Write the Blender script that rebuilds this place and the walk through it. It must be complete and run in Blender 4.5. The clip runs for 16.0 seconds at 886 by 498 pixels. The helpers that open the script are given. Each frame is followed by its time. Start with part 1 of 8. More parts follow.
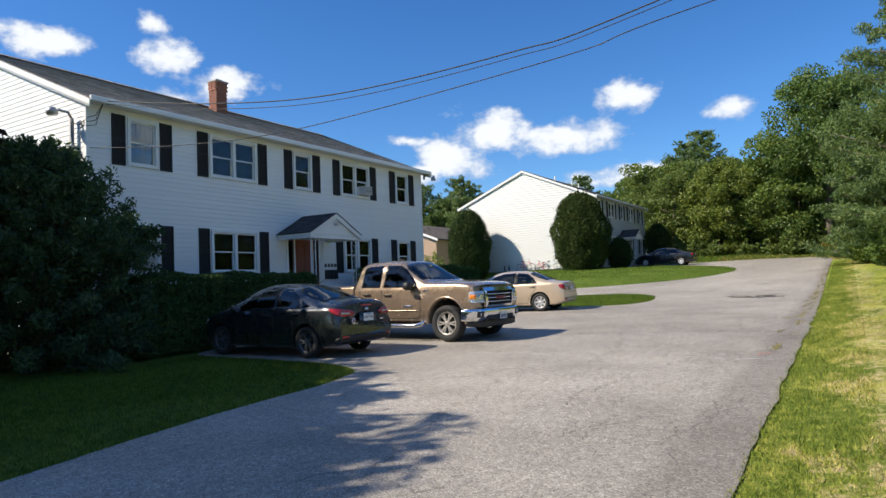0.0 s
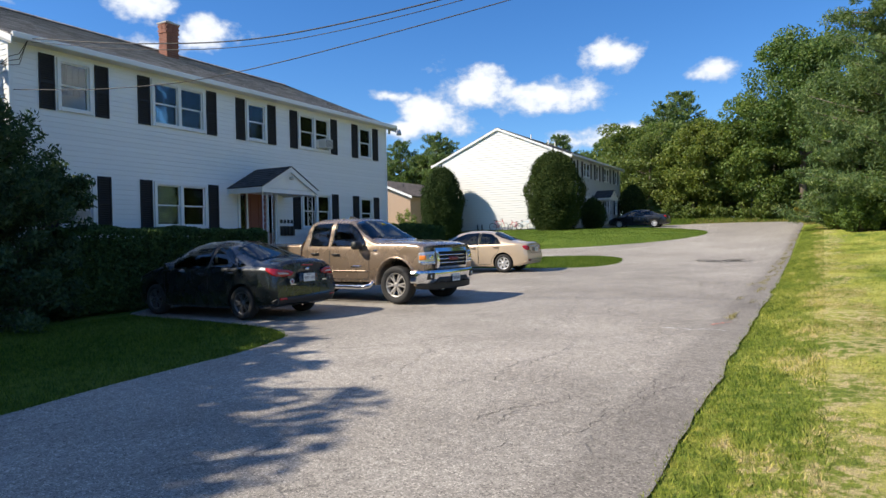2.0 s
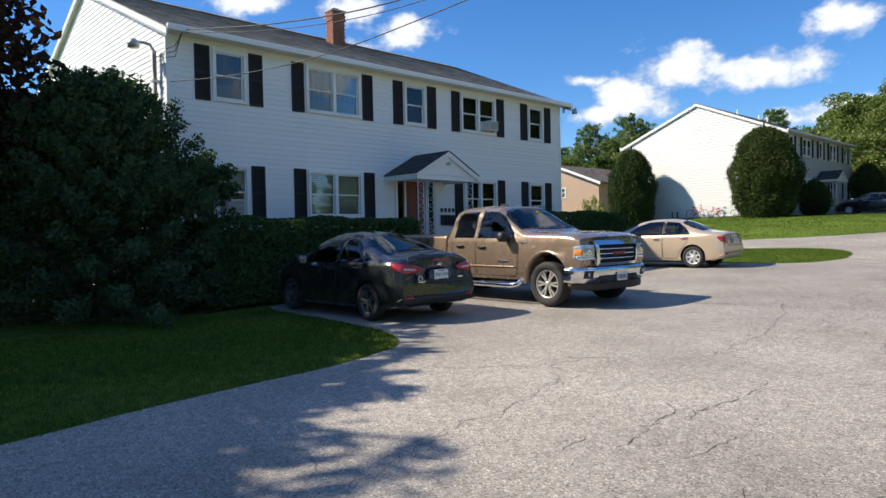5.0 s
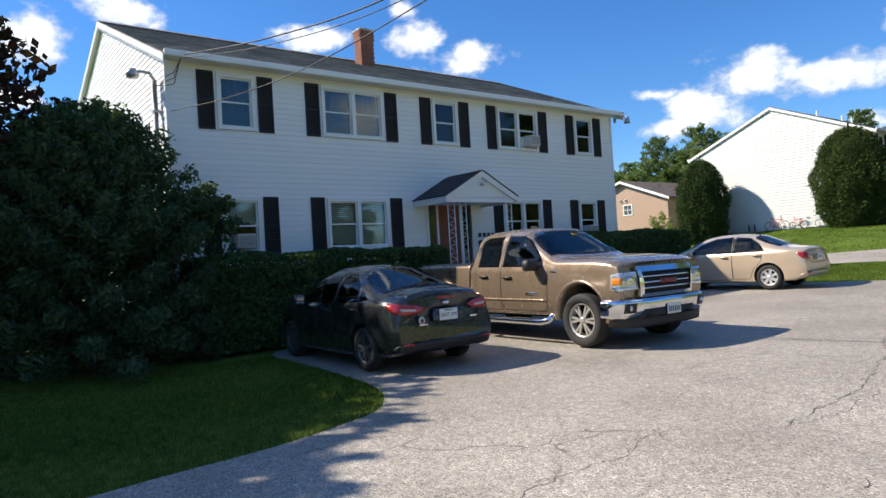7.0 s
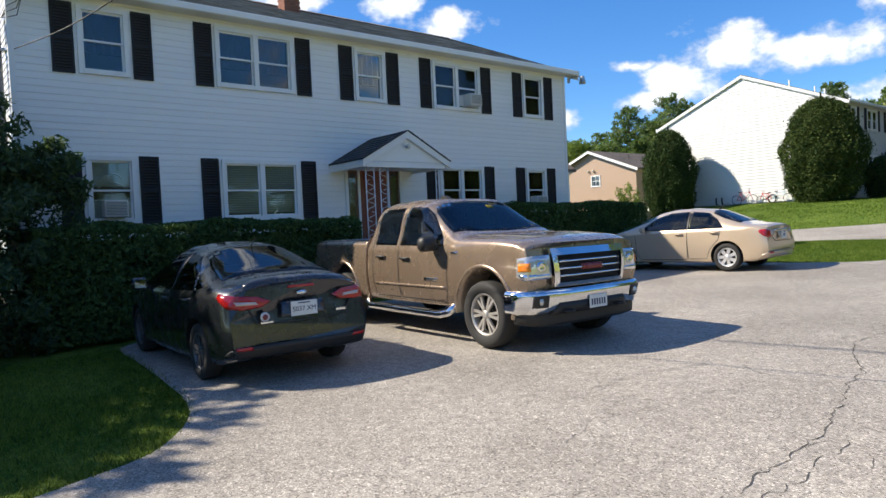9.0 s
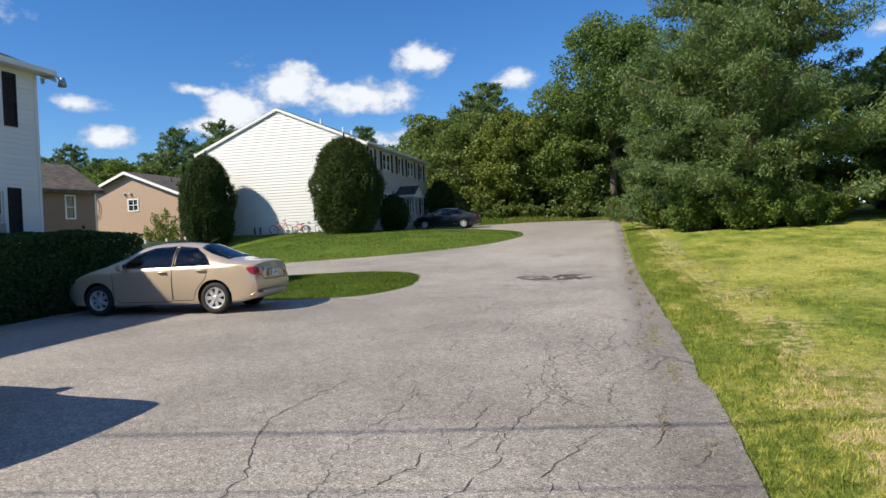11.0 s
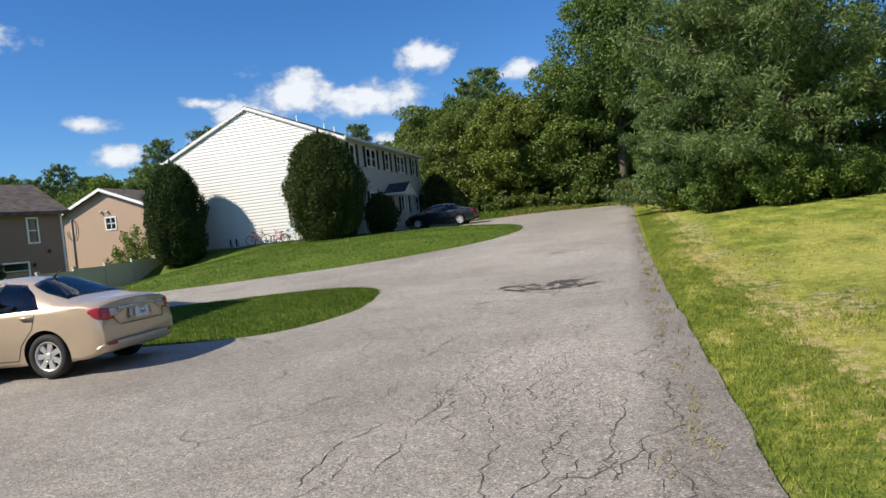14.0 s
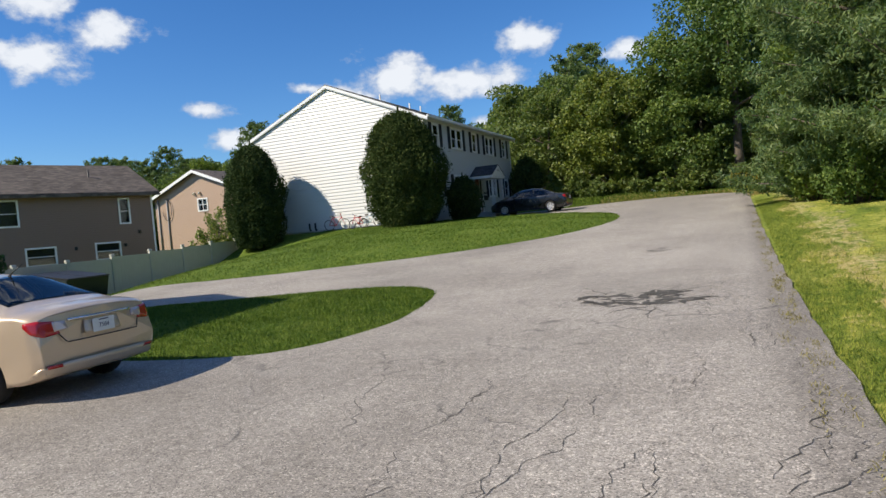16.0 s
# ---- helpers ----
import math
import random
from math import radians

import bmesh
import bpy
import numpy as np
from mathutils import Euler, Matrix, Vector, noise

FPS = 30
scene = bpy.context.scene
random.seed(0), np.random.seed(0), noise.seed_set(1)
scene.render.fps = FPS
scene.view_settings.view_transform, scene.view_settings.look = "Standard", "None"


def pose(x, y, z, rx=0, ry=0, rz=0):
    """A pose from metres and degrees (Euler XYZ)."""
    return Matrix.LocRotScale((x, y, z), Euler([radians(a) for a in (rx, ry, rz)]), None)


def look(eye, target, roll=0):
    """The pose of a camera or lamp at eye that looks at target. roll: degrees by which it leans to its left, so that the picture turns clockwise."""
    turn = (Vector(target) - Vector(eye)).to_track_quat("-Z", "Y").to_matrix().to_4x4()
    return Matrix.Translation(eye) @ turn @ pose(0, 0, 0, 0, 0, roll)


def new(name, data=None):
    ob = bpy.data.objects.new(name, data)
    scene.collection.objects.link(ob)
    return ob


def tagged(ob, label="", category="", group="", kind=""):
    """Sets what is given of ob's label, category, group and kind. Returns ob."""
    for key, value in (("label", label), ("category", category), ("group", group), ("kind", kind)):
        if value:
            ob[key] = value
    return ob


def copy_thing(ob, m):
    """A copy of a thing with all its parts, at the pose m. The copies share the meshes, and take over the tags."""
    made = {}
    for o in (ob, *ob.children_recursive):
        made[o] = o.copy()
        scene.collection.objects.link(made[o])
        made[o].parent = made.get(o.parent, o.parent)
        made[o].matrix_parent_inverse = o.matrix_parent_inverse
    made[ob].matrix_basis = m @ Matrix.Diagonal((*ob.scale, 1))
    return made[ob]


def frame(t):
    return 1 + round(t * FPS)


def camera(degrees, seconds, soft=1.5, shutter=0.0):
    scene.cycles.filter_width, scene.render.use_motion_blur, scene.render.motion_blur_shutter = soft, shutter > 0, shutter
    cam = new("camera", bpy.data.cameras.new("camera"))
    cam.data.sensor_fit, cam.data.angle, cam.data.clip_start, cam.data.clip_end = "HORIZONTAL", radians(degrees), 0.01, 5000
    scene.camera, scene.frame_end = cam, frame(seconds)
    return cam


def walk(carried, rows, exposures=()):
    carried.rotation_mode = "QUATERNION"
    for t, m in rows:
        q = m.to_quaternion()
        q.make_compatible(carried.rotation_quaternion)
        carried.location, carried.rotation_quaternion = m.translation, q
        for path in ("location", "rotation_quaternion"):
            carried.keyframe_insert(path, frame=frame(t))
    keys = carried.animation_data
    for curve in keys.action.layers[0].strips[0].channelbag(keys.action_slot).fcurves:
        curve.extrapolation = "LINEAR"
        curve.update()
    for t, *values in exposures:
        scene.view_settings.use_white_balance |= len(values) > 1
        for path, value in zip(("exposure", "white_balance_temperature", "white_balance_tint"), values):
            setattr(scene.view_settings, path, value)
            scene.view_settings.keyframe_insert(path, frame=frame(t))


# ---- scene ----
cam = camera(67.3, 16.0)
PATH = [
    (0, (15.735, -9.88, 1.324), (14.695, -8.175, 1.426), -2.2),
    (0.5, (15.724, -9.689, 1.321), (14.674, -7.99, 1.409), -2.6),
    (1, (15.727, -9.44, 1.329), (14.715, -7.715, 1.352), -2.4),
    (1.5, (15.797, -9.11, 1.329), (14.851, -7.348, 1.335), -2.4),
    (2, (15.884, -8.871, 1.358), (14.891, -7.135, 1.331), -1.2),
    (2.5, (15.834, -8.566, 1.386), (14.8, -6.856, 1.453), -0.6),
    (3, (15.741, -8.23, 1.369), (14.706, -6.519, 1.385), -3.6),
    (3.5, (15.671, -7.842, 1.375), (14.48, -6.237, 1.44), -2.9),
    (4, (15.516, -7.491, 1.36), (14.225, -5.964, 1.33), -3.0),
    (4.5, (15.398, -7.123, 1.386), (14.099, -5.605, 1.294), -5.1),
    (5, (15.338, -6.664, 1.392), (13.891, -5.284, 1.342), -1.2),
    (5.2, (15.314, -6.56, 1.404), (13.815, -5.237, 1.353), -1.8),
    (7.3, (14.483, -4.398, 1.501), (12.894, -3.184, 1.53), -3.2),
    (7.5, (14.377, -4.194, 1.534), (12.792, -2.974, 1.524), -0.7),
    (8, (14.194, -3.666, 1.518), (12.598, -2.462, 1.587), -1.8),
    (8.5, (13.995, -3.014, 1.517), (12.434, -1.765, 1.519), -2.6),
    (9, (13.767, -2.398, 1.497), (12.226, -1.124, 1.431), -2.7),
    (9.5, (13.748, -1.845, 1.535), (12.622, -0.195, 1.454), -3.6),
    (10, (13.874, -1.22, 1.582), (13.079, 0.611, 1.458), -1.3),
    (10.2, (13.912, -0.945, 1.601), (13.281, 0.953, 1.588), -0.9),
    (12.3, (14.139, 2.144, 1.625), (13.698, 4.092, 1.513), -2.7),
    (12.5, (14.129, 2.412, 1.63), (13.685, 4.362, 1.596), -2.3),
    (13, (14.206, 3.153, 1.642), (13.742, 5.098, 1.655), -3.2),
    (13.5, (14.223, 3.895, 1.663), (13.709, 5.827, 1.667), -2.6),
    (14, (14.218, 4.664, 1.675), (13.684, 6.59, 1.624), -6.0),
    (14.5, (14.19, 5.387, 1.673), (13.563, 7.285, 1.612), -3.1),
    (15, (14.14, 6.099, 1.713), (13.502, 7.995, 1.703), -4.2),
    (15.5, (14.12, 6.825, 1.738), (13.285, 8.641, 1.661), -3.6),
    (16, (14.039, 7.537, 1.778), (13.227, 9.363, 1.707), -5.0),
]
walk(cam, [(t, look(eye, target, roll)) for t, eye, target, roll in PATH], [(0.0, 0.55), (2.5, 0.66), (4.5, 0.8), (5.0, 0.64), (9.0, 0.82), (10.0, 0.45), (13.0, 0.42), (16.0, 0.36)])
# ---- world, sun ----
SUN_WAY = Vector((0.85, 0.82, -1.0)).normalized()
sun_data = bpy.data.lights.new("sun", "SUN")
sun_data.energy, sun_data.angle, sun_data.color = 4.8, radians(0.55), (1.0, 0.905, 0.755)
sun = new("sun", sun_data)
sun.matrix_world = Matrix.Translation((-30, -30, 40)) @ SUN_WAY.to_track_quat("-Z", "Y").to_matrix().to_4x4()

world = bpy.data.worlds.new("world")
scene.world = world
world.use_nodes = True
wn, wl = world.node_tree.nodes, world.node_tree.links
wn.clear()


def wnode(kind, **kw):
    n = wn.new(kind)
    for k, v in kw.items():
        if k == "operation":
            n.operation = v
    return n


def wput(sock, v):
    if isinstance(v, (int, float, tuple)):
        sock.default_value = v
    else:
        wl.new(v, sock)


def wmath(op, a, b=0.0, clamp=False):
    n = wn.new("ShaderNodeMath")
    n.operation, n.use_clamp = op, clamp
    wput(n.inputs[0], a), wput(n.inputs[1], b)
    return n.outputs[0]


sky = wn.new("ShaderNodeTexSky")
sky.sky_type, sky.sun_disc = "NISHITA", False
sky.sun_elevation, sky.sun_rotation = math.asin(-SUN_WAY.z), math.atan2(-SUN_WAY.x, -SUN_WAY.y)
sky.air_density, sky.dust_density, sky.ozone_density = 1.0, 0.2, 3.0
coord = wn.new("ShaderNodeTexCoord")
sep = wn.new("ShaderNodeSeparateXYZ")
wl.new(coord.outputs["Generated"], sep.inputs[0])
azim = wmath("ARCTAN2", sep.outputs[0], sep.outputs[1])
elev = wmath("ARCSINE", sep.outputs[2])
# clouds: azimuth, elevation, half width, half height, in degrees
CLOUDS = [
    (-30.5, 10.6, 4.2, 2.0), (-26.5, 12.4, 4.8, 2.4), (-21.0, 11.9, 5.6, 1.5), (-32.8, 9.4, 2.2, 1.3),
    (-15.7, 14.7, 2.6, 1.5), (-7.3, 12.8, 2.1, 0.9), (-15.0, 8.4, 6.0, 1.2), (-34.0, 12.2, 2.0, 0.6),
    (-49.0, 16.8, 3.4, 1.5), (-53.4, 18.4, 2.6, 1.7), (-54.6, 20.8, 1.5, 0.9), (-62.5, 18.5, 3.4, 1.3),
    (-77.0, 20.2, 3.8, 1.5), (-83.8, 17.6, 3.6, 2.2), (-85.5, 13.6, 2.6, 1.2), (-42.4, 10.8, 2.8, 0.7),
    (-40.3, 8.4, 2.6, 0.9), (-54.0, 14.5, 3.6, 1.7), (-70.5, 17.0, 2.0, 0.8), (12.0, 15.5, 4.0, 1.0),
    (24.0, 13.0, 5.0, 1.4), (60.0, 20.0, 8.0, 3.0), (110.0, 24.0, 9.0, 3.5), (160.0, 18.0, 8.0, 3.0)]
place = wn.new("ShaderNodeCombineXYZ")
wl.new(azim, place.inputs[0]), wl.new(elev, place.inputs[1])
cover = None
for az, el, hw, hh in CLOUDS:
    off = wn.new("ShaderNodeVectorMath")
    off.operation = "SUBTRACT"
    wl.new(place.outputs[0], off.inputs[0])
    off.inputs[1].default_value = (radians(az), radians(el), 0)
    scl = wn.new("ShaderNodeVectorMath")
    scl.operation = "MULTIPLY"
    wl.new(off.outputs[0], scl.inputs[0])
    scl.inputs[1].default_value = (1 / radians(hw), 1 / radians(hh), 0)
    length = wn.new("ShaderNodeVectorMath")
    length.operation = "LENGTH"
    wl.new(scl.outputs[0], length.inputs[0])
    one = wmath("SUBTRACT", 1.0, length.outputs["Value"])
    cover = one if cover is None else wmath("MAXIMUM", cover, one)
# unseen cumulus added round the rest of the sky, to brighten the shaded walls
field = wn.new("ShaderNodeTexNoise")
wl.new(coord.outputs["Generated"], field.inputs["Vector"])
field.inputs["Scale"].default_value, field.inputs["Detail"].default_value = 4.2, 3.0
high = wmath("MULTIPLY", wmath("SUBTRACT", elev, radians(25)), 1 / radians(10), True)
round_ = wmath("MULTIPLY", wmath("SUBTRACT", wmath("ABSOLUTE", wmath("ADD", azim, radians(38))), radians(66)), 1 / radians(14), True)
away = wmath("MAXIMUM", high, round_)
lumps = wmath("MULTIPLY", wmath("SUBTRACT", field.outputs[0], 0.56), 6.0)
cover = wmath("MAXIMUM", cover, wmath("SUBTRACT", wmath("MULTIPLY", wmath("ADD", lumps, 1.0), away), 1.0))
puff = wn.new("ShaderNodeTexNoise")
puff.noise_dimensions = "2D"
stretch = wn.new("ShaderNodeVectorMath")
stretch.operation = "MULTIPLY"
wl.new(place.outputs[0], stretch.inputs[0])
stretch.inputs[1].default_value = (1.0, 1.5, 1.0)
wl.new(stretch.outputs[0], puff.inputs["Vector"])
puff.inputs["Scale"].default_value, puff.inputs["Detail"].default_value, puff.inputs["Roughness"].default_value = 19.0, 8.0, 0.58
edge = wmath("ADD", cover, wmath("MULTIPLY", wmath("SUBTRACT", puff.outputs[0], 0.5), 2.0))
dens = wmath("MULTIPLY", wmath("ADD", edge, 0.03), 1.9, True)
dens = wmath("POWER", dens, 1.1)
veil = wmath("MULTIPLY", dens, 0.93)
ramp = wn.new("ShaderNodeMix")
ramp.data_type = "RGBA"
wl.new(wmath("MULTIPLY", wmath("SUBTRACT", edge, 0.1), 1.6, True), ramp.inputs["Factor"])
ramp.inputs["A"].default_value, ramp.inputs["B"].default_value = (3.7, 4.3, 5.4, 1), (7.2, 7.4, 7.7, 1)
tint = wn.new("ShaderNodeMix")
tint.data_type, tint.blend_type = "RGBA", "MULTIPLY"
tint.inputs["Factor"].default_value = 1.0
deep = wn.new("ShaderNodeHueSaturation")
deep.inputs["Saturation"].default_value = 1.24
wl.new(sky.outputs[0], deep.inputs["Color"])
wl.new(deep.outputs[0], tint.inputs["A"])
tint.inputs["B"].default_value = (0.68, 0.86, 1.08, 1)
blend = wn.new("ShaderNodeMix")
blend.data_type = "RGBA"
wl.new(veil, blend.inputs["Factor"])
wl.new(tint.outputs["Result"], blend.inputs["A"])
wl.new(ramp.outputs["Result"], blend.inputs["B"])
back = wn.new("ShaderNodeBackground")
wl.new(blend.outputs["Result"], back.inputs["Color"])
back.inputs["Strength"].default_value = 0.099
out = wn.new("ShaderNodeOutputWorld")
wl.new(back.outputs[0], out.inputs["Surface"])
# ---- materials ----
class Mat:
    """A node material with short calls for its nodes."""

    def __init__(self, name):
        self.m = bpy.data.materials.new(name)
        self.m.use_nodes = True
        self.n, self.l = self.m.node_tree.nodes, self.m.node_tree.links
        self.b = self.n["Principled BSDF"]
        self.out = self.n["Material Output"]

    def put(self, sock, v):
        if isinstance(v, (int, float)):
            sock.default_value = v
        elif isinstance(v, tuple):
            sock.default_value = v if len(v) == len(sock.default_value) else (*v, 1)
        else:
            self.l.new(v, sock)

    def set(self, **kw):
        for k, v in kw.items():
            self.put(self.b.inputs[k.replace("_", " ")], v)
        return self

    def pos(self, scale=(1, 1, 1), kind="Object"):
        c = self.n.new("ShaderNodeTexCoord")
        mp = self.n.new("ShaderNodeMapping")
        mp.inputs["Scale"].default_value = scale
        self.l.new(c.outputs[kind], mp.inputs[0])
        return mp.outputs[0]

    def world_pos(self):
        return self.n.new("ShaderNodeNewGeometry").outputs["Position"]

    def noise(self, vec, scale, detail=4.0, rough=0.55, dist=0.0):
        t = self.n.new("ShaderNodeTexNoise")
        self.put(t.inputs["Vector"], vec)
        t.inputs["Scale"].default_value, t.inputs["Detail"].default_value = scale, detail
        t.inputs["Roughness"].default_value, t.inputs["Distortion"].default_value = rough, dist
        return t.outputs[0]

    def voronoi(self, vec, scale, feature="F1", out="Distance"):
        t = self.n.new("ShaderNodeTexVoronoi")
        t.feature = feature
        self.put(t.inputs["Vector"], vec)
        t.inputs["Scale"].default_value = scale
        return t.outputs[out]

    def math(self, op, a, b=0.0, clamp=False):
        t = self.n.new("ShaderNodeMath")
        t.operation, t.use_clamp = op, clamp
        self.put(t.inputs[0], a), self.put(t.inputs[1], b)
        return t.outputs[0]

    def vadd(self, a, b, op="ADD"):
        t = self.n.new("ShaderNodeVectorMath")
        t.operation = op
        self.put(t.inputs[0], a), self.put(t.inputs[1], b)
        return t.outputs[0]

    def ramp(self, fac, *stops):
        t = self.n.new("ShaderNodeValToRGB")
        self.put(t.inputs[0], fac)
        e = t.color_ramp.elements
        while len(e) < len(stops):
            e.new(0.5)
        for el, (p, c) in zip(e, stops):
            el.position, el.color = p, (*c, 1) if isinstance(c, tuple) else (c, c, c, 1)
        return t.outputs[0]

    def mix(self, fac, a, b, kind="MIX"):
        t = self.n.new("ShaderNodeMix")
        t.data_type, t.blend_type = "RGBA", kind
        self.put(t.inputs["Factor"], fac), self.put(t.inputs["A"], a), self.put(t.inputs["B"], b)
        return t.outputs["Result"]

    def bump(self, height, dist=0.01, strength=0.5):
        t = self.n.new("ShaderNodeBump")
        t.inputs["Strength"].default_value, t.inputs["Distance"].default_value = strength, dist
        self.l.new(height, t.inputs["Height"])
        self.l.new(t.outputs[0], self.b.inputs["Normal"])
        return self

    def rand(self, island=False):
        if island:
            return self.n.new("ShaderNodeNewGeometry").outputs["Random Per Island"]
        return self.n.new("ShaderNodeObjectInfo").outputs["Random"]


def plain(name, col, rough=0.5, metal=0.0, grain=0.08, scale=12.0, coat=0.0, bump=0.0):
    """A painted or moulded surface with slight mottling."""
    m = Mat(name)
    p = m.world_pos()
    n = m.noise(p, scale, 5)
    big = m.noise(p, scale * 0.11, 3)
    f = m.math("ADD", m.math("MULTIPLY", n, 0.5), m.math("MULTIPLY", big, 0.5))
    lo, hi = tuple(c * (1 - grain) for c in col), tuple(min(1, c * (1 + grain)) for c in col)
    m.set(Base_Color=m.ramp(f, (0.35, lo), (0.65, hi)), Roughness=m.ramp(n, (0.3, max(0.02, rough - 0.06)), (0.7, min(1, rough + 0.06))), Metallic=metal, Coat_Weight=coat)
    if bump:
        m.bump(n, bump, 0.4)
    return m.m


def siding_mat(name, col, lap=0.0, dirt=0.12):
    m = Mat(name)
    p = m.world_pos()
    streak = m.noise(m.vadd(p, (1.0, 1.0, 0.12), "MULTIPLY"), 2.2, 5)
    fine = m.noise(m.vadd(p, (0.15, 0.15, 1.0), "MULTIPLY"), 60.0, 3)
    c = m.mix(m.math("MULTIPLY", streak, dirt), col, tuple(x * 0.72 for x in col[:2]) + (col[2] * 0.66,))
    v = m.math("ADD", m.math("MULTIPLY", m.rand(), 0.05), 0.96)
    c = m.mix(1.0, c, v, "MULTIPLY")
    m.set(Base_Color=c, Roughness=0.42)
    if lap:
        sp = m.n.new("ShaderNodeSeparateXYZ")
        m.l.new(p, sp.inputs[0])
        saw = m.math("FRACT", m.math("DIVIDE", sp.outputs[2], lap))
        h = m.math("ADD", m.math("SUBTRACT", 1.0, saw), m.math("MULTIPLY", fine, 0.05))
        m.bump(h, 0.016, 1.0)
    else:
        m.bump(fine, 0.002, 0.35)
    return m.m


def shingle_mat(name, col, w=0.32, hgt=0.14):
    m = Mat(name)
    p = m.pos()
    br = m.n.new("ShaderNodeTexBrick")
    m.l.new(p, br.inputs["Vector"])
    br.inputs["Scale"].default_value = 1.0
    br.inputs["Brick Width"].default_value, br.inputs["Row Height"].default_value = w, hgt
    br.inputs["Mortar Size"].default_value, br.inputs["Bias"].default_value = 0.006, 0.0
    br.inputs["Color1"].default_value, br.inputs["Color2"].default_value = (0.6, 0.6, 0.6, 1), (1.25, 1.25, 1.25, 1)
    br.inputs["Mortar"].default_value = (0.35, 0.35, 0.35, 1)
    grit = m.noise(p, 140.0, 2)
    blot = m.noise(p, 0.9, 5)
    c = m.mix(1.0, col, br.outputs[0], "MULTIPLY")
    c = m.mix(1.0, c, m.ramp(grit, (0.3, 0.7), (0.7, 1.3)), "MULTIPLY")
    c = m.mix(1.0, c, m.ramp(blot, (0.3, 0.75), (0.7, 1.2)), "MULTIPLY")
    m.set(Base_Color=c, Roughness=0.9)
    m.bump(m.math("ADD", br.outputs["Fac"], m.math("MULTIPLY", grit, -0.4)), -0.006, 0.8)
    return m.m


def paint_mat(name, col, metal=0.45, rough=0.32, dust=0.15):
    """Metallic car paint under clear coat, a little dusty low down."""
    m = Mat(name)
    p = m.pos()
    flake = m.noise(p, 900.0, 1)
    dirt = m.noise(p, 3.5, 6, 0.65)
    c = m.mix(1.0, col, m.ramp(flake, (0.35, 0.85), (0.65, 1.15)), "MULTIPLY")
    c = m.mix(m.math("MULTIPLY", m.ramp(dirt, (0.45, 0.0), (0.8, 1.0)), dust), c, (0.35, 0.31, 0.26, 1))
    m.set(Base_Color=c, Metallic=metal, Roughness=m.ramp(dirt, (0.35, rough), (0.8, rough + 0.15)), Coat_Weight=0.9, Coat_Roughness=0.06)
    return m.m


def leaf_mat(name, a, b, c3=None, through_light=0.25, rough=0.6, spec=0.2):
    m = Mat(name)
    r = m.rand(True)
    o = m.rand()
    p = m.world_pos()
    big = m.noise(p, 0.7, 3)
    f = m.math("ADD", m.math("MULTIPLY", r, 0.55), m.math("MULTIPLY", big, 0.45))
    col = m.ramp(f, (0.25, a), (0.6, b), (0.92, c3 or b))
    col = m.mix(1.0, col, m.ramp(o, (0.0, (0.8, 0.86, 0.85)), (0.5, (1.0, 1.0, 1.0)), (1.0, (1.18, 1.12, 0.9))), "MULTIPLY")
    m.set(Base_Color=col, Roughness=rough)
    m.b.inputs["Specular IOR Level"].default_value = spec
    tr = m.n.new("ShaderNodeBsdfTranslucent")
    m.l.new(m.mix(1.0, col, (1.25, 1.3, 0.6, 1), "MULTIPLY"), tr.inputs[0])
    mx = m.n.new("ShaderNodeMixShader")
    mx.inputs[0].default_value = through_light
    m.l.new(m.b.outputs[0], mx.inputs[1]), m.l.new(tr.outputs[0], mx.inputs[2])
    m.l.new(mx.outputs[0], m.out.inputs[0])
    return m.m


def bark_mat(name, col):
    m = Mat(name)
    p = m.pos((1, 1, 0.25))
    n = m.noise(p, 14.0, 6, 0.65)
    m.set(Base_Color=m.ramp(n, (0.3, tuple(x * 0.5 for x in col)), (0.7, col)), Roughness=0.9)
    return m.bump(n, 0.03, 0.8).m


def glass_mat(name, tint=(0.75, 0.82, 0.8), ior=1.6):
    """A thin pane: clear tint, with gloss by Fresnel."""
    m = Mat(name)
    fr = m.n.new("ShaderNodeFresnel")
    fr.inputs["IOR"].default_value = ior
    tr = m.n.new("ShaderNodeBsdfTransparent")
    tr.inputs[0].default_value = (*tint, 1)
    gl = m.n.new("ShaderNodeBsdfGlossy")
    wob = m.noise(m.pos(), 1.3, 2)
    gl.inputs["Roughness"].default_value = 0.01
    bp = m.n.new("ShaderNodeBump")
    bp.inputs["Strength"].default_value, bp.inputs["Distance"].default_value = 0.25, 0.01
    m.l.new(wob, bp.inputs["Height"]), m.l.new(bp.outputs[0], gl.inputs["Normal"])
    mx = m.n.new("ShaderNodeMixShader")
    m.l.new(fr.outputs[0], mx.inputs[0]), m.l.new(tr.outputs[0], mx.inputs[1]), m.l.new(gl.outputs[0], mx.inputs[2])
    m.l.new(mx.outputs[0], m.out.inputs[0])
    return m.m


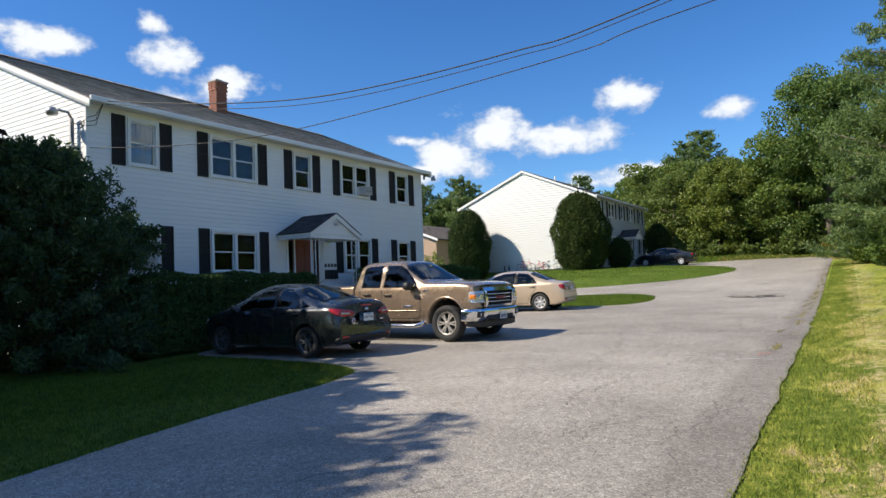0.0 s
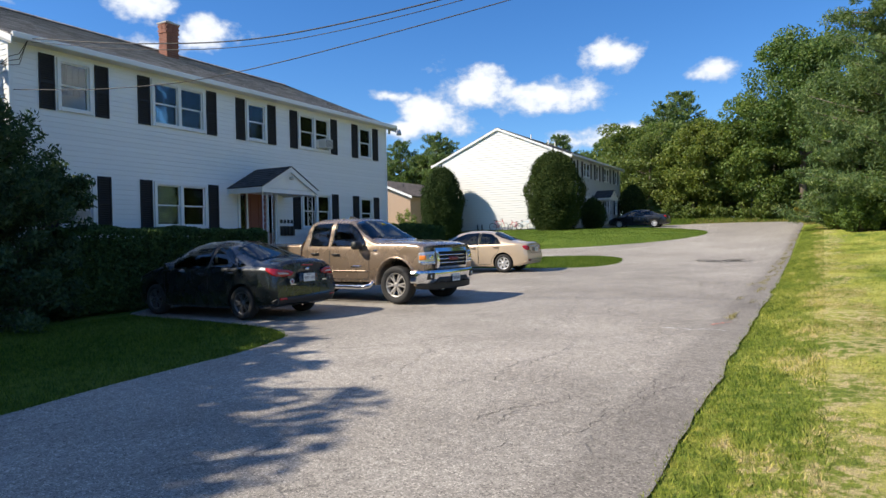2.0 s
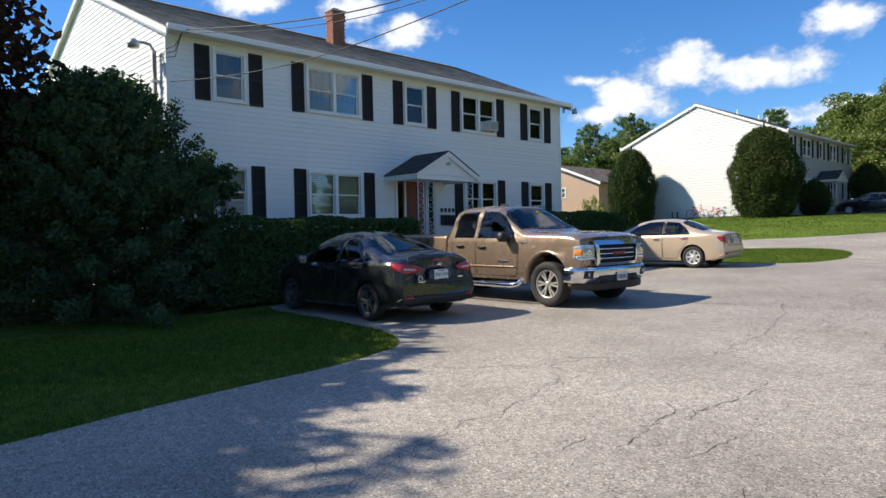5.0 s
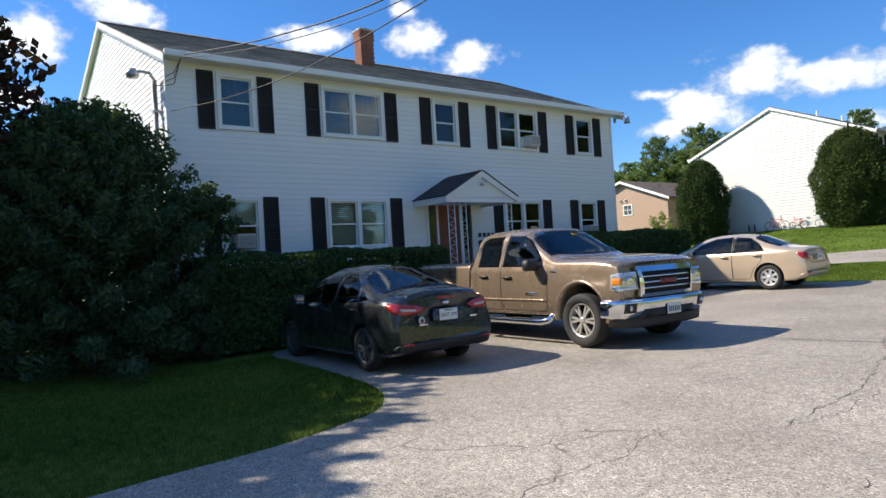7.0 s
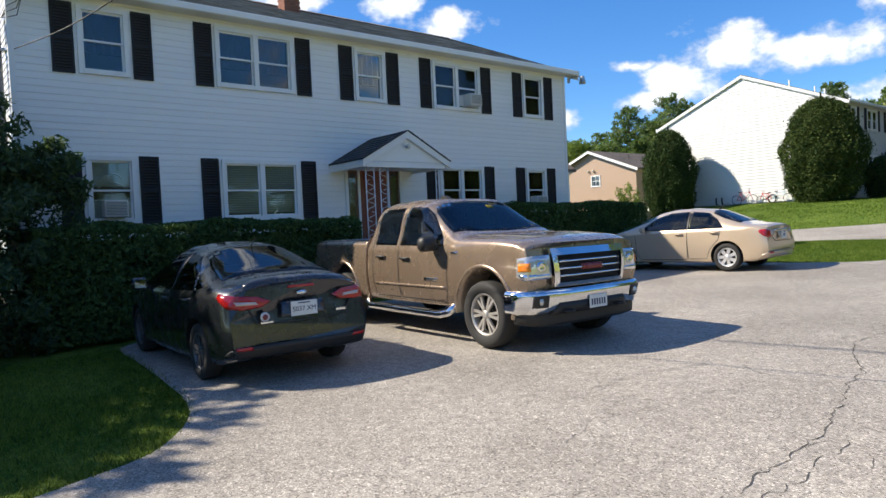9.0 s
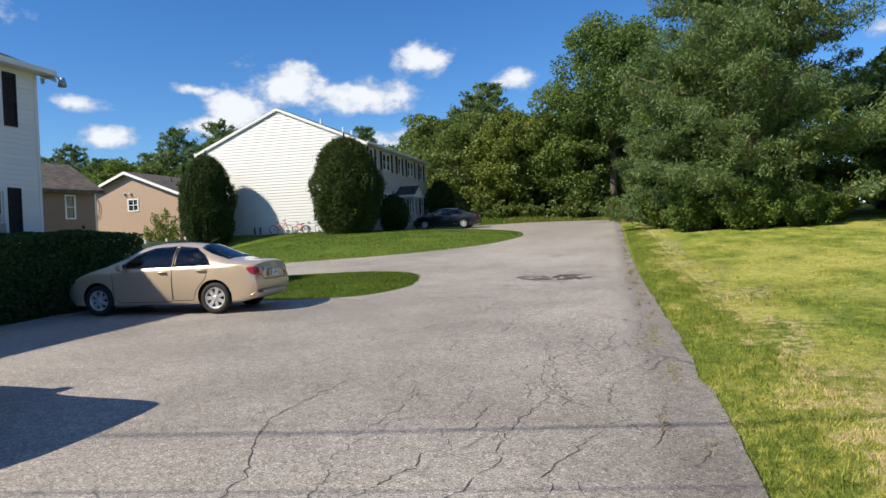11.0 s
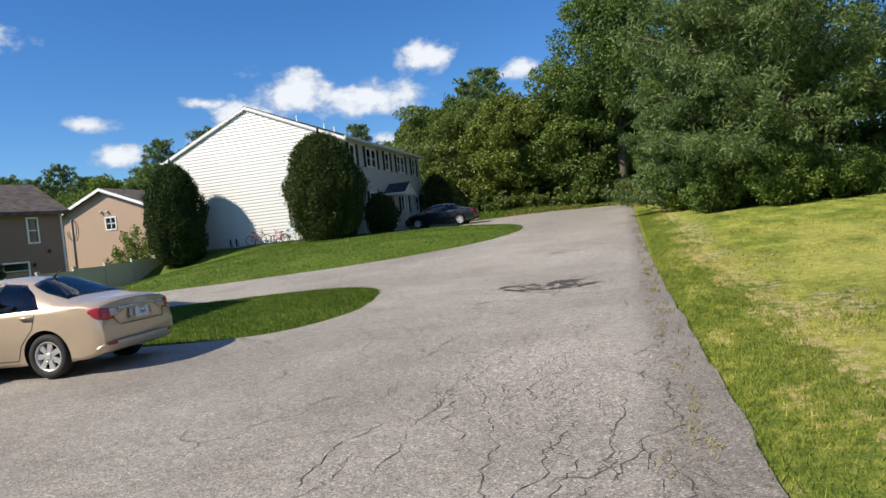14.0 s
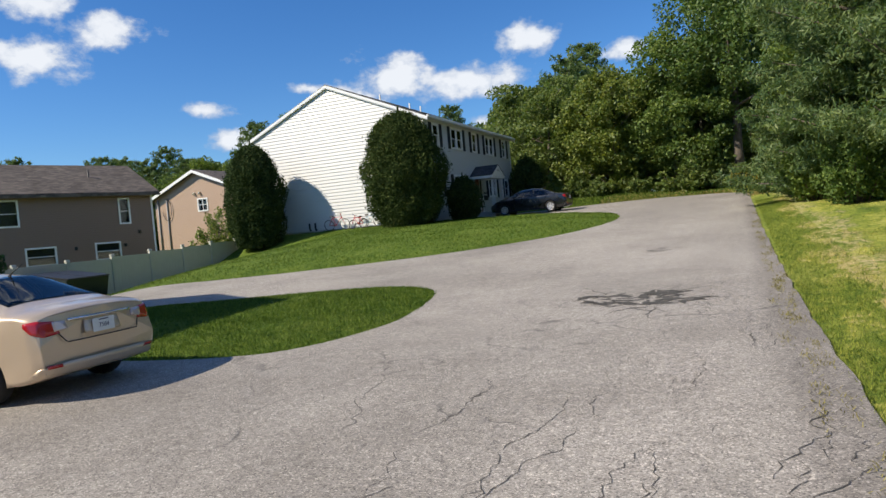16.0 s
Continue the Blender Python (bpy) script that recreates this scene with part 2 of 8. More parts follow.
def asphalt_mat():
    m = Mat("worn_asphalt")
    p = m.world_pos()
    stone = m.voronoi(p, 82.0, out="Color")
    st = m.n.new("ShaderNodeSeparateColor")
    m.l.new(stone, st.inputs[0])
    grit = m.noise(p, 130.0, 4, 0.7)
    blot = m.noise(p, 0.55, 6, 0.62)
    patch = m.noise(p, 0.13, 4, 0.55)
    base = m.ramp(blot, (0.3, (0.268, 0.24, 0.205)), (0.52, (0.34, 0.307, 0.265)), (0.75, (0.4, 0.364, 0.316)))
    base = m.mix(1.0, base, m.ramp(patch, (0.35, 0.84), (0.65, 1.1)), "MULTIPLY")
    base = m.mix(1.0, base, m.ramp(st.outputs[0], (0.0, 0.38), (0.22, 0.82), (0.6, 1.0), (0.85, 1.13), (1.0, 1.8)), "MULTIPLY")
    base = m.mix(1.0, base, m.ramp(grit, (0.3, 0.55), (0.7, 1.42)), "MULTIPLY")
    base = m.mix(1.0, base, m.ramp(m.noise(p, 11.0, 5, 0.7), (0.3, 0.78), (0.7, 1.2)), "MULTIPLY")
    # worn, darker crumbling strip along the lawn's edge
    sx = m.n.new("ShaderNodeSeparateXYZ")
    m.l.new(p, sx.inputs[0])
    rim = m.ramp(m.math("ADD", m.math("SUBTRACT", sx.outputs[0], 13.9), m.math("MULTIPLY", m.noise(p, 1.1, 4), 0.5)), (0.55, 0.0), (0.8, 1.0))
    base = m.mix(m.math("MULTIPLY", rim, 0.45), base, m.mix(1.0, base, (0.45, 0.43, 0.42, 1), "MULTIPLY"))
    # fine crazing, strongest in patches
    warp = m.vadd(p, m.vadd(m.vadd(m.ncol(p, 1.4), (0.5, 0.5, 0.5), "SUBTRACT"), (0.8, 0.8, 0.0), "MULTIPLY"))
    flat = m.vadd(warp, (1.0, 0.6, 0.0), "MULTIPLY")
    craze = m.voronoi(flat, 0.95, "DISTANCE_TO_EDGE")
    where = m.ramp(m.noise(p, 0.33, 3), (0.5, 0.0), (0.62, 1.0))
    line = m.math("MULTIPLY", m.ramp(craze, (0.0, 1.0), (0.016, 0.0)), where)
    gap = m.noise(p, 2.2, 3)
    line = m.math("MULTIPLY", line, m.ramp(gap, (0.42, 0.0), (0.55, 1.0)))
    base = m.mix(m.math("MULTIPLY", line, 0.75), base, (0.05, 0.047, 0.042, 1))
    m.set(Base_Color=base, Roughness=m.ramp(grit, (0.3, 0.72), (0.7, 0.95)))
    h = m.math("ADD", m.math("MULTIPLY", st.outputs[0], 0.7), m.math("MULTIPLY", grit, 0.7))
    h = m.math("SUBTRACT", h, m.math("MULTIPLY", line, 2.0))
    m.bump(h, 0.006, 0.65)
    return m.m


def _ncol(self, vec, scale):
    t = self.n.new("ShaderNodeTexNoise")
    self.put(t.inputs["Vector"], vec)
    t.inputs["Scale"].default_value, t.inputs["Detail"].default_value = scale, 4.0
    return t.outputs[1]


Mat.ncol = _ncol


def lawn_colour(m, p):
    """Green and yellowed patches of mown lawn: a ragged green verge, some cut straw, then drier turf."""
    tuft = m.noise(p, 7.0, 5, 0.72)
    mid = m.noise(m.vadd(p, (1.0, 0.5, 1.0), "MULTIPLY"), 1.3, 6, 0.7)
    big = m.noise(m.vadd(p, (1.0, 0.4, 1.0), "MULTIPLY"), 0.33, 4, 0.6)
    v = m.math("ADD", m.math("MULTIPLY", mid, 0.6), m.math("MULTIPLY", tuft, 0.4))
    c = m.ramp(v, (0.38, (0.085, 0.14, 0.022)), (0.49, (0.22, 0.27, 0.04)), (0.58, (0.42, 0.41, 0.085)), (0.67, (0.56, 0.48, 0.19)))
    c = m.mix(m.ramp(big, (0.48, 0.0), (0.64, 0.65)), c, m.ramp(tuft, (0.38, (0.4, 0.4, 0.075)), (0.6, (0.6, 0.54, 0.17))))
    sp = m.n.new("ShaderNodeSeparateXYZ")
    m.l.new(p, sp.inputs[0])
    wob = m.math("ADD", m.math("MULTIPLY", m.math("SUBTRACT", mid, 0.5), 4.5), m.math("MULTIPLY", m.math("SUBTRACT", tuft, 0.5), 1.5))
    off = m.math("DIVIDE", m.math("ADD", m.math("SUBTRACT", sp.outputs[0], 14.8), wob), 4.0)
    verge = m.ramp(off, (0.08, 0.75), (0.3, 0.0))
    c = m.mix(verge, c, m.ramp(tuft, (0.35, (0.085, 0.14, 0.02)), (0.52, (0.2, 0.25, 0.036)), (0.68, (0.36, 0.36, 0.09))))
    straw = m.ramp(off, (0.22, 0.0), (0.3, 1.0), (0.36, 1.0), (0.46, 0.0))
    c = m.mix(m.math("MULTIPLY", straw, m.ramp(tuft, (0.45, 0.0), (0.55, 0.85))), c, (0.58, 0.46, 0.25, 1))
    # the lawns on the houses' side are greener than the dry one across the drive
    lush = m.ramp(m.math("DIVIDE", sp.outputs[0], 24.0), (0.55, 1.0), (0.61, 0.0))
    return m.mix(lush, c, m.mix(1.0, c, (0.5, 0.64, 0.48, 1), "MULTIPLY"))


def lawn_mat():
    m = Mat("lawn")
    p = m.world_pos()
    fine = m.noise(p, 46.0, 6, 0.75)
    c = m.mix(1.0, lawn_colour(m, p), m.ramp(fine, (0.28, 0.45), (0.7, 1.4)), "MULTIPLY")
    m.set(Base_Color=c, Roughness=0.9)
    m.b.inputs["Specular IOR Level"].default_value = 0.15
    return m.bump(fine, 0.03, 0.9).m


def turf_mat():
    """Blades that take the colour of the patch they grow in."""
    m = Mat("turf_blade")
    v = m.ramp(m.rand(True), (0.0, (0.42, 0.5, 0.5)), (0.5, (0.95, 1.0, 0.9)), (1.0, (1.55, 1.4, 1.3)))
    c = m.mix(1.0, lawn_colour(m, m.world_pos()), v, "MULTIPLY")
    m.set(Base_Color=c, Roughness=0.65)
    m.b.inputs["Specular IOR Level"].default_value = 0.2
    tr = m.n.new("ShaderNodeBsdfTranslucent")
    m.l.new(c, tr.inputs[0])
    mx = m.n.new("ShaderNodeMixShader")
    mx.inputs[0].default_value = 0.3
    m.l.new(m.b.outputs[0], mx.inputs[1]), m.l.new(tr.outputs[0], mx.inputs[2])
    m.l.new(mx.outputs[0], m.out.inputs[0])
    return m.m


M = dict(
    asphalt=asphalt_mat(), lawn=lawn_mat(),
    # one white siding in two tones: lighter for the shaded front, darker for the sunlit gable
    siding=siding_mat("white_vinyl_siding", (0.84, 0.84, 0.82)),
    siding_far=siding_mat("sunlit_toned_white_siding", (0.58, 0.58, 0.565), 0.19),
    siding_tan=siding_mat("tan_vinyl_siding", (0.4, 0.275, 0.185), 0.14),
    siding_brown=siding_mat("brown_vinyl_siding", (0.25, 0.165, 0.115), 0.14),
    trim=plain("white_trim", (0.8, 0.8, 0.78), 0.4, grain=0.04, scale=4),
    soffit=plain("white_soffit", (0.76, 0.76, 0.74), 0.5, grain=0.04, scale=3),
    shutter=plain("black_shutter", (0.013, 0.013, 0.016), 0.7, grain=0.2, scale=6),
    shingle=shingle_mat("grey_shingle", (0.32, 0.29, 0.27)),
    shingle_dark=shingle_mat("dark_shingle", (0.06, 0.062, 0.068)),
    shingle_brown=shingle_mat("brown_shingle", (0.13, 0.105, 0.085)),
    brick=plain("red_brick", (0.27, 0.115, 0.075), 0.85, grain=0.3, scale=25, bump=0.004),
    mortar=plain("mortar", (0.4, 0.36, 0.32), 0.9, grain=0.15, scale=40, bump=0.004),
    flashing=plain("lead_flashing", (0.25, 0.25, 0.26), 0.5, 0.6),
    concrete=plain("concrete", (0.42, 0.4, 0.37), 0.85, grain=0.15, scale=9, bump=0.004),
    pane=glass_mat("window_glass", (0.8, 0.86, 0.86)),
    blind=plain("window_blind", (0.55, 0.53, 0.48), 0.7, grain=0.06, scale=5),
    curtain=plain("dark_curtain", (0.11, 0.1, 0.1), 0.8, grain=0.25, scale=5),
    room=plain("room_wall", (0.2, 0.19, 0.17), 0.9, grain=0.1),
    door_red=plain("red_brown_door", (0.2, 0.05, 0.028), 0.45, grain=0.15, scale=8),
    door_frame=plain("brown_door_frame", (0.13, 0.06, 0.04), 0.5, grain=0.2, scale=8),
    iron=plain("white_painted_iron", (0.75, 0.75, 0.73), 0.4, grain=0.05),
    plastic_white=plain("aged_white_plastic", (0.62, 0.6, 0.55), 0.45, grain=0.06),
    plastic_grey=plain("grey_plastic", (0.22, 0.22, 0.22), 0.5),
    black=plain("black_plastic", (0.018, 0.018, 0.018), 0.5, grain=0.2),
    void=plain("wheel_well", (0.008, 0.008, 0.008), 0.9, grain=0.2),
    rubber=plain("tyre_rubber", (0.022, 0.021, 0.02), 0.8, grain=0.25, scale=30, bump=0.002),
    chrome=plain("chrome", (0.75, 0.76, 0.78), 0.08, 1.0, grain=0.05, scale=6),
    alloy=plain("alloy_wheel", (0.5, 0.47, 0.43), 0.35, 0.5, grain=0.08, scale=20),
    alloy_dark=plain("dark_alloy_wheel", (0.12, 0.12, 0.13), 0.35, 0.5, grain=0.1, scale=20),
    hubcap=plain("silver_hubcap", (0.62, 0.62, 0.62), 0.35, 0.5, grain=0.06, scale=20),
    steel=plain("galvanised_steel", (0.42, 0.43, 0.44), 0.45, 0.7, grain=0.12),
    lamp_red=plain("red_lens", (0.42, 0.012, 0.012), 0.12, grain=0.1, coat=1.0),
    lamp_amber=plain("amber_lens", (0.75, 0.22, 0.015), 0.15, grain=0.1, coat=1.0),
    lamp_clear=plain("clear_lens", (0.62, 0.63, 0.63), 0.08, 0.6, grain=0.15, scale=30, coat=1.0),
    lamp_pale=plain("pale_lens", (0.62, 0.5, 0.46), 0.15, 0.2, grain=0.1, coat=1.0),
    plate=plain("licence_plate", (0.72, 0.74, 0.72), 0.4, grain=0.04),
    plate_ink=plain("plate_lettering", (0.02, 0.03, 0.09), 0.5),
    badge_red=plain("red_emblem", (0.22, 0.035, 0.03), 0.3),
    sticker=plain("white_sticker", (0.75, 0.7, 0.68), 0.5),
    car_glass=None,
    paint_truck=paint_mat("bronze_paint", (0.345, 0.255, 0.18), 0.58, 0.22, 0.06),
    paint_grey=paint_mat("dark_grey_paint", (0.032, 0.036, 0.042), 0.5, 0.22, 0.02),
    paint_gold=paint_mat("pale_gold_paint", (0.62, 0.49, 0.35), 0.4, 0.32, 0.06),
    paint_black=paint_mat("black_paint", (0.007, 0.008, 0.011), 0.2, 0.25, 0.03),
    seat=plain("car_seat", (0.16, 0.14, 0.12), 0.8, grain=0.15),
    fence=plain("almond_vinyl", (0.56, 0.52, 0.43), 0.45, grain=0.05, scale=3),
    bin=plain("dark_green_bin", (0.02, 0.028, 0.026), 0.5, grain=0.2),
    bark=bark_mat("bark", (0.16, 0.13, 0.1)), bark_pale=bark_mat("pale_bark", (0.3, 0.27, 0.23)),
    wood_pole=bark_mat("weathered_pole", (0.22, 0.18, 0.14)),
    cable=plain("cable", (0.03, 0.03, 0.032), 0.6), cable_pale=plain("pale_cable", (0.35, 0.35, 0.36), 0.6),
    crack=plain("crack_filling", (0.075, 0.069, 0.06), 0.95, grain=0.3, scale=40),
    marking=plain("white_spray_paint", (0.62, 0.62, 0.62), 0.7, grain=0.3, scale=40),
    marking_red=plain("pink_spray_paint", (0.5, 0.2, 0.15), 0.7, grain=0.3, scale=40),
    leaf_hedge=leaf_mat("hedge_leaf", (0.034, 0.066, 0.026), (0.076, 0.13, 0.042), (0.13, 0.185, 0.06), 0.12, 0.8, 0.12),
    leaf_yew=leaf_mat("yew_leaf", (0.024, 0.042, 0.017), (0.052, 0.08, 0.026), (0.11, 0.125, 0.044), 0.12, 0.85, 0.08),
    leaf_cedar=leaf_mat("cedar_leaf", (0.045, 0.075, 0.045), (0.095, 0.142, 0.07), (0.16, 0.195, 0.11), 0.32, 0.8, 0.1),
    leaf_maple=leaf_mat("dark_maple_leaf", (0.018, 0.012, 0.0105), (0.0375, 0.0225, 0.018), (0.075, 0.045, 0.03), 0.2, 0.85, 0.08),
    leaf_oak=leaf_mat("oak_leaf", (0.06, 0.108, 0.03), (0.135, 0.2, 0.052), (0.255, 0.305, 0.085), 0.34, 0.5, 0.3),
    leaf_light=leaf_mat("light_leaf", (0.072, 0.114, 0.03), (0.155, 0.205, 0.05), (0.275, 0.29, 0.088), 0.34, 0.5, 0.3),
    leaf_pine=leaf_mat("pine_needle", (0.066, 0.116, 0.044), (0.15, 0.212, 0.075), (0.29, 0.325, 0.115), 0.36, 0.5, 0.3),
    leaf_shrub=leaf_mat("shrub_leaf", (0.058, 0.104, 0.026), (0.125, 0.19, 0.046), (0.23, 0.28, 0.07), 0.32),
    leaf_gold=leaf_mat("yellowing_leaf", (0.13, 0.13, 0.02), (0.25, 0.2, 0.03), (0.3, 0.22, 0.04), 0.3),
    grass=turf_mat(),
    grass_dry=leaf_mat("dry_grass_blade", (0.23, 0.184, 0.0575), (0.368, 0.299, 0.115), (0.483, 0.414, 0.1955), 0.3),
    bike_red=plain("red_bicycle_paint", (0.45, 0.03, 0.04), 0.35), bike_blue=plain("pale_blue_bicycle_paint", (0.35, 0.5, 0.6), 0.35),
)


M["car_glass"] = glass_mat("tinted_car_glass", (0.3, 0.34, 0.33), 1.7)
# ---- building blocks ----
from mathutils.geometry import delaunay_2d_cdt

rng = np.random.default_rng(7)


def quick(name, verts, faces, material, smooth=False):
    """A mesh from arrays of corners and of faces."""
    me = bpy.data.meshes.new(name)
    me.from_pydata([tuple(v) for v in verts], [], [tuple(f) for f in faces])
    if material:
        me.materials.append(material)
    if smooth:
        me.polygons.foreach_set("use_smooth", [True] * len(me.polygons))
    me.update()
    return me


def quads_mesh(name, verts, material):
    """A mesh of loose quads from an array (n, 4, 3)."""
    n = len(verts)
    me = bpy.data.meshes.new(name)
    me.vertices.add(4 * n)
    me.vertices.foreach_set("co", np.asarray(verts, dtype=np.float32).reshape(-1))
    me.loops.add(4 * n)
    me.loops.foreach_set("vertex_index", np.arange(4 * n, dtype=np.int32))
    me.polygons.add(n)
    me.polygons.foreach_set("loop_start", np.arange(0, 4 * n, 4, dtype=np.int32))
    me.materials.append(material)
    me.update(calc_edges=True)
    return me


def thing(name, label, category, m=None, group="", kind=""):
    ob = new(name)
    ob.empty_display_size = 0.2
    if m is not None:
        ob.matrix_world = m
    return tagged(ob, label, category, group, kind)


def part(name, geo, material, parent, label=""):
    """Links a bmesh or a mesh as one object under a thing or a part."""
    if isinstance(geo, bmesh.types.BMesh):
        me = bpy.data.meshes.new(name)
        geo.normal_update()
        geo.to_mesh(me)
        geo.free()
    else:
        me = geo
    if material and not me.materials:
        me.materials.append(material)
    ob = new(name, me)
    ob.parent = parent
    if label:
        ob["label"] = label
    return ob


def box(bm, x0, x1, y0, y1, z0, z1, m=None):
    vs = [bm.verts.new(p) for p in ((x0, y0, z0), (x1, y0, z0), (x1, y1, z0), (x0, y1, z0), (x0, y0, z1), (x1, y0, z1), (x1, y1, z1), (x0, y1, z1))]
    for f in ((3, 2, 1, 0), (4, 5, 6, 7), (0, 1, 5, 4), (1, 2, 6, 5), (2, 3, 7, 6), (3, 0, 4, 7)):
        bm.faces.new([vs[i] for i in f])
    if m is not None:
        bmesh.ops.transform(bm, matrix=m, verts=vs)
    return vs


def boxes(*rows, bevel=0.0):
    bm = bmesh.new()
    for r in rows:
        box(bm, *r)
    if bevel:
        bmesh.ops.bevel(bm, geom=bm.edges[:], offset=bevel, segments=1, affect="EDGES")
    return bm


def tube(bm, path, radii, sides=8, caps=True):
    """A swept round bar along points, with a radius at each."""
    path = [Vector(p) for p in path]
    if isinstance(radii, (int, float)):
        radii = [radii] * len(path)
    rings = []
    for i, p in enumerate(path):
        d = (path[min(i + 1, len(path) - 1)] - path[max(i - 1, 0)]).normalized()
        a = d.cross(Vector((0, 0, 1)) if abs(d.z) < 0.95 else Vector((1, 0, 0))).normalized()
        b = d.cross(a)
        rings.append([bm.verts.new(p + radii[i] * (math.cos(2 * math.pi * k / sides) * a + math.sin(2 * math.pi * k / sides) * b)) for k in range(sides)])
    for r0, r1 in zip(rings, rings[1:]):
        for k in range(sides):
            f = bm.faces.new((r0[k], r0[(k + 1) % sides], r1[(k + 1) % sides], r1[k]))
            f.smooth = True
    if caps:
        bm.faces.new(rings[0]), bm.faces.new(rings[-1][::-1])
    bmesh.ops.recalc_face_normals(bm, faces=bm.faces[:])
    return bm


def lathe(bm, profile, sides=32, axis="y", centre=(0, 0, 0)):
    """Turns (radius, along) pairs round an axis."""
    rings = []
    for r, a in profile:
        ring = []
        for k in range(sides):
            c, s = r * math.cos(2 * math.pi * k / sides), r * math.sin(2 * math.pi * k / sides)
            p = (c, a, s) if axis == "y" else (c, s, a)
            ring.append(bm.verts.new(Vector(p) + Vector(centre)))
        rings.append(ring)
    for r0, r1 in zip(rings, rings[1:]):
        for k in range(sides):
            f = bm.faces.new((r0[k], r0[(k + 1) % sides], r1[(k + 1) % sides], r1[k]))
            f.smooth = True
    return rings


def prism(bm, outline, axis, a, b):
    """A flat outline pushed from a to b along an axis."""
    def at(p, v):
        return {"x": (v, p[0], p[1]), "y": (p[0], v, p[1]), "z": (p[0], p[1], v)}[axis]
    lo, hi = [bm.verts.new(at(p, a)) for p in outline], [bm.verts.new(at(p, b)) for p in outline]
    n = len(outline)
    bm.faces.new(lo), bm.faces.new(hi[::-1])
    for i in range(n):
        bm.faces.new((lo[i], lo[(i + 1) % n], hi[(i + 1) % n], hi[i]))
    bmesh.ops.recalc_face_normals(bm, faces=bm.faces[:])
    return bm


# ---- ground and road ----
LEVEL_Y = np.array([-400, -150, -40, -10, 0, 5, 10, 15, 20, 28, 36, 45, 52, 60, 75, 100, 500.0])
LEVEL_Z = np.array([-2.0, -1.4, -0.7, -0.3, -0.13, 0, 0.12, 0.22, 0.36, 0.85, 1.42, 1.95, 2.3, 2.55, 2.8, 3.0, 3.0])


def level(y):
    """Height of the slope, rounded at the changes of grade."""
    return sum(np.interp(np.asarray(y, float) + o, LEVEL_Y, LEVEL_Z) for o in (-3, -2, -1, 0, 1, 2, 3)) / 7


def ease(v, a, b):
    t = np.clip((np.asarray(v, float) - a) / (b - a), 0, 1)
    return t * t * (3 - 2 * t)


def fall(x, y):
    """The ground drops towards the fence and stays low beyond it."""
    near = 0.95 * ease(x, -3.0, -11.0) * ease(y, 15.0, 20.0) * (1 - ease(y, 34.5, 41.0))
    return np.maximum(near, 1.2 * ease(x, -11.5, -15.5) * ease(y, 15.0, 22.0))


KERB = [(15.05, -120), (14.95, -20), (14.93, -5), (14.9, 10), (14.75, 19), (14.68, 30), (14.68, 44), (14.7, 47.5), (13.6, 50.3), (11.7, 51.4), (9.5, 52.2),
        (7.0, 51.6), (4.8, 49.6), (2.5, 48.4), (0.3, 48.0), (0.3, 43.9), (4.6, 43.7), (7.2, 41.8), (8.9, 39.5), (9.6, 36), (9.3, 33.5), (8.4, 30.8),
        (5.6, 27.6), (0.8, 24.9), (-4.6, 23.4), (-9.6, 22.8), (-9.6, 17.9), (-4, 18.7), (2, 19.9), (4.3, 20.7), (6.4, 21.2), (7.7, 20.8), (8.45, 19.6), (8.87, 17.6),
        (8.8, 16.2), (8.35, 15.0), (7.6, 14.5), (6.4, 14.35), (2.4, 14.3), (2.4, 0.15), (4, 0.05), (6.6, -0.15), (7.9, -0.5), (8.5, -1.0), (8.85, -2.2),
        (8.9, -4), (9.2, -5.8), (9.6, -7.5), (10.1, -10), (10.2, -20), (10.2, -120)]


def rounded(outline, step=0.3, wob=0.05):
    """Follows the outline in short steps with rounded corners and a ragged edge."""
    pts = [Vector(p) for p in outline]
    for _ in range(2):
        nxt = []
        for a, b in zip(pts, pts[1:] + pts[:1]):
            d = (b - a).length
            cut = 0.25 if d < 12 else 1.0 / d
            nxt += [a.lerp(b, cut), a.lerp(b, 1 - cut)]
        pts = nxt
    res = []
    for a, b in zip(pts, pts[1:] + pts[:1]):
        near = -14 < a.y < 56
        n = max(1, int((b - a).length / (step if near else 8)))
        for i in range(n):
            p = a.lerp(b, i / n)
            q = noise.noise((p.x * 1.3, p.y * 1.3, 0)) * wob + noise.noise((p.x * 5, p.y * 5, 3)) * wob * 0.5
            res.append(Vector((p.x + q, p.y + q * 0.7)))
    return res


edge_line = rounded(KERB)
EDGE = np.array([(p.x, p.y) for p in edge_line])


def edge_distance(x, y):
    """Distance to the road's edge, negative on the road."""
    x, y = np.asarray(x, float).ravel(), np.asarray(y, float).ravel()
    a, b = EDGE, np.roll(EDGE, -1, 0)
    best, inside = np.full(x.shape, 1e9), np.zeros(x.shape, bool)
    for (ax, ay), (bx, by) in zip(a, b):
        dx, dy = bx - ax, by - ay
        t = np.clip(((x - ax) * dx + (y - ay) * dy) / max(dx * dx + dy * dy, 1e-9), 0, 1)
        best = np.minimum(best, np.hypot(x - ax - t * dx, y - ay - t * dy))
        if ay != by:
            inside ^= ((ay > y) != (by > y)) & (x < dx * (y - ay) / dy + ax)
    return np.where(inside, -best, best)


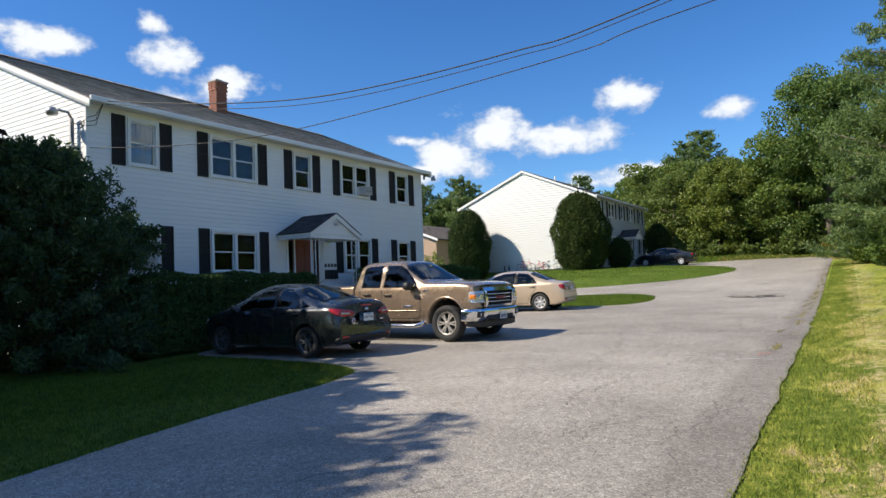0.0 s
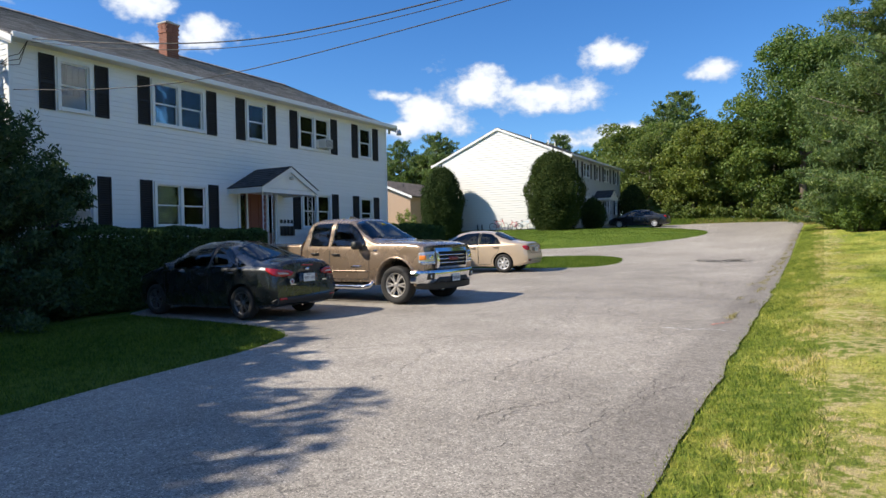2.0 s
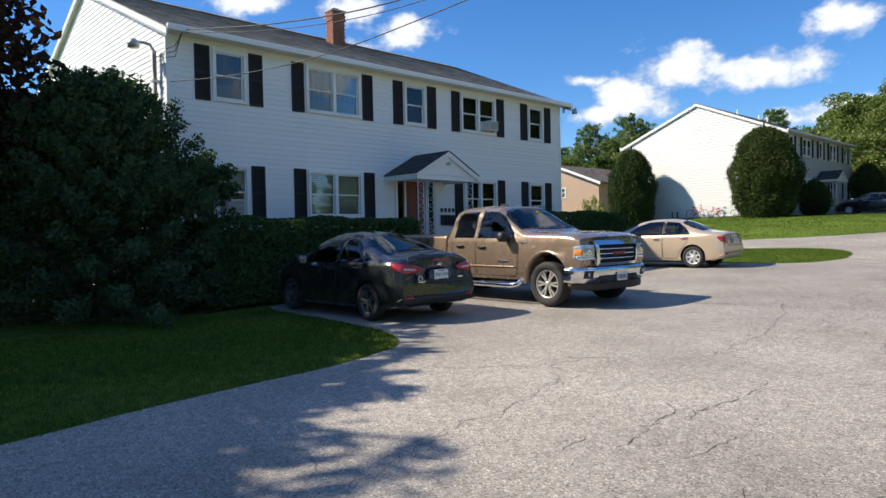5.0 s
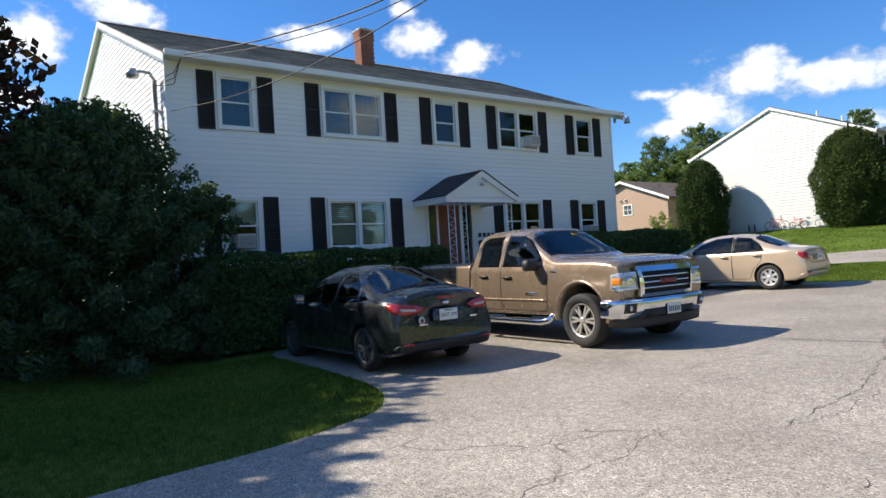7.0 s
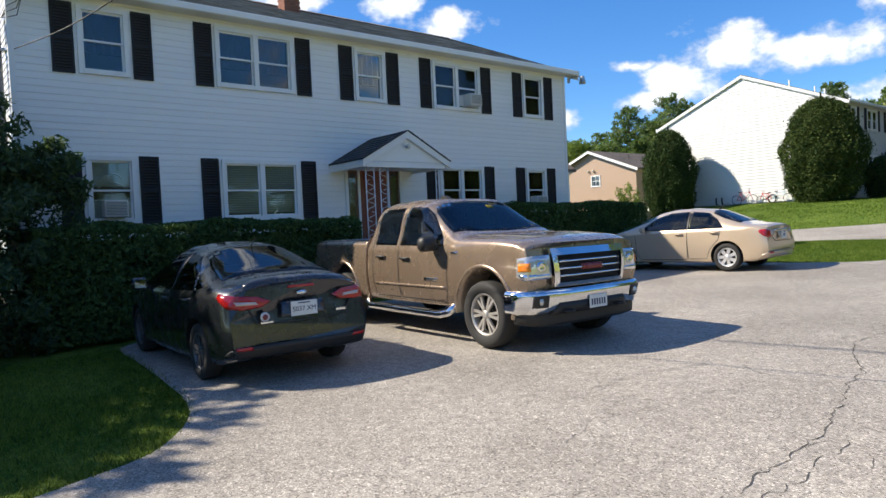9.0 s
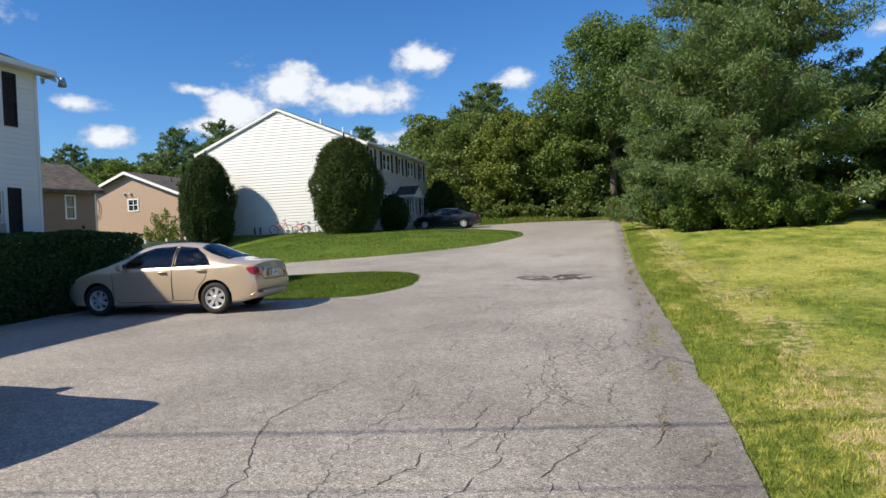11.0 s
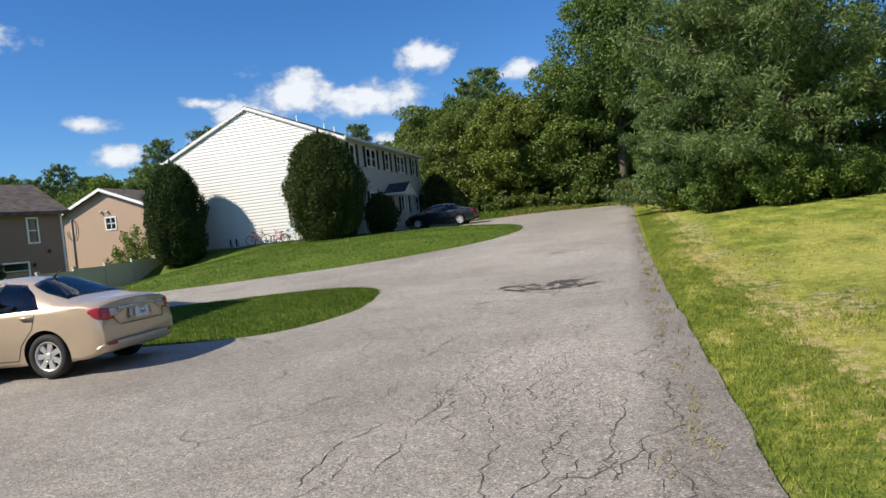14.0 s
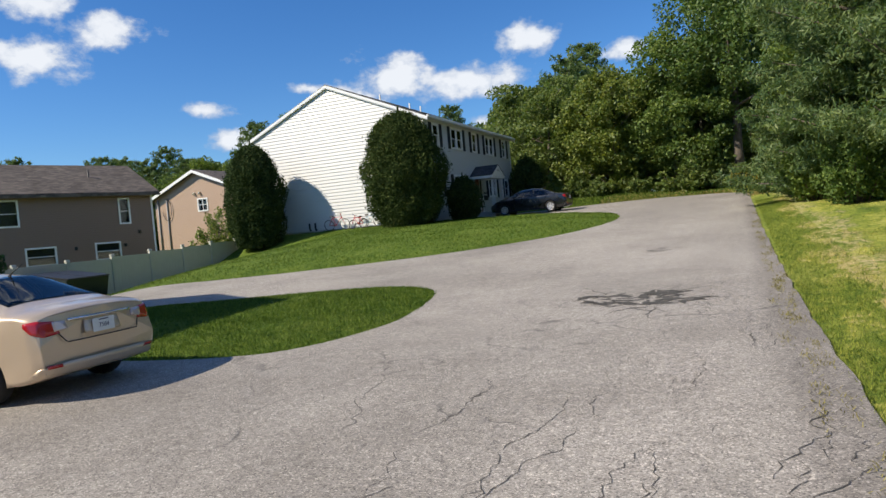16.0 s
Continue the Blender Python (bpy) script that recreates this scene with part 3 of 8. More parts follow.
def swell(x, y, d):
    """How far the lawns lie above the slope."""
    x, y = np.asarray(x, float).ravel(), np.asarray(y, float).ravel()
    up = np.clip(d, 0, None)
    right = np.where(x > 14, 0.4 * (1 - np.exp(-up / 5.0)), 0)
    mound = np.where((x < 11) & (y > 23), 0.42 * (1 - np.exp(-up / 3.0)) * (1 - 0.7 * fall(x, y)), 0)
    isle = np.where((x < 11) & (y > 13) & (y <= 23), 0.16 * (1 - np.exp(-up / 1.2)), 0)
    return right + mound + isle


def land(x, y):
    """Height of lawn or road at one place."""
    d = float(edge_distance([x], [y])[0])
    return float(level(y)) - float(fall(x, y)) + (0.02 if d < 0 else float(swell([x], [y], np.array([d]))[0]))


def spread(lo, hi, fine_lo, fine_hi, step):
    near = np.arange(fine_lo, fine_hi + 1e-6, step)
    left = fine_lo - np.geomspace(step, fine_lo - lo, 26)[::-1]
    right = fine_hi + np.geomspace(step, hi - fine_hi, 26)
    return np.concatenate([left, near, right])


gx, gy = spread(-900, 900, -16, 28, 0.45), spread(-900, 1500, -14, 58, 0.45)
GX, GY = np.meshgrid(gx, gy)
gd = edge_distance(GX, GY)
rough_z = np.array([noise.noise((x * 0.7, y * 0.7, 0)) for x, y in zip(GX.ravel(), GY.ravel())]) * 0.03
gz = level(GY.ravel()) - fall(GX.ravel(), GY.ravel()) + swell(GX, GY, gd) + np.where(gd > 0, rough_z * np.clip(gd, 0, 1), -0.07 * np.clip(-gd / 0.5, 0, 1))
nx = len(gx)
gfaces = [(j * nx + i, j * nx + i + 1, (j + 1) * nx + i + 1, (j + 1) * nx + i) for j in range(len(gy) - 1) for i in range(nx - 1)]
ground = new("ground", quick("ground", np.stack([GX.ravel(), GY.ravel(), gz], 1), gfaces, M["lawn"], True))
tagged(ground, "mown green lawn with yellowed dry patches", "lawn", kind="structure")

rp = [tuple(p) for p in edge_line]
inner = []
for y in np.arange(-110, 52, 0.7):
    if not (-12 < y < 52) and int(y * 10) % 3:
        continue
    for x in np.arange(-9, 15, 0.7):
        inner.append((float(x + (0.2 if int(y / 0.7) % 2 else 0)), float(y)))
keep_in = edge_distance([p[0] for p in inner], [p[1] for p in inner]) < -0.25
inner = [p for p, k in zip(inner, keep_in) if k]
rv, _, rf, _, _, _ = delaunay_2d_cdt([Vector(p) for p in rp + inner], [], [list(range(len(rp)))], 1, 1e-4)


def dip(x, y):
    """The broken hollow in the drive, and gentle wheel ruts."""
    hole = math.exp(-(((x - 12.5) / 0.75) ** 2 + ((y - 18.5) / 0.9) ** 2))
    return -0.035 * hole + 0.012 * noise.noise((x * 0.6, y * 0.35, 2))


road = new("road", quick("road", [(v.x, v.y, float(level(v.y)) - float(fall(v.x, v.y)) + 0.022 + dip(v.x, v.y)) for v in rv], [tuple(f) for f in rf], M["asphalt"], True))
tagged(road, "worn grey cracked asphalt drive and parking bays", "road", kind="structure")


def on_road(x, y):
    return float(level(y)) - float(fall(x, y)) + 0.022 + dip(x, y)
# ---- houses ----
def wall_sheet(bm, at, u0, u1, z0, z1, holes, top=None, thick=0.16):
    """A wall in a plane, with holes (u0, u1, z0, z1) through it. at(u, z, depth) gives the place."""
    us = sorted({u0, u1, *[h[0] for h in holes], *[h[1] for h in holes]})
    zs = sorted({z0, z1, *[h[2] for h in holes], *[h[3] for h in holes]})
    nu, nz = len(us) - 1, len(zs) - 1

    def solid(i, j):
        if not (0 <= i < nu and 0 <= j < nz):
            return False
        m, n = (us[i] + us[i + 1]) / 2, (zs[j] + zs[j + 1]) / 2
        return not any(h[0] < m < h[1] and h[2] < n < h[3] for h in holes)

    made = {}

    def vert(i, j, t):
        if (i, j, t) not in made:
            made[i, j, t] = bm.verts.new(at(us[i], zs[j], t))
        return made[i, j, t]

    for i in range(nu):
        for j in range(nz):
            if not solid(i, j):
                continue
            for t in (0, thick):
                bm.faces.new([vert(i, j, t), vert(i + 1, j, t), vert(i + 1, j + 1, t), vert(i, j + 1, t)])
            for di, dj, p, q in ((-1, 0, (i, j), (i, j + 1)), (1, 0, (i + 1, j), (i + 1, j + 1)), (0, -1, (i, j), (i + 1, j)), (0, 1, (i, j + 1), (i + 1, j + 1))):
                if not solid(i + di, j + dj):
                    bm.faces.new([vert(*p, 0), vert(*q, 0), vert(*q, thick), vert(*p, thick)])
    bmesh.ops.recalc_face_normals(bm, faces=bm.faces[:])
    return bm


def board_mesh(length, lap=0.127, out=0.014):
    """A lapped board along y, its foot standing out to +x."""
    v = [(x, y, z) for y in (0, length) for x, z in ((0.001, 0), (out, 0), (out, 0.012), (0.003, lap), (0.001, lap))]
    f = [(0, 1, 2, 3, 4), (9, 8, 7, 6, 5)] + [(i, 5 + i, 5 + (i + 1) % 5, (i + 1) % 5) for i in range(5)]
    return quick("siding_board", v, f, M["siding"])


def spans(lo, hi, z0, z1, holes):
    """What is left of a course between the holes."""
    res = [(lo, hi)]
    for a, b, c, d in holes:
        if z1 <= c or z0 >= d:
            continue
        res = [q for s, e in res for q in ((s, min(e, a)), (max(s, b), e)) if q[1] - q[0] > 0.02]
    return res


def window(house, y0, y1, z0, z1, lights=1, kind="plain", detail=True):
    """A sash window in the front wall: casing, sashes, panes and what hangs behind."""
    w = 0.085
    bm = boxes((0.012, 0.05, y0 - w, y0, z0 - w, z1 + w), (0.012, 0.05, y1, y1 + w, z0 - w, z1 + w), (0.012, 0.052, y0, y1, z1, z1 + w), (0.012, 0.065, y0 - 0.01, y1 + 0.01, z0 - w, z0))
    if lights == 2:
        mid = (y0 + y1) / 2
        box(bm, -0.02, 0.05, mid - 0.05, mid + 0.05, z0, z1)
    win = part("window", bm, M["trim"], house)
    bays = [(y0, y1)] if lights == 1 else [(y0, mid - 0.05), (mid + 0.05, y1)]
    for a, b in bays:
        zm = (z0 + z1) / 2 - 0.02
        s = 0.035
        up = boxes((-0.03, 0.0, a, a + s, zm, z1), (-0.03, 0.0, b - s, b, zm, z1), (-0.03, 0.0, a + s, b - s, z1 - s, z1), (-0.03, 0.0, a + s, b - s, zm, zm + s))
        lo = boxes((-0.062, -0.032, a, a + s, z0, zm + s), (-0.062, -0.032, b - s, b, z0, zm + s), (-0.062, -0.032, a + s, b - s, z0, z0 + s), (-0.062, -0.032, a + s, b - s, zm, zm + s))
        part("sash", up, M["trim"], win), part("sash", lo, M["trim"], win)
        for zz0, zz1, x in ((zm + s, z1 - s, -0.017), (z0 + s, zm, -0.048)):
            p = part("pane", boxes((x, x + 0.004, a + s, b - s, zz0, zz1)), M["pane"], win)
            p.visible_shadow = False
        if kind == "blind":
            zb = z0 + (z1 - z0) * 0.02
            bm = bmesh.new()
            n = int((z1 - zb) / 0.05)
            for i in range(n):
                zz = z1 - (i + 0.5) * 0.05
                box(bm, -0.115, -0.095, a + 0.01, b - 0.01, zz - 0.019, zz + 0.019, Matrix.Translation((-0.105, 0, zz)) @ Matrix.Rotation(0.5, 4, "Y") @ Matrix.Translation((0.105, 0, -zz)))
            part("blind", bm, M["blind"], win)
        elif kind == "half":
            part("roller_shade", boxes((-0.11, -0.104, a + 0.01, b - 0.01, zm + 0.1, z1)), M["blind"], win)
        elif kind == "curtain":
            bm = bmesh.new()
            n = 14
            vs = [[bm.verts.new((-0.12 + 0.018 * math.sin(i * 2.1), a + (b - a) * i / n, z)) for z in (z0 + 0.32 * (z1 - z0), z1)] for i in range(n + 1)]
            for i in range(n):
                bm.faces.new((vs[i][0], vs[i + 1][0], vs[i + 1][1], vs[i][1]))
            bmesh.ops.solidify(bm, geom=bm.faces[:], thickness=0.006)
            part("curtain", bm, M["curtain"], win)
    return win


def shutter(house, y0, z0, z1, wid=0.37):
    """A louvred shutter beside a window."""
    r = 0.045
    zm = (z0 + z1) / 2
    bm = boxes((0.016, 0.042, y0, y0 + r, z0, z1), (0.016, 0.042, y0 + wid - r, y0 + wid, z0, z1), (0.016, 0.042, y0 + r, y0 + wid - r, z0, z0 + 0.07),
               (0.016, 0.042, y0 + r, y0 + wid - r, z1 - 0.07, z1), (0.016, 0.042, y0 + r, y0 + wid - r, zm - 0.04, zm + 0.04), (0.016, 0.022, y0 + r, y0 + wid - r, z0 + 0.07, z1 - 0.07))
    for c, d in ((z0 + 0.07, zm - 0.04), (zm + 0.04, z1 - 0.07)):
        n = 10
        for i in range(n):
            z = c + (d - c) * (i + 0.5) / n
            box(bm, 0.02, 0.036, y0 + r, y0 + wid - r, z - 0.006, z + 0.012, Matrix.Translation((0.028, 0, z)) @ Matrix.Rotation(0.6, 4, "Y") @ Matrix.Translation((-0.028, 0, -z)))
    return part("shutter", bm, M["shutter"], house)


# front openings of the apartment house: window y0, y1, lights, look; z by storey
UPPER = [(0.535, 1.255, 1, "curtain"), (3.12, 4.745, 2, "curtain"), (6.54, 7.25, 1, "curtain"), (8.96, 10.48, 2, "curtain"), (12.41, 13.12, 1, "curtain")]
LOWER = [(0.535, 1.255, 1, "half"), (3.12, 4.745, 2, "blind"), (9.06, 10.48, 2, "half"), (12.41, 13.12, 1, "half")]
UZ, LZ = (4.74, 5.84), (1.93, 3.05)
DOOR = (6.1, 7.62, 0.82, 3.0)
FRONT0, FRONT1, BACK, EAVE, RIDGE = -0.62, 14.25, -11.7, 6.12, 8.62


def roof_slab(house, y0, y1, material):
    """Two slopes of overlapping courses on a deck."""
    mid, over = (BACK + 0) / 2, 0.34
    rise = (RIDGE - EAVE) / (0 - mid)
    for side in (1, -1):
        foot = Vector((mid + side * (-mid + over), 0, EAVE - rise * over + 0.12))
        top = Vector((mid, 0, RIDGE + 0.12))
        ln = (top - foot).length
        d = (top - foot) / ln
        nrm = Vector((d.z * side, 0, abs(d.x)))
        bm = bmesh.new()
        n = int(ln / 0.142)
        for i in range(n):
            a, b = foot + d * (i * ln / n), foot + d * min(ln, (i + 1.12) * ln / n)
            p = [a + nrm * 0.03, b + nrm * 0.018, b, a]
            lo = [bm.verts.new((q.x, y0, q.z)) for q in p]
            hi = [bm.verts.new((q.x, y1, q.z)) for q in p]
            for k in range(4):
                bm.faces.new((lo[k], lo[(k + 1) % 4], hi[(k + 1) % 4], hi[k]))
            bm.faces.new(lo), bm.faces.new(hi[::-1])
        bmesh.ops.recalc_face_normals(bm, faces=bm.faces[:])
        # shingle pattern runs along the slope in the part's own axes
        turn = Matrix((( 0, d.x, nrm.x, foot.x), (1, 0, 0, 0), (0, d.z, nrm.z, foot.z), (0, 0, 0, 1)))
        bmesh.ops.transform(bm, matrix=turn.inverted(), verts=bm.verts[:])
        ob = part("roof", bm, material, house, "grey asphalt shingle roof slope")
        ob["kind"] = "stuff"
        ob.matrix_local = turn
    bm = bmesh.new()
    prism(bm, [(mid - 0.16, RIDGE + 0.085), (mid, RIDGE + 0.17), (mid + 0.16, RIDGE + 0.085), (mid, RIDGE + 0.14)], "y", y0, y1)
    part("ridge_cap", bm, material, house)


def portico(house, y_mid=6.87, out=1.44):
    """The small gabled porch roof on iron posts over the door."""
    half, z0, z1 = 1.25, 3.06, 3.74
    for s in (-1, 1):
        a, b = Vector((y_mid, z1)), Vector((y_mid + s * half, z0))
        d = (b - a).normalized()
        nrm = Vector((-d.y, d.x)) if s > 0 else Vector((d.y, -d.x))
        bm = bmesh.new()
        k = 9
        for i in range(k):
            p, q = a + (b - a) * (i / k), a + (b - a) * min(1.0, (i + 1.1) / k)
            prism(bm, [p, q, q + nrm * 0.035, p + nrm * 0.022], "x", -0.1, out + 0.06)
        part("porch_roof", bm, M["shingle_dark"], house, "dark shingled porch roof slope")["kind"] = "stuff"
        bm = bmesh.new()
        prism(bm, [a, b, b - Vector((0, 0.15)), a - Vector((0, 0.17))], "x", out, out + 0.04)
        part("porch_bargeboard", bm, M["trim"], house)
        bm = bmesh.new()
        prism(bm, [b + Vector((0, -0.01)), b - Vector((s * 0.02, 0.16)), b - Vector((s * 0.1, 0.16)), b - Vector((s * 0.1, 0.03))], "x", 0.02, out)
        part("porch_gutter", bm, M["trim"], house)
    bm = bmesh.new()
    prism(bm, [(y_mid - half + 0.1, z0 - 0.02), (y_mid + half - 0.1, z0 - 0.02), (y_mid, z1 - 0.06)], "x", out - 0.12, out - 0.04)
    part("porch_gable", bm, M["siding"], house)
    part("porch_ceiling", boxes((0.02, out - 0.02, y_mid - half + 0.1, y_mid + half - 0.1, z0 - 0.1, z0 - 0.03)), M["soffit"], house)
    part("porch_beam", boxes((out - 0.14, out - 0.01, y_mid - half + 0.12, y_mid + half - 0.12, z0 - 0.16, z0 - 0.1)), M["trim"], house)
    for y, wide in ((y_mid - 1.0, 0), (y_mid + 1.0, 0), (y_mid - 0.62, 0)):
        bm = bmesh.new()
        for dy in (-0.11, 0.11):
            tube(bm, [(out - 0.1, y + dy, 0.84), (out - 0.1, y + dy, z0 - 0.15)], 0.014, 6)
        for i in range(8):
            z = 0.98 + i * 0.235
            path = [(out - 0.1, y + 0.1 * math.sin(k * math.pi / 4 + i), z + k * 0.029) for k in range(9)]
            tube(bm, path, 0.007, 5, False)
        part("porch_post", bm, M["iron"], house, "white scrolled iron porch post")
    bm = boxes((0.0, out + 0.1, y_mid - 1.3, y_mid + 1.3, -0.3, 0.82), (out + 0.1, out + 0.42, y_mid - 0.9, y_mid + 0.9, -0.3, 0.64), (out + 0.42, out + 0.74, y_mid - 0.9, y_mid + 0.9, -0.3, 0.46),
               (out + 0.74, out + 1.06, y_mid - 0.9, y_mid + 0.9, -0.3, 0.28), bevel=0.012)
    part("porch_step", bm, M["concrete"], house, "concrete porch landing and steps")
    bm = bmesh.new()
    lathe(bm, [(0.0, 0.0), (0.04, 0.0), (0.045, 0.03), (0.06, 0.1), (0.055, 0.13), (0.0, 0.135)], 12, "y")
    bmesh.ops.transform(bm, matrix=pose(out + 0.0, y_mid - 0.03, z1 - 0.36, 0, 0, -90), verts=bm.verts[:])
    part("porch_lamp", bm, M["plastic_white"], house, "small porch lamp under the gable")


def front_door(house):
    y0, y1, z0, z1 = DOOR
    bm = boxes((-0.05, 0.05, y0 - 0.08, y0, z0, z1 + 0.08), (-0.05, 0.05, y1, y1 + 0.08, z0, z1 + 0.08), (-0.05, 0.05, y0, y1, z1, z1 + 0.08))
    part("door_casing", bm, M["trim"], house)
    for a, b, col in ((y0, y0 + 0.3, "door_frame"), (y0 + 0.36, y1 - 0.36, "door_red"), (y1 - 0.3, y1, "door_frame")):
        bm = boxes((-0.06, -0.02, a, b, z0, z1))
        panels = []
        if col == "door_red":
            w = (b - a - 0.36) / 2
            for i in range(2):
                for c, d in ((z0 + 0.16, z0 + 0.8), (z0 + 0.92, z0 + 1.5), (z0 + 1.6, z1 - 0.12)):
                    yy = a + 0.12 + i * (w + 0.12)
                    panels.append((-0.022, -0.008, yy, yy + w, c, d))
        d = part("door" if col == "door_red" else "sidelight", bm, M[col], house, "red-brown panelled front door" if col == "door_red" else "")
        for row in panels:
            part("panel", boxes(row), M[col], d)
        if col == "door_red":
            k = bmesh.new()
            lathe(k, [(0.0, 0.075), (0.02, 0.072), (0.03, 0.055), (0.028, 0.04), (0.012, 0.03), (0.012, 0.0)], 12, "y")
            bmesh.ops.transform(k, matrix=pose(-0.01, b - 0.07, z0 + 0.98, 0, 0, -90), verts=k.verts[:])
            part("door_knob", k, M["chrome"], d)
        else:
            g = part("pane", boxes((-0.016, -0.012, a + 0.06, b - 0.06, z0 + 0.9, z1 - 0.1)), M["pane"], d)
    part("mullion", boxes((-0.06, 0.01, y0 + 0.3, y0 + 0.36, z0, z1), (-0.06, 0.01, y1 - 0.36, y1 - 0.3, z0, z1)), M["trim"], house)
    # bank of mailboxes and numbers beside the door
    for i in range(4):
        bm = boxes((0.016, 0.1, 7.86 + i * 0.17, 7.99 + i * 0.17, 1.62, 1.94), bevel=0.008)
        mb = part("mailbox", bm, M["black"], house, "small black wall mailbox")
        mb2 = part("number_plate", boxes((0.016, 0.024, 7.87 + i * 0.17, 7.98 + i * 0.17, 2.04, 2.16)), M["black"], house)


def chimney(house, x=-4.6, y=6.86, w=0.5, d=0.42, z0=7.0, z1=9.22):
    core = part("chimney", boxes((x, x + d - 0.02, y + 0.01, y + w - 0.01, z0, z1)), M["mortar"], house, "red brick chimney with corbelled top")
    L, H, D, g = 0.2, 0.062, 0.1, 0.011
    me = quick("brick", *(lambda b: ([tuple(v.co) for v in b.verts], [tuple(v.index for v in f.verts) for f in b.faces]))(_brick(L, H, D)), M["brick"])
    row = 0
    z = 7.85
    while z < z1 + 0.02:
        grow = 0.03 if z > z1 - 0.28 else 0.0
        shift = (L + g) / 2 if row % 2 else 0
        for face in range(4):
            run = w if face in (0, 2) else d
            n = int(round(run / (L + g)))
            for i in range(n):
                u = (i + 0.5) * run / n + (0.02 if row % 2 else -0.02)
                if face == 0:
                    m = pose(x + d + grow - 0.045, y + u, z, 0, 0, 90)
                elif face == 1:
                    m = pose(x + u, y - grow + 0.045, z)
                elif face == 2:
                    m = pose(x - grow + 0.045, y + u, z, 0, 0, 90)
                else:
                    m = pose(x + u, y + w + grow - 0.045, z)
                b = part("brick", me, None, core)
                b.matrix_local = m @ Matrix.Diagonal((run / n / (L + g), 1, 1, 1))
        z += H + g
        row += 1
    part("chimney_cap", boxes((x - 0.05, x + d + 0.05, y - 0.05, y + w + 0.05, z1 + 0.02, z1 + 0.08), (x + 0.1, x + d - 0.1, y + 0.13, y + w - 0.13, z1 + 0.08, z1 + 0.16), bevel=0.01), M["concrete"], house)
    part("flashing", boxes((x - 0.03, x + d + 0.03, y - 0.03, y + w + 0.03, 7.4, 7.9 + 0.1)), M["flashing"], house)


def _brick(L, H, D):
    b = boxes((-L / 2, L / 2, -D / 2, D / 2, -H / 2, H / 2), bevel=0.004)
    b.verts.index_update()
    return b


def apartment_house(m, near=True):
    house = thing("apartment_house", "two-storey white vinyl-sided apartment house with black shutters" if near else "white sided apartment house beyond the second drive, gable sunlit", "house", m)
    holes = [(a, b, *UZ) for a, b, *_ in UPPER] + [(a, b, *LZ) for a, b, *_ in LOWER] + [DOOR]
    skin = M["siding"] if near else M["siding_far"]
    base = 0.55
    front = part("front_wall", wall_sheet(bmesh.new(), lambda u, z, t: (-t, u, z), FRONT0, FRONT1, base, EAVE, holes), skin, house)
    bm = bmesh.new()
    mid = BACK / 2
    prism(bm, [(0, base), (0, EAVE), (mid, RIDGE), (BACK, EAVE), (BACK, base)], "y", FRONT0, FRONT0 + 0.15)
    gable = part("gable_wall", bm, skin, house)
    bm = bmesh.new()
    prism(bm, [(0, base), (0, EAVE), (mid, RIDGE), (BACK, EAVE), (BACK, base)], "y", FRONT1 - 0.15, FRONT1)
    part("gable_wall", bm, skin, house)
    part("back_wall", boxes((BACK, BACK + 0.15, FRONT0 + 0.15, FRONT1 - 0.15, base, EAVE)), skin, house)
    part("foundation", boxes((BACK + 0.03, -0.03, FRONT0 + 0.03, FRONT1 - 0.03, -0.8, base)), M["concrete"], house)
    part("upper_floor", boxes((BACK + 0.15, -0.17, FRONT0 + 0.15, FRONT1 - 0.15, 3.45, 3.7), (BACK + 0.15, -0.17, FRONT0 + 0.15, FRONT1 - 0.15, EAVE - 0.08, EAVE + 0.05), (BACK + 0.15, -0.17, FRONT0 + 0.15, FRONT1 - 0.15, 0.6, 0.8)), M["room"], house)
    part("partition", boxes((-4.0, -3.9, FRONT0 + 0.15, FRONT1 - 0.15, 0.8, 3.45), (-4.0, -3.9, FRONT0 + 0.15, FRONT1 - 0.15, 3.7, EAVE - 0.08)), M["room"], house)
    roof_slab(house, FRONT0 - 0.12, FRONT1 + 0.3, M["shingle"])
    # eaves: soffit, fascia with gutter, corner boards, rake boards
    for x0, x1, xg in ((0.0, 0.3, 0.3), (BACK - 0.3, BACK, BACK - 0.42)):
        part("soffit", boxes((x0, x1, FRONT0 - 0.1, FRONT1 + 0.28, EAVE - 0.06, EAVE - 0.03)), M["soffit"], house)
        part("gutter", boxes((xg, xg + 0.11, FRONT0 - 0.1, FRONT1 + 0.3, EAVE - 0.07, EAVE + 0.07), bevel=0.015), M["trim"], house)
    for y0, y1 in ((FRONT0 - 0.13, FRONT0 - 0.1), (FRONT1 + 0.27, FRONT1 + 0.3)):
        rise = (RIDGE - EAVE) / -mid
        for s in (1, -1):
            e = (mid + s * (-mid + 0.36), EAVE - rise * 0.36 + 0.12)
            bm = bmesh.new()
            prism(bm, [(mid, RIDGE + 0.115), e, (e[0], e[1] - 0.19), (mid, RIDGE - 0.08)], "y", y0, y1)
            part("rake_board", bm, M["trim"], house)
            bm = bmesh.new()
            prism(bm, [(mid, RIDGE - 0.04), (e[0], e[1] - 0.15), (e[0], e[1] - 0.17), (mid, RIDGE - 0.06)], "y", min(y0, FRONT0) if y0 < 5 else FRONT1, FRONT0 if y0 < 5 else y1)
            part("rake_soffit", bm, M["soffit"], house)
    part("corner_board", boxes((-0.07, 0.022, FRONT0 - 0.022, FRONT0 + 0.07, base, EAVE - 0.06)), M["trim"], house)
    part("corner_board", boxes((-0.07, 0.022, FRONT1 - 0.07, FRONT1 + 0.022, base, EAVE - 0.06)), M["trim"], house)
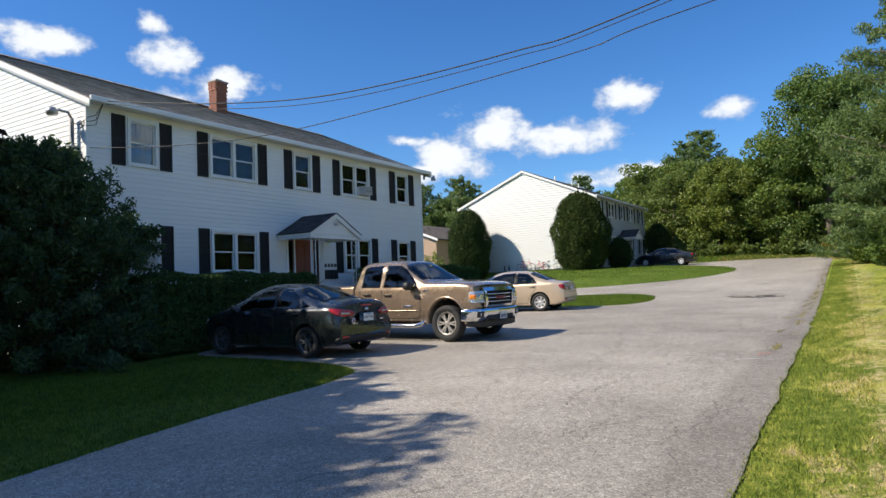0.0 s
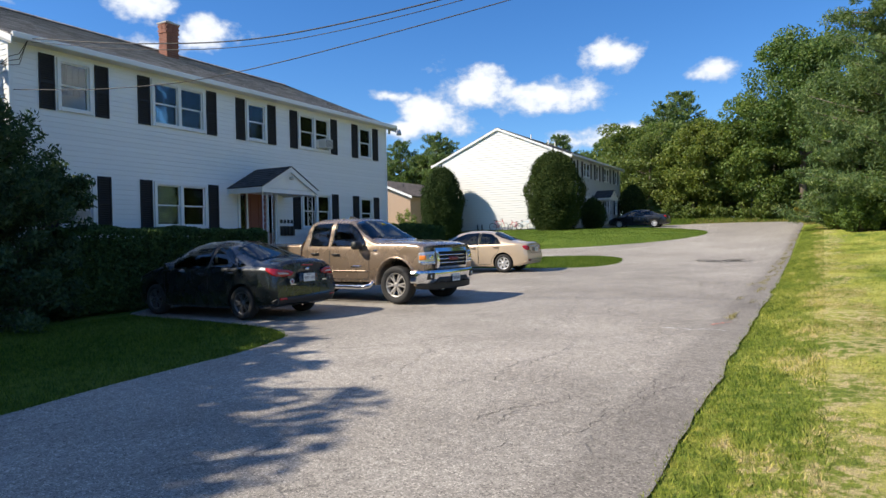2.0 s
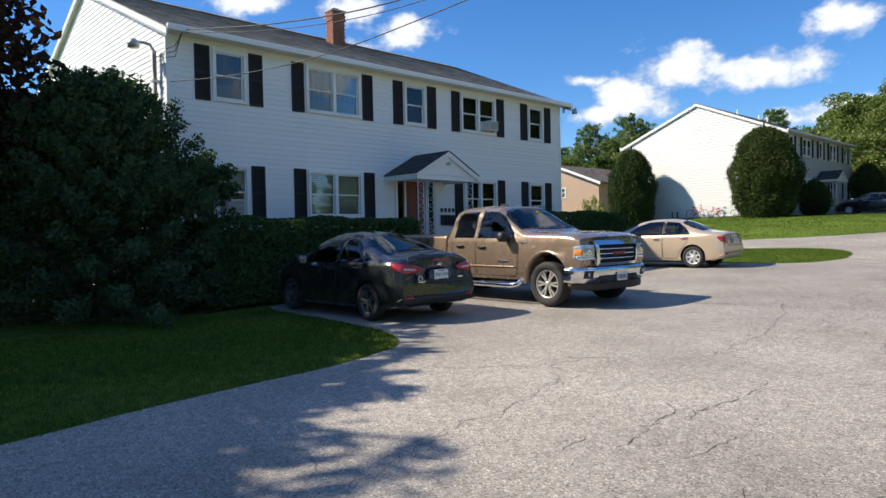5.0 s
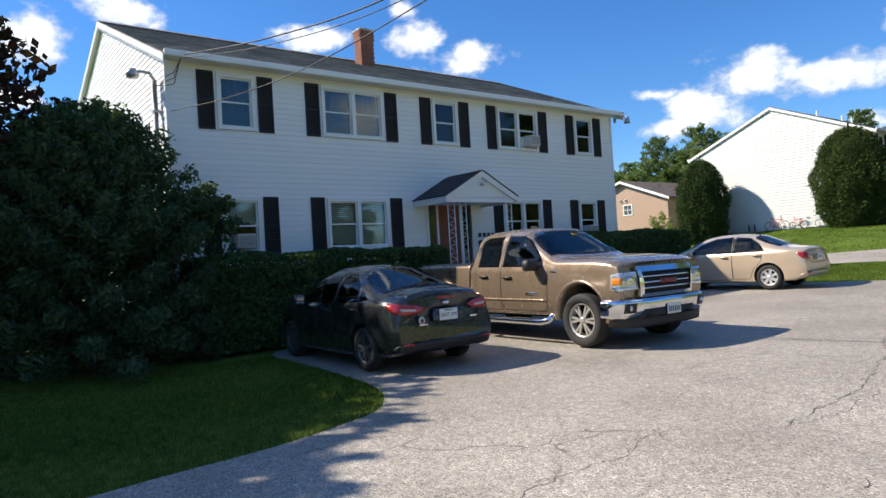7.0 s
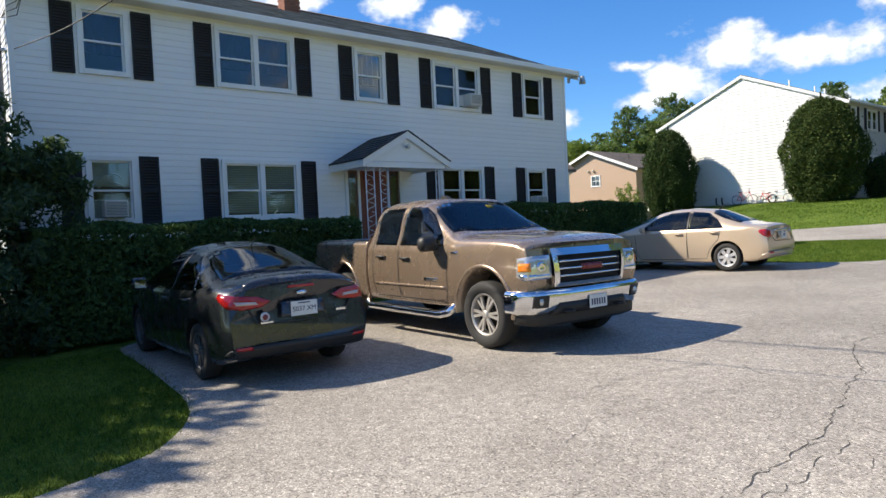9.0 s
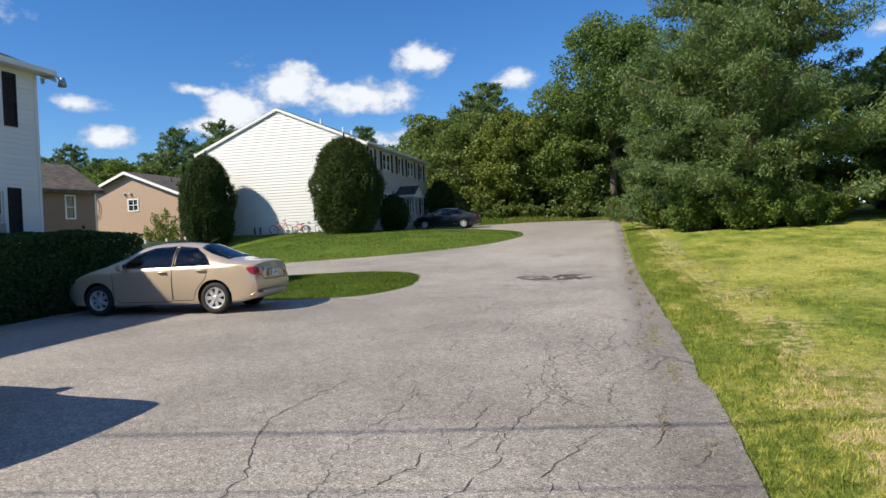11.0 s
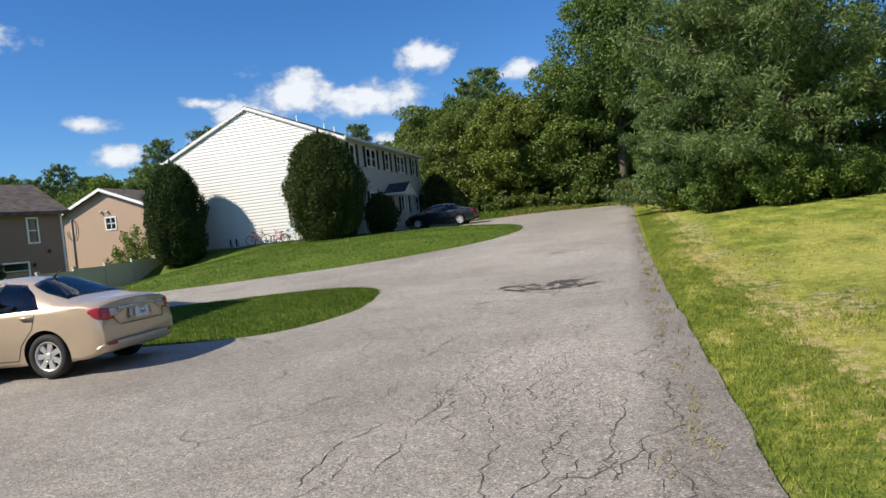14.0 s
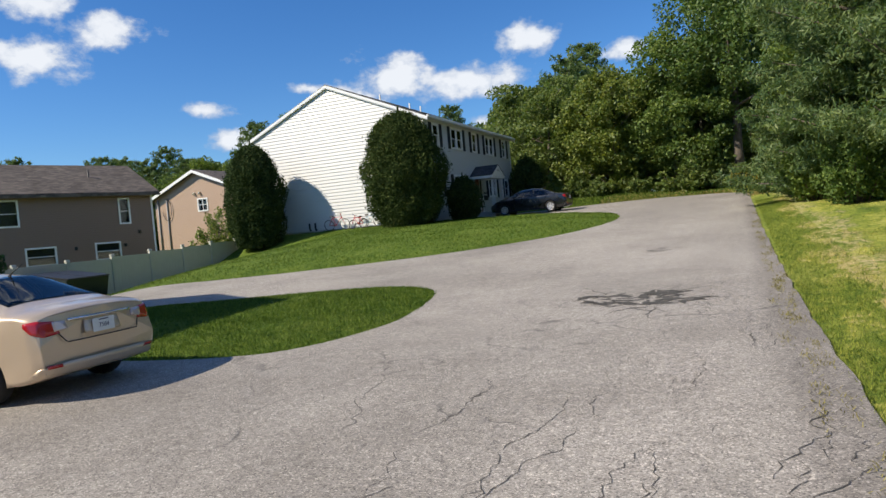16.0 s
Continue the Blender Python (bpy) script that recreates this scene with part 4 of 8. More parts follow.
    for a, b, n, k in UPPER:
        window(house, a, b, *UZ, n, k)
        shutter(house, a - 0.085 - 0.43, UZ[0] - 0.1, UZ[1] + 0.1), shutter(house, b + 0.085 + 0.06, UZ[0] - 0.1, UZ[1] + 0.1)
    for a, b, n, k in LOWER:
        window(house, a, b, *LZ, n, k)
        if a < 8 or a > 11:
            shutter(house, a - 0.085 - 0.43, LZ[0] - 0.1, LZ[1] + 0.1)
        else:
            shutter(house, a - 0.085 - 0.45, LZ[0] - 0.1, LZ[1] + 0.1)
        shutter(house, b + 0.085 + 0.06, LZ[0] - 0.1, LZ[1] + 0.1)
    front_door(house)
    portico(house)
    if not near:
        bm = bmesh.new()
        z, lap = base, 0.19
        while z < RIDGE - 0.12:
            f = 1.0 if z + lap < EAVE - 0.05 else max(0.02, (RIDGE - z - lap) / (RIDGE - EAVE))
            a, b = mid + (BACK - mid) * f, mid - mid * f - (0.07 if f == 1.0 else 0)
            prism(bm, [(FRONT0, z), (FRONT0 - 0.027, z), (FRONT0 - 0.027, z + 0.018), (FRONT0 - 0.003, z + lap), (FRONT0, z + lap)], "x", a, b)
            z += lap
        cl = part("siding", bm, M["siding_far"], house)
        cl["kind"] = "stuff"
    if near:
        chimney(house)
    else:
        for y in (3.4, 7.5, 9.2):
            bm = bmesh.new()
            tube(bm, [(-4.6, y, 7.0), (-4.6, y, 8.62)], 0.05, 10)
            part("vent_pipe", bm, M["plastic_white"], house)
    return house, front, gable, holes
# ---- plants ----
def leaves(centres, size, seed, long=1.0, droop=0.0, up=None):
    """Diamond leaves (n, 4, 3) at the centres, turned at random, slightly folded."""
    g = np.random.default_rng(seed)
    n = len(centres)
    d = g.normal(size=(n, 3))
    if up is not None:
        d = d * (1 - up[:, None]) + np.array([0, 0, 1.0]) * up[:, None]
    d[:, 2] -= droop
    d /= np.linalg.norm(d, axis=1, keepdims=True) + 1e-9
    s = np.cross(d, g.normal(size=(n, 3)))
    s /= np.linalg.norm(s, axis=1, keepdims=True) + 1e-9
    k = size * g.uniform(0.6, 1.3, size=(n, 1))
    c = np.asarray(centres)
    return np.stack([c - d * k * 0.5 * long, c + s * k * 0.34, c + d * k * 0.5 * long, c - s * k * 0.34], 1)


def ball_points(n, g, hollow=0.55):
    v = g.normal(size=(n, 3))
    v /= np.linalg.norm(v, axis=1, keepdims=True)
    return v * (hollow + (1 - hollow) * g.uniform(size=(n, 1)) ** 0.5)


def tree_skeleton(h, lean, r0, limbs, seed, spread_r, first=0.3):
    """Trunk and limbs of a broad-leaved tree; gives the bmesh and the limb ends."""
    g = random.Random(seed)
    bm = bmesh.new()
    trunk = [Vector((lean * (i / 6) ** 1.5 + g.uniform(-0.08, 0.08) * h * 0.05, g.uniform(-0.05, 0.05) * h * 0.06, h * 0.86 * i / 6 - (0.15 if i == 0 else 0))) for i in range(7)]
    tube(bm, trunk, [r0 * (1.25 if i == 0 else 1 - 0.8 * i / 6) for i in range(7)], 9)
    tips = []
    for k in range(limbs):
        f = first + (0.95 - first) * k / max(1, limbs - 1)
        i = min(5, int(f * 6))
        base = trunk[i].lerp(trunk[i + 1], f * 6 - i)
        a = k * 2.4 + g.uniform(-0.5, 0.5)
        reach = spread_r * (0.95 - 0.55 * f) * g.uniform(0.8, 1.15)
        end = base + Vector((math.cos(a) * reach, math.sin(a) * reach, reach * g.uniform(0.35, 0.9)))
        midp = base.lerp(end, 0.5) + Vector((0, 0, -0.06 * reach))
        tube(bm, [base, midp, end], [r0 * 0.42 * (1 - 0.6 * f), r0 * 0.26 * (1 - 0.5 * f), r0 * 0.06], 6)
        tips.append(end)
        for _ in range(2):
            e2 = midp + Vector((g.uniform(-1, 1), g.uniform(-1, 1), g.uniform(0.2, 1))) * reach * 0.5
            tube(bm, [midp, e2], [r0 * 0.14, r0 * 0.03], 5)
            tips.append(e2)
    return bm, tips


def broad_tree(name, label, x, y, h, r, seed, n=9000, leaf=0.24, mat="leaf_oak", bottom=0.25, limbs=9, group="", bark="bark", category="tree", rough=1.0):
    g = np.random.default_rng(seed)
    t = thing(name, label, category, Matrix.Translation((x, y, land(x, y))), group)
    bm, tips = tree_skeleton(h, g.uniform(-0.4, 0.4), 0.018 * h + 0.03, limbs, seed, r, bottom + 0.06)
    part("trunk", bm, M[bark], t)
    # uneven crown: clumps round the limb ends and over an egg-shaped hull
    hull = ball_points(int(36 * rough) + 18, g, 0.6)
    mid = h * (bottom + 1) / 2
    clump = np.concatenate([np.array([tuple(p) for p in tips]), hull * np.array([r * 0.86, r * 0.86, h * (1 - bottom) / 2 * 0.88]) + np.array([0, 0, mid])])
    clump += g.normal(size=clump.shape) * r * 0.08
    per = n // len(clump)
    pts = []
    for c in clump:
        rad = r * g.uniform(0.17, 0.36)
        pts.append(c + ball_points(per, g, 0.35) * np.array([rad, rad, rad * 0.72]))
    pts = np.concatenate(pts)
    part("crown", quads_mesh("crown", leaves(pts, leaf, seed, 1.15, 0.25), M[mat]), None, t)
    return t


def pine_tree(name, label, x, y, h, r, seed, n=9000, needle=0.34, mat="leaf_pine", bare=0.08, group="", whorls=13, taper=0.75):
    """A white pine: whorls of long limbs with flat plumes of needles."""
    g = np.random.default_rng(seed)
    t = thing(name, label, "pine tree", Matrix.Translation((x, y, land(x, y))), group)
    bm = bmesh.new()
    tube(bm, [(0, 0, -0.2), (0.05, 0, h * 0.4), (0, 0.06, h * 0.75), (0, 0, h * 0.99)], [0.02 * h + 0.04, 0.014 * h + 0.03, 0.008 * h, 0.02], 9)
    pts, ups = [], []
    sprays = []
    for w in range(whorls):
        f = bare + (0.985 - bare) * (w / (whorls - 1)) ** 0.92
        k = int(g.integers(4, 7))
        a0 = g.uniform(0, 6.28)
        for i in range(k):
            a = a0 + 6.283 * i / k + g.uniform(-0.35, 0.35)
            reach = r * (1 - f) ** taper * g.uniform(0.7, 1.15) + 0.25
            lift = reach * g.uniform(-0.08, 0.28) + 0.3 * f * reach
            b = np.array([0, 0, f * h])
            e = b + np.array([math.cos(a) * reach, math.sin(a) * reach, lift])
            mid = (b + e) / 2 - np.array([0, 0, 0.05 * reach])
            tube(bm, [tuple(b), tuple(mid), tuple(e)], [0.012 * reach + 0.025, 0.008 * reach + 0.015, 0.01], 5)
            m = max(3, int(reach * 3.2))
            for j in range(m):
                s = 0.22 + 0.8 * (j + g.uniform(0, 1)) / m
                side = g.normal() * reach * 0.17 * (1.2 - abs(s - 0.6))
                c = b * (1 - s) + e * s + np.array([-math.sin(a) * side, math.cos(a) * side, g.normal() * 0.08 - 0.05 * reach * 4 * s * (1 - s)])
                sprays.append((c, (0.22 + 0.1 * reach * (1.1 - 0.4 * s)) * g.uniform(0.6, 1.25)))
    per = max(6, n // len(sprays))
    for c, rad in sprays:
        pts.append(c + ball_points(per, g, 0.2) * np.array([rad, rad, rad * 0.72]))
    pts = np.concatenate(pts)
    part("trunk", bm, M["bark"], t)
    q = leaves(pts, needle, seed, 1.5, -0.35)
    c = q.mean(1, keepdims=True)
    q[:, 1], q[:, 3] = c[:, 0] + (q[:, 1] - c[:, 0]) * 0.5, c[:, 0] + (q[:, 3] - c[:, 0]) * 0.5
    part("crown", quads_mesh("crown", q, M[mat]), None, t)
    return t


def clipped_bush(name, label, x, y, rx, ry, h, seed, n, leaf, mat="leaf_yew", group="", base=0.0):
    """A dense conical evergreen, widest below the middle, with a soft outline."""
    g = np.random.default_rng(seed)
    t = thing(name, label, "bush", Matrix.Translation((x, y, land(x, y) + base)), group)
    u = g.uniform(size=n) ** 0.9
    prof = np.sin(np.clip(u * 0.93 + 0.1, 0, 1) * math.pi) ** 0.45
    a = g.uniform(0, 2 * math.pi, n)
    lump = np.array([noise.noise((math.cos(q) * 2.2 + seed, math.sin(q) * 2.2, v * 5)) + 0.5 * noise.noise((math.cos(q) * 6, math.sin(q) * 6 + seed, v * 14)) for q, v in zip(a, u)])
    d = (0.87 + 0.19 * lump) * (1 - 0.22 * g.uniform(size=n) ** 2) + 0.05 * g.normal(size=n) * (g.uniform(size=n) > 0.75)
    pts = np.stack([np.cos(a) * rx * prof * d, np.sin(a) * ry * prof * d, u * h + 0.1 * g.normal(size=n)], 1)
    pts[:, 2] = np.clip(pts[:, 2], 0.03, None)
    up = np.full(n, 0.35)
    bm = bmesh.new()
    tube(bm, [(0, 0, -0.15), (0, 0, h * 0.5), (0.03, 0, h * 0.85)], [0.12, 0.08, 0.02], 8)
    for k in range(8):
        q = k * 0.785
        tube(bm, [(0, 0, h * (0.05 + 0.04 * k)), (math.cos(q) * rx * 0.6, math.sin(q) * ry * 0.6, h * (0.25 + 0.05 * k))], [0.04, 0.012], 5)
    part("trunk", bm, M["bark"], t)["kind"] = "stuff"
    # twigs inside, so that no daylight shows through the middle
    m = n // 4
    uu = g.uniform(0.03, 0.93, m)
    pp = np.sin(np.clip(uu * 0.93 + 0.1, 0, 1) * math.pi) ** 0.45
    aa = g.uniform(0, 6.283, m)
    core = np.stack([np.cos(aa) * rx * pp * 0.6, np.sin(aa) * ry * pp * 0.6, uu * h], 1)
    q = np.concatenate([leaves(pts, leaf, seed, 1.3, 0.0, up), leaves(core, leaf * 3.6, seed + 1)])
    part("foliage", quads_mesh("foliage", q, M[mat]), None, t)
    return t


def hedge(name, label, x0, x1, y0, y1, top, seed, n, leaf, mat="leaf_hedge"):
    """A clipped hedge with rounded shoulders."""
    g = np.random.default_rng(seed)
    z0 = land((x0 + x1) / 2, (y0 + y1) / 2)
    t = thing(name, label, "hedge", Matrix.Translation(((x0 + x1) / 2, (y0 + y1) / 2, z0)))
    hx, hy, h = (x1 - x0) / 2, (y1 - y0) / 2, top - z0
    # points over front, back, ends and top by their areas
    areas = np.array([2 * hy * h, 2 * hy * h * 0.4, 2 * hx * h, 2 * hx * h, 4 * hx * hy])
    which = g.choice(5, n, p=areas / areas.sum())
    u, v = g.uniform(-1, 1, n), g.uniform(0, 1, n)
    pts = np.zeros((n, 3))
    for i, (fx, fy, fz) in enumerate(((1, 0, 0), (-1, 0, 0), (0, 1, 0), (0, -1, 0), (0, 0, 1))):
        s = which == i
        pts[s, 0] = fx * hx if fx else u[s] * hx
        pts[s, 1] = fy * hy if fy else (u[s] if fx else (v[s] * 2 - 1)) * hy
        pts[s, 2] = h if fz else v[s] * h
    lump = np.array([noise.noise((p[0] * 0.9 + seed, p[1] * 0.9, p[2] * 1.1)) + 0.6 * noise.noise((p[0] * 3, p[1] * 3, p[2] * 3 + seed)) for p in pts])
    k = 1 + 0.06 * lump[:, None] * np.array([1, 0.25, 1]) - 0.1 * g.uniform(size=(n, 1)) ** 2 * np.array([1, 0.2, 0.7])
    pts = pts * k
    corner = np.clip(pts[:, 2] / h - 0.86, 0, 1) * np.clip(np.abs(pts[:, 0]) / hx - 0.7, 0, 1)
    pts[:, 2] -= corner * 1.5
    pts[:, 2] = np.clip(pts[:, 2], 0.03, None)
    m = n // 7
    core = np.stack([g.uniform(-0.7, 0.7, m) * hx, g.uniform(-0.96, 0.96, m) * hy, g.uniform(0.03, 0.86, m) * h], 1)
    q = np.concatenate([leaves(pts, leaf, seed, 1.2), leaves(core, leaf * 3.2, seed + 1)])
    part("foliage", quads_mesh("foliage", q, M[mat]), None, t)
    bm = bmesh.new()
    for i in range(int(2 * hy / 0.6)):
        yy = -hy + 0.3 + i * 0.6
        tube(bm, [(0, yy, -0.1), (0.05, yy + 0.1, h * 0.5), (-0.05, yy, h * 0.8)], [0.03, 0.02, 0.008], 5)
    part("branching_stem", bm, M["bark"], t)
    return t


def wild_shrub(name, label, x, y, r, h, seed, n, leaf, mat="leaf_shrub", group="", droop=0.2):
    """A loose shrub of many stems."""
    g = np.random.default_rng(seed)
    t = thing(name, label, "shrub", Matrix.Translation((x, y, land(x, y))), group)
    bm = bmesh.new()
    pts = []
    stems = 22
    for i in range(stems):
        a, f = i * 2.4, math.sqrt((i + 0.5) / stems)
        e = np.array([math.cos(a) * r * f * g.uniform(0.75, 1.15), math.sin(a) * r * f * g.uniform(0.75, 1.15), h * (1 - 0.55 * f * f) * g.uniform(0.5, 1.12)])
        b = e * np.array([0.25, 0.25, 0])
        mid = (b + e) / 2 + np.array([0, 0, 0.1 * h])
        tube(bm, [tuple(b - np.array([0, 0, 0.1])), tuple(mid), tuple(e)], [0.03, 0.02, 0.006], 5)
        for s, rad in ((1.0, 0.17), (0.72, 0.24), (0.4, 0.27)):
            c = b * (1 - s) + e * s
            pts.append(c + ball_points(n // (stems * 3), g, 0.2) * np.array([r * rad, r * rad, h * rad * 0.7]))
    pts = np.concatenate(pts)
    pts[:, 2] = np.clip(pts[:, 2], 0.04, None)
    part("branching_stem", bm, M["bark"], t)
    part("foliage", quads_mesh("foliage", leaves(pts, leaf, seed, 1.2, droop), M[mat]), None, t)
    return t


def feathery_cedar(x, y, seed):
    """The big dark arborvitae by the corner of the house, ragged at the top and with a drooping side branch."""
    g = np.random.default_rng(seed)
    t = thing("arborvitae", "large dark ragged arborvitae beside the house corner", "tree", Matrix.Translation((x, y, land(x, y))))
    bm = bmesh.new()
    pts = []
    for i in range(190):
        f = (i + 0.5) / 190
        a = i * 2.39996
        reach = 2.45 * (1 - f) ** 0.5 * g.uniform(0.78, 1.12) + 0.15
        z = 0.25 + f * 4.1
        lift = min(1.0, 0.15 + f * 3.0)
        e = np.array([math.cos(a) * reach, math.sin(a) * reach * 0.95, z - 0.25 + lift * (0.6 + 0.25 * reach * g.uniform(0.4, 1.2))])
        b = np.array([0.1 * math.cos(a), 0.1 * math.sin(a), z - 0.1])
        if i % 2 == 0:
            tube(bm, [tuple(b), tuple((b + e) / 2 + np.array([0, 0, -0.1])), tuple(e)], [0.03, 0.02, 0.006], 5)
        for s in (0.35, 0.55, 0.75, 0.92, 1.04):
            c = b * (1 - s) + e * s
            k = 96 if f < 0.5 else 62
            rad = 0.37 * (1.15 - 0.55 * s)
            pts.append(c + ball_points(k, g, 0.1) * np.array([rad, rad, rad * 0.95]))
    # branch that reaches past the wall's corner
    for (ex, ey, ez) in ((0.55, 2.3, 3.0), (0.9, 2.35, 2.55), (0.2, 2.15, 3.3), (1.2, 2.1, 2.9)):
        e, b = np.array([ex - x + 0.9, ey, ez]), np.array([0.1, 0.2, 1.9])
        tube(bm, [tuple(b), tuple((b + e) / 2 + np.array([0, 0, 0.15])), tuple(e)], [0.05, 0.03, 0.008], 6)
        for s in np.linspace(0.45, 1.02, 12):
            c = b * (1 - s) + e * s + np.array([0, 0, 0.12 * math.sin(s * 3.1)])
            pts.append(c + ball_points(90, g, 0.1) * np.array([0.3, 0.26, 0.3]) * (1.25 - 0.6 * s))
    pts = np.concatenate(pts)
    pts[:, 2] = np.clip(pts[:, 2], 0.05, None)
    tube(bm, [(0, 0, -0.2), (0.05, 0, 2.4), (0, 0, 4.4)], [0.17, 0.1, 0.02], 9)
    part("trunk", bm, M["bark"], t)
    part("foliage", quads_mesh("foliage", leaves(pts, 0.068, seed, 1.9, -0.1), M["leaf_cedar"]), None, t)
    return t


cedar = feathery_cedar(1.0, -2.35, 41)
second = copy_thing(cedar, pose(-2.3, -3.4, land(-2.3, -3.4), 0, 0, 75))
tagged(second, "dark ragged arborvitae behind the larger one")
broad_tree("maple_tree", "dark purple-leaved maple on the side lawn", -1.6, -5.1, 8.6, 3.2, 51, 16000, 0.22, "leaf_maple", 0.06, 11)
broad_tree("shade_tree", "leafy shade tree on the side lawn", -0.4, -10.3, 9.8, 4.3, 52, 20000, 0.38, "leaf_oak", 0.25, 11)
broad_tree("shade_tree", "leafy shade tree behind the others", 2.8, -16.0, 11.0, 4.4, 54, 14000, 0.38, "leaf_oak", 0.25, 10)
broad_tree("shade_tree", "leafy shade tree near the road", 2.6, -13.5, 10.0, 3.4, 53, 9000, 0.3, "leaf_oak", 0.42, 10, rough=0.6)
broad_tree("shade_tree", "leafy shade tree on the lawn near the road", 2.0, -10.6, 9.0, 3.0, 55, 11000, 0.3, "leaf_oak", 0.3, 10, rough=0.7)
hedge("hedge", "clipped dark green hedge along the house front", 0.75, 2.3, -0.75, 5.0, 1.78, 61, 48000, 0.064)
hedge("hedge", "clipped dark green hedge at the house corner", 0.75, 2.3, 8.6, 15.1, 1.98, 62, 42000, 0.064)
clipped_bush("evergreen_bush", "tall dense dark evergreen by the gable wall", -10.9, 38.0, 1.95, 1.8, 5.9, 71, 42000, 0.085)
clipped_bush("evergreen_bush", "tall broad dark evergreen at the house corner", -1.5, 38.3, 2.45, 2.2, 5.9, 72, 52000, 0.085)
clipped_bush("evergreen_bush", "low dark evergreen beside the porch", 0.5, 41.4, 1.1, 1.3, 2.3, 73, 5000, 0.1)
clipped_bush("evergreen_bush", "dark evergreen beyond the porch", 0.4, 54.2, 1.4, 1.5, 3.4, 74, 5000, 0.12)
wild_shrub("young_tree", "small light green leafy tree by the fence", -16.2, 40.5, 1.5, 3.6, 75, 3500, 0.16, "leaf_light")
# wooded edge on the far side of the lawn
broad_tree("oak_tree", "tall spreading oak at the end of the drive", 14.4, 56.0, 16.8, 4.9, 81, 44000, 0.21, "leaf_oak", 0.3, 14)
broad_tree("oak_tree", "young oak behind the pine", 18.4, 41.0, 8.8, 3.2, 80, 22000, 0.16, "leaf_oak", 0.1, 10)
broad_tree("oak_tree", "tall oak at the wood's edge", 21.5, 44.5, 12.5, 4.4, 82, 22000, 0.21, "leaf_oak", 0.2, 11)
pine_tree("white_pine", "big white pine with sweeping limbs at the lawn's edge", 20.6, 33.8, 16.8, 6.3, 83, 160000, 0.16, whorls=21, taper=0.55)
pine_tree("white_pine", "white pine leaning over the drive", 17.6, 35.8, 8.6, 4.0, 84, 66000, 0.15, whorls=13)
pine_tree("white_pine", "white pine at the lawn's edge", 27.6, 37.5, 7.6, 4.8, 85, 60000, 0.17, bare=0.14, whorls=13)
pine_tree("white_pine", "white pine behind the leaning one", 18.2, 49.0, 10.0, 4.0, 86, 34000, 0.2)
for i, (sx, sy, sr, sh) in enumerate(((17.6, 32.6, 1.4, 2.3), (18.6, 33.4, 1.5, 3.9), (19.9, 31.6, 1.6, 2.1), (20.8, 32.4, 1.3, 3.1), (22.2, 31.9, 1.5, 1.7), (23.3, 33.0, 1.3, 2.4), (16.9, 35.6, 1.5, 2.6), (16.6, 39.2, 1.4, 2.4))):
    wild_shrub("shrub", "leafy wild shrub under the pines", sx, sy, sr, sh, 100 + i, 13000, 0.1, "leaf_shrub", "shrubs under the pines")
for i, (sx, sy, sr, sh) in enumerate(((15.9, 44.5, 0.9, 1.3), (15.7, 48.5, 1.0, 1.5), (14.6, 52.6, 0.9, 1.2))):
    wild_shrub("shrub", "yellowing shrub at the end of the drive", sx, sy, sr, sh, 120 + i, 1800, 0.13, "leaf_gold" if i else "leaf_light", "shrubs at the end of the drive")
broad_tree("oak_tree", "tall oak at the end of the drive", 10.4, 57.0, 11.6, 3.7, 87, 20000, 0.2, "leaf_oak", 0.08, 10)
broad_tree("oak_tree", "light-leaved tree at the end of the drive", 6.6, 56.8, 9.4, 3.3, 88, 18000, 0.2, "leaf_light", 0.05, 10)
broad_tree("oak_tree", "oak beside the drive behind the pines", 20.5, 46.5, 12.5, 4.6, 89, 24000, 0.2, "leaf_oak", 0.2, 11)
# the wood itself: a few kinds, planted again and again
kinds = [
    broad_tree("wood_tree", "broad-leaved tree in the wood", 4.5, 57.5, 8.2, 3.0, 131, 14000, 0.21, "leaf_light", 0.1, 9, "wood", "bark_pale"),
    broad_tree("wood_tree", "broad-leaved tree in the wood", 8.2, 58.5, 9.0, 3.2, 132, 14000, 0.21, "leaf_oak", 0.06, 9, "wood"),
    broad_tree("wood_tree", "light-leaved tree in the wood", 0.8, 59.0, 9.4, 3.1, 133, 14000, 0.21, "leaf_light", 0.08, 9, "wood"),
    pine_tree("wood_pine", "pine in the wood", 11.5, 60.5, 10.5, 3.6, 134, 16000, 0.27, group="wood", whorls=15, taper=0.42),
    broad_tree("wood_tree", "dark oak in the wood", 12.2, 56.6, 8.0, 3.1, 135, 14000, 0.21, "leaf_oak", 0.04, 9, "wood"),
]
pick = random.Random(5)
plots = []
for x in np.arange(-2.5, 18, 3.1):
    plots.append((x, 63.5 + pick.uniform(-1.5, 1.5), 1.0))
for x in np.arange(-4, 24, 4.2):
    plots.append((x, 69 + pick.uniform(-2, 2), 1.12))
for x in np.arange(-14, 34, 5.0):
    plots.append((x, 78 + pick.uniform(-3, 3), 1.25))
for x in np.arange(-74, -10, 3.4):
    plots.append((x, 82 + pick.uniform(-4, 6), 1.3))
for x in np.arange(-78, -28, 4.0):
    plots.append((x, 70 + pick.uniform(-3, 3), 1.12))
for x in np.arange(-62, -14, 3.4):
    plots.append((x, 69 + pick.uniform(-2, 2), 1.1))
for x in np.arange(-60, -44, 6.0):
    plots.append((x, 56 + pick.uniform(-3, 3), 1.0))
for x in np.arange(20, 60, 5.2):
    plots.append((x, 54 + pick.uniform(-3, 3), 0.9))
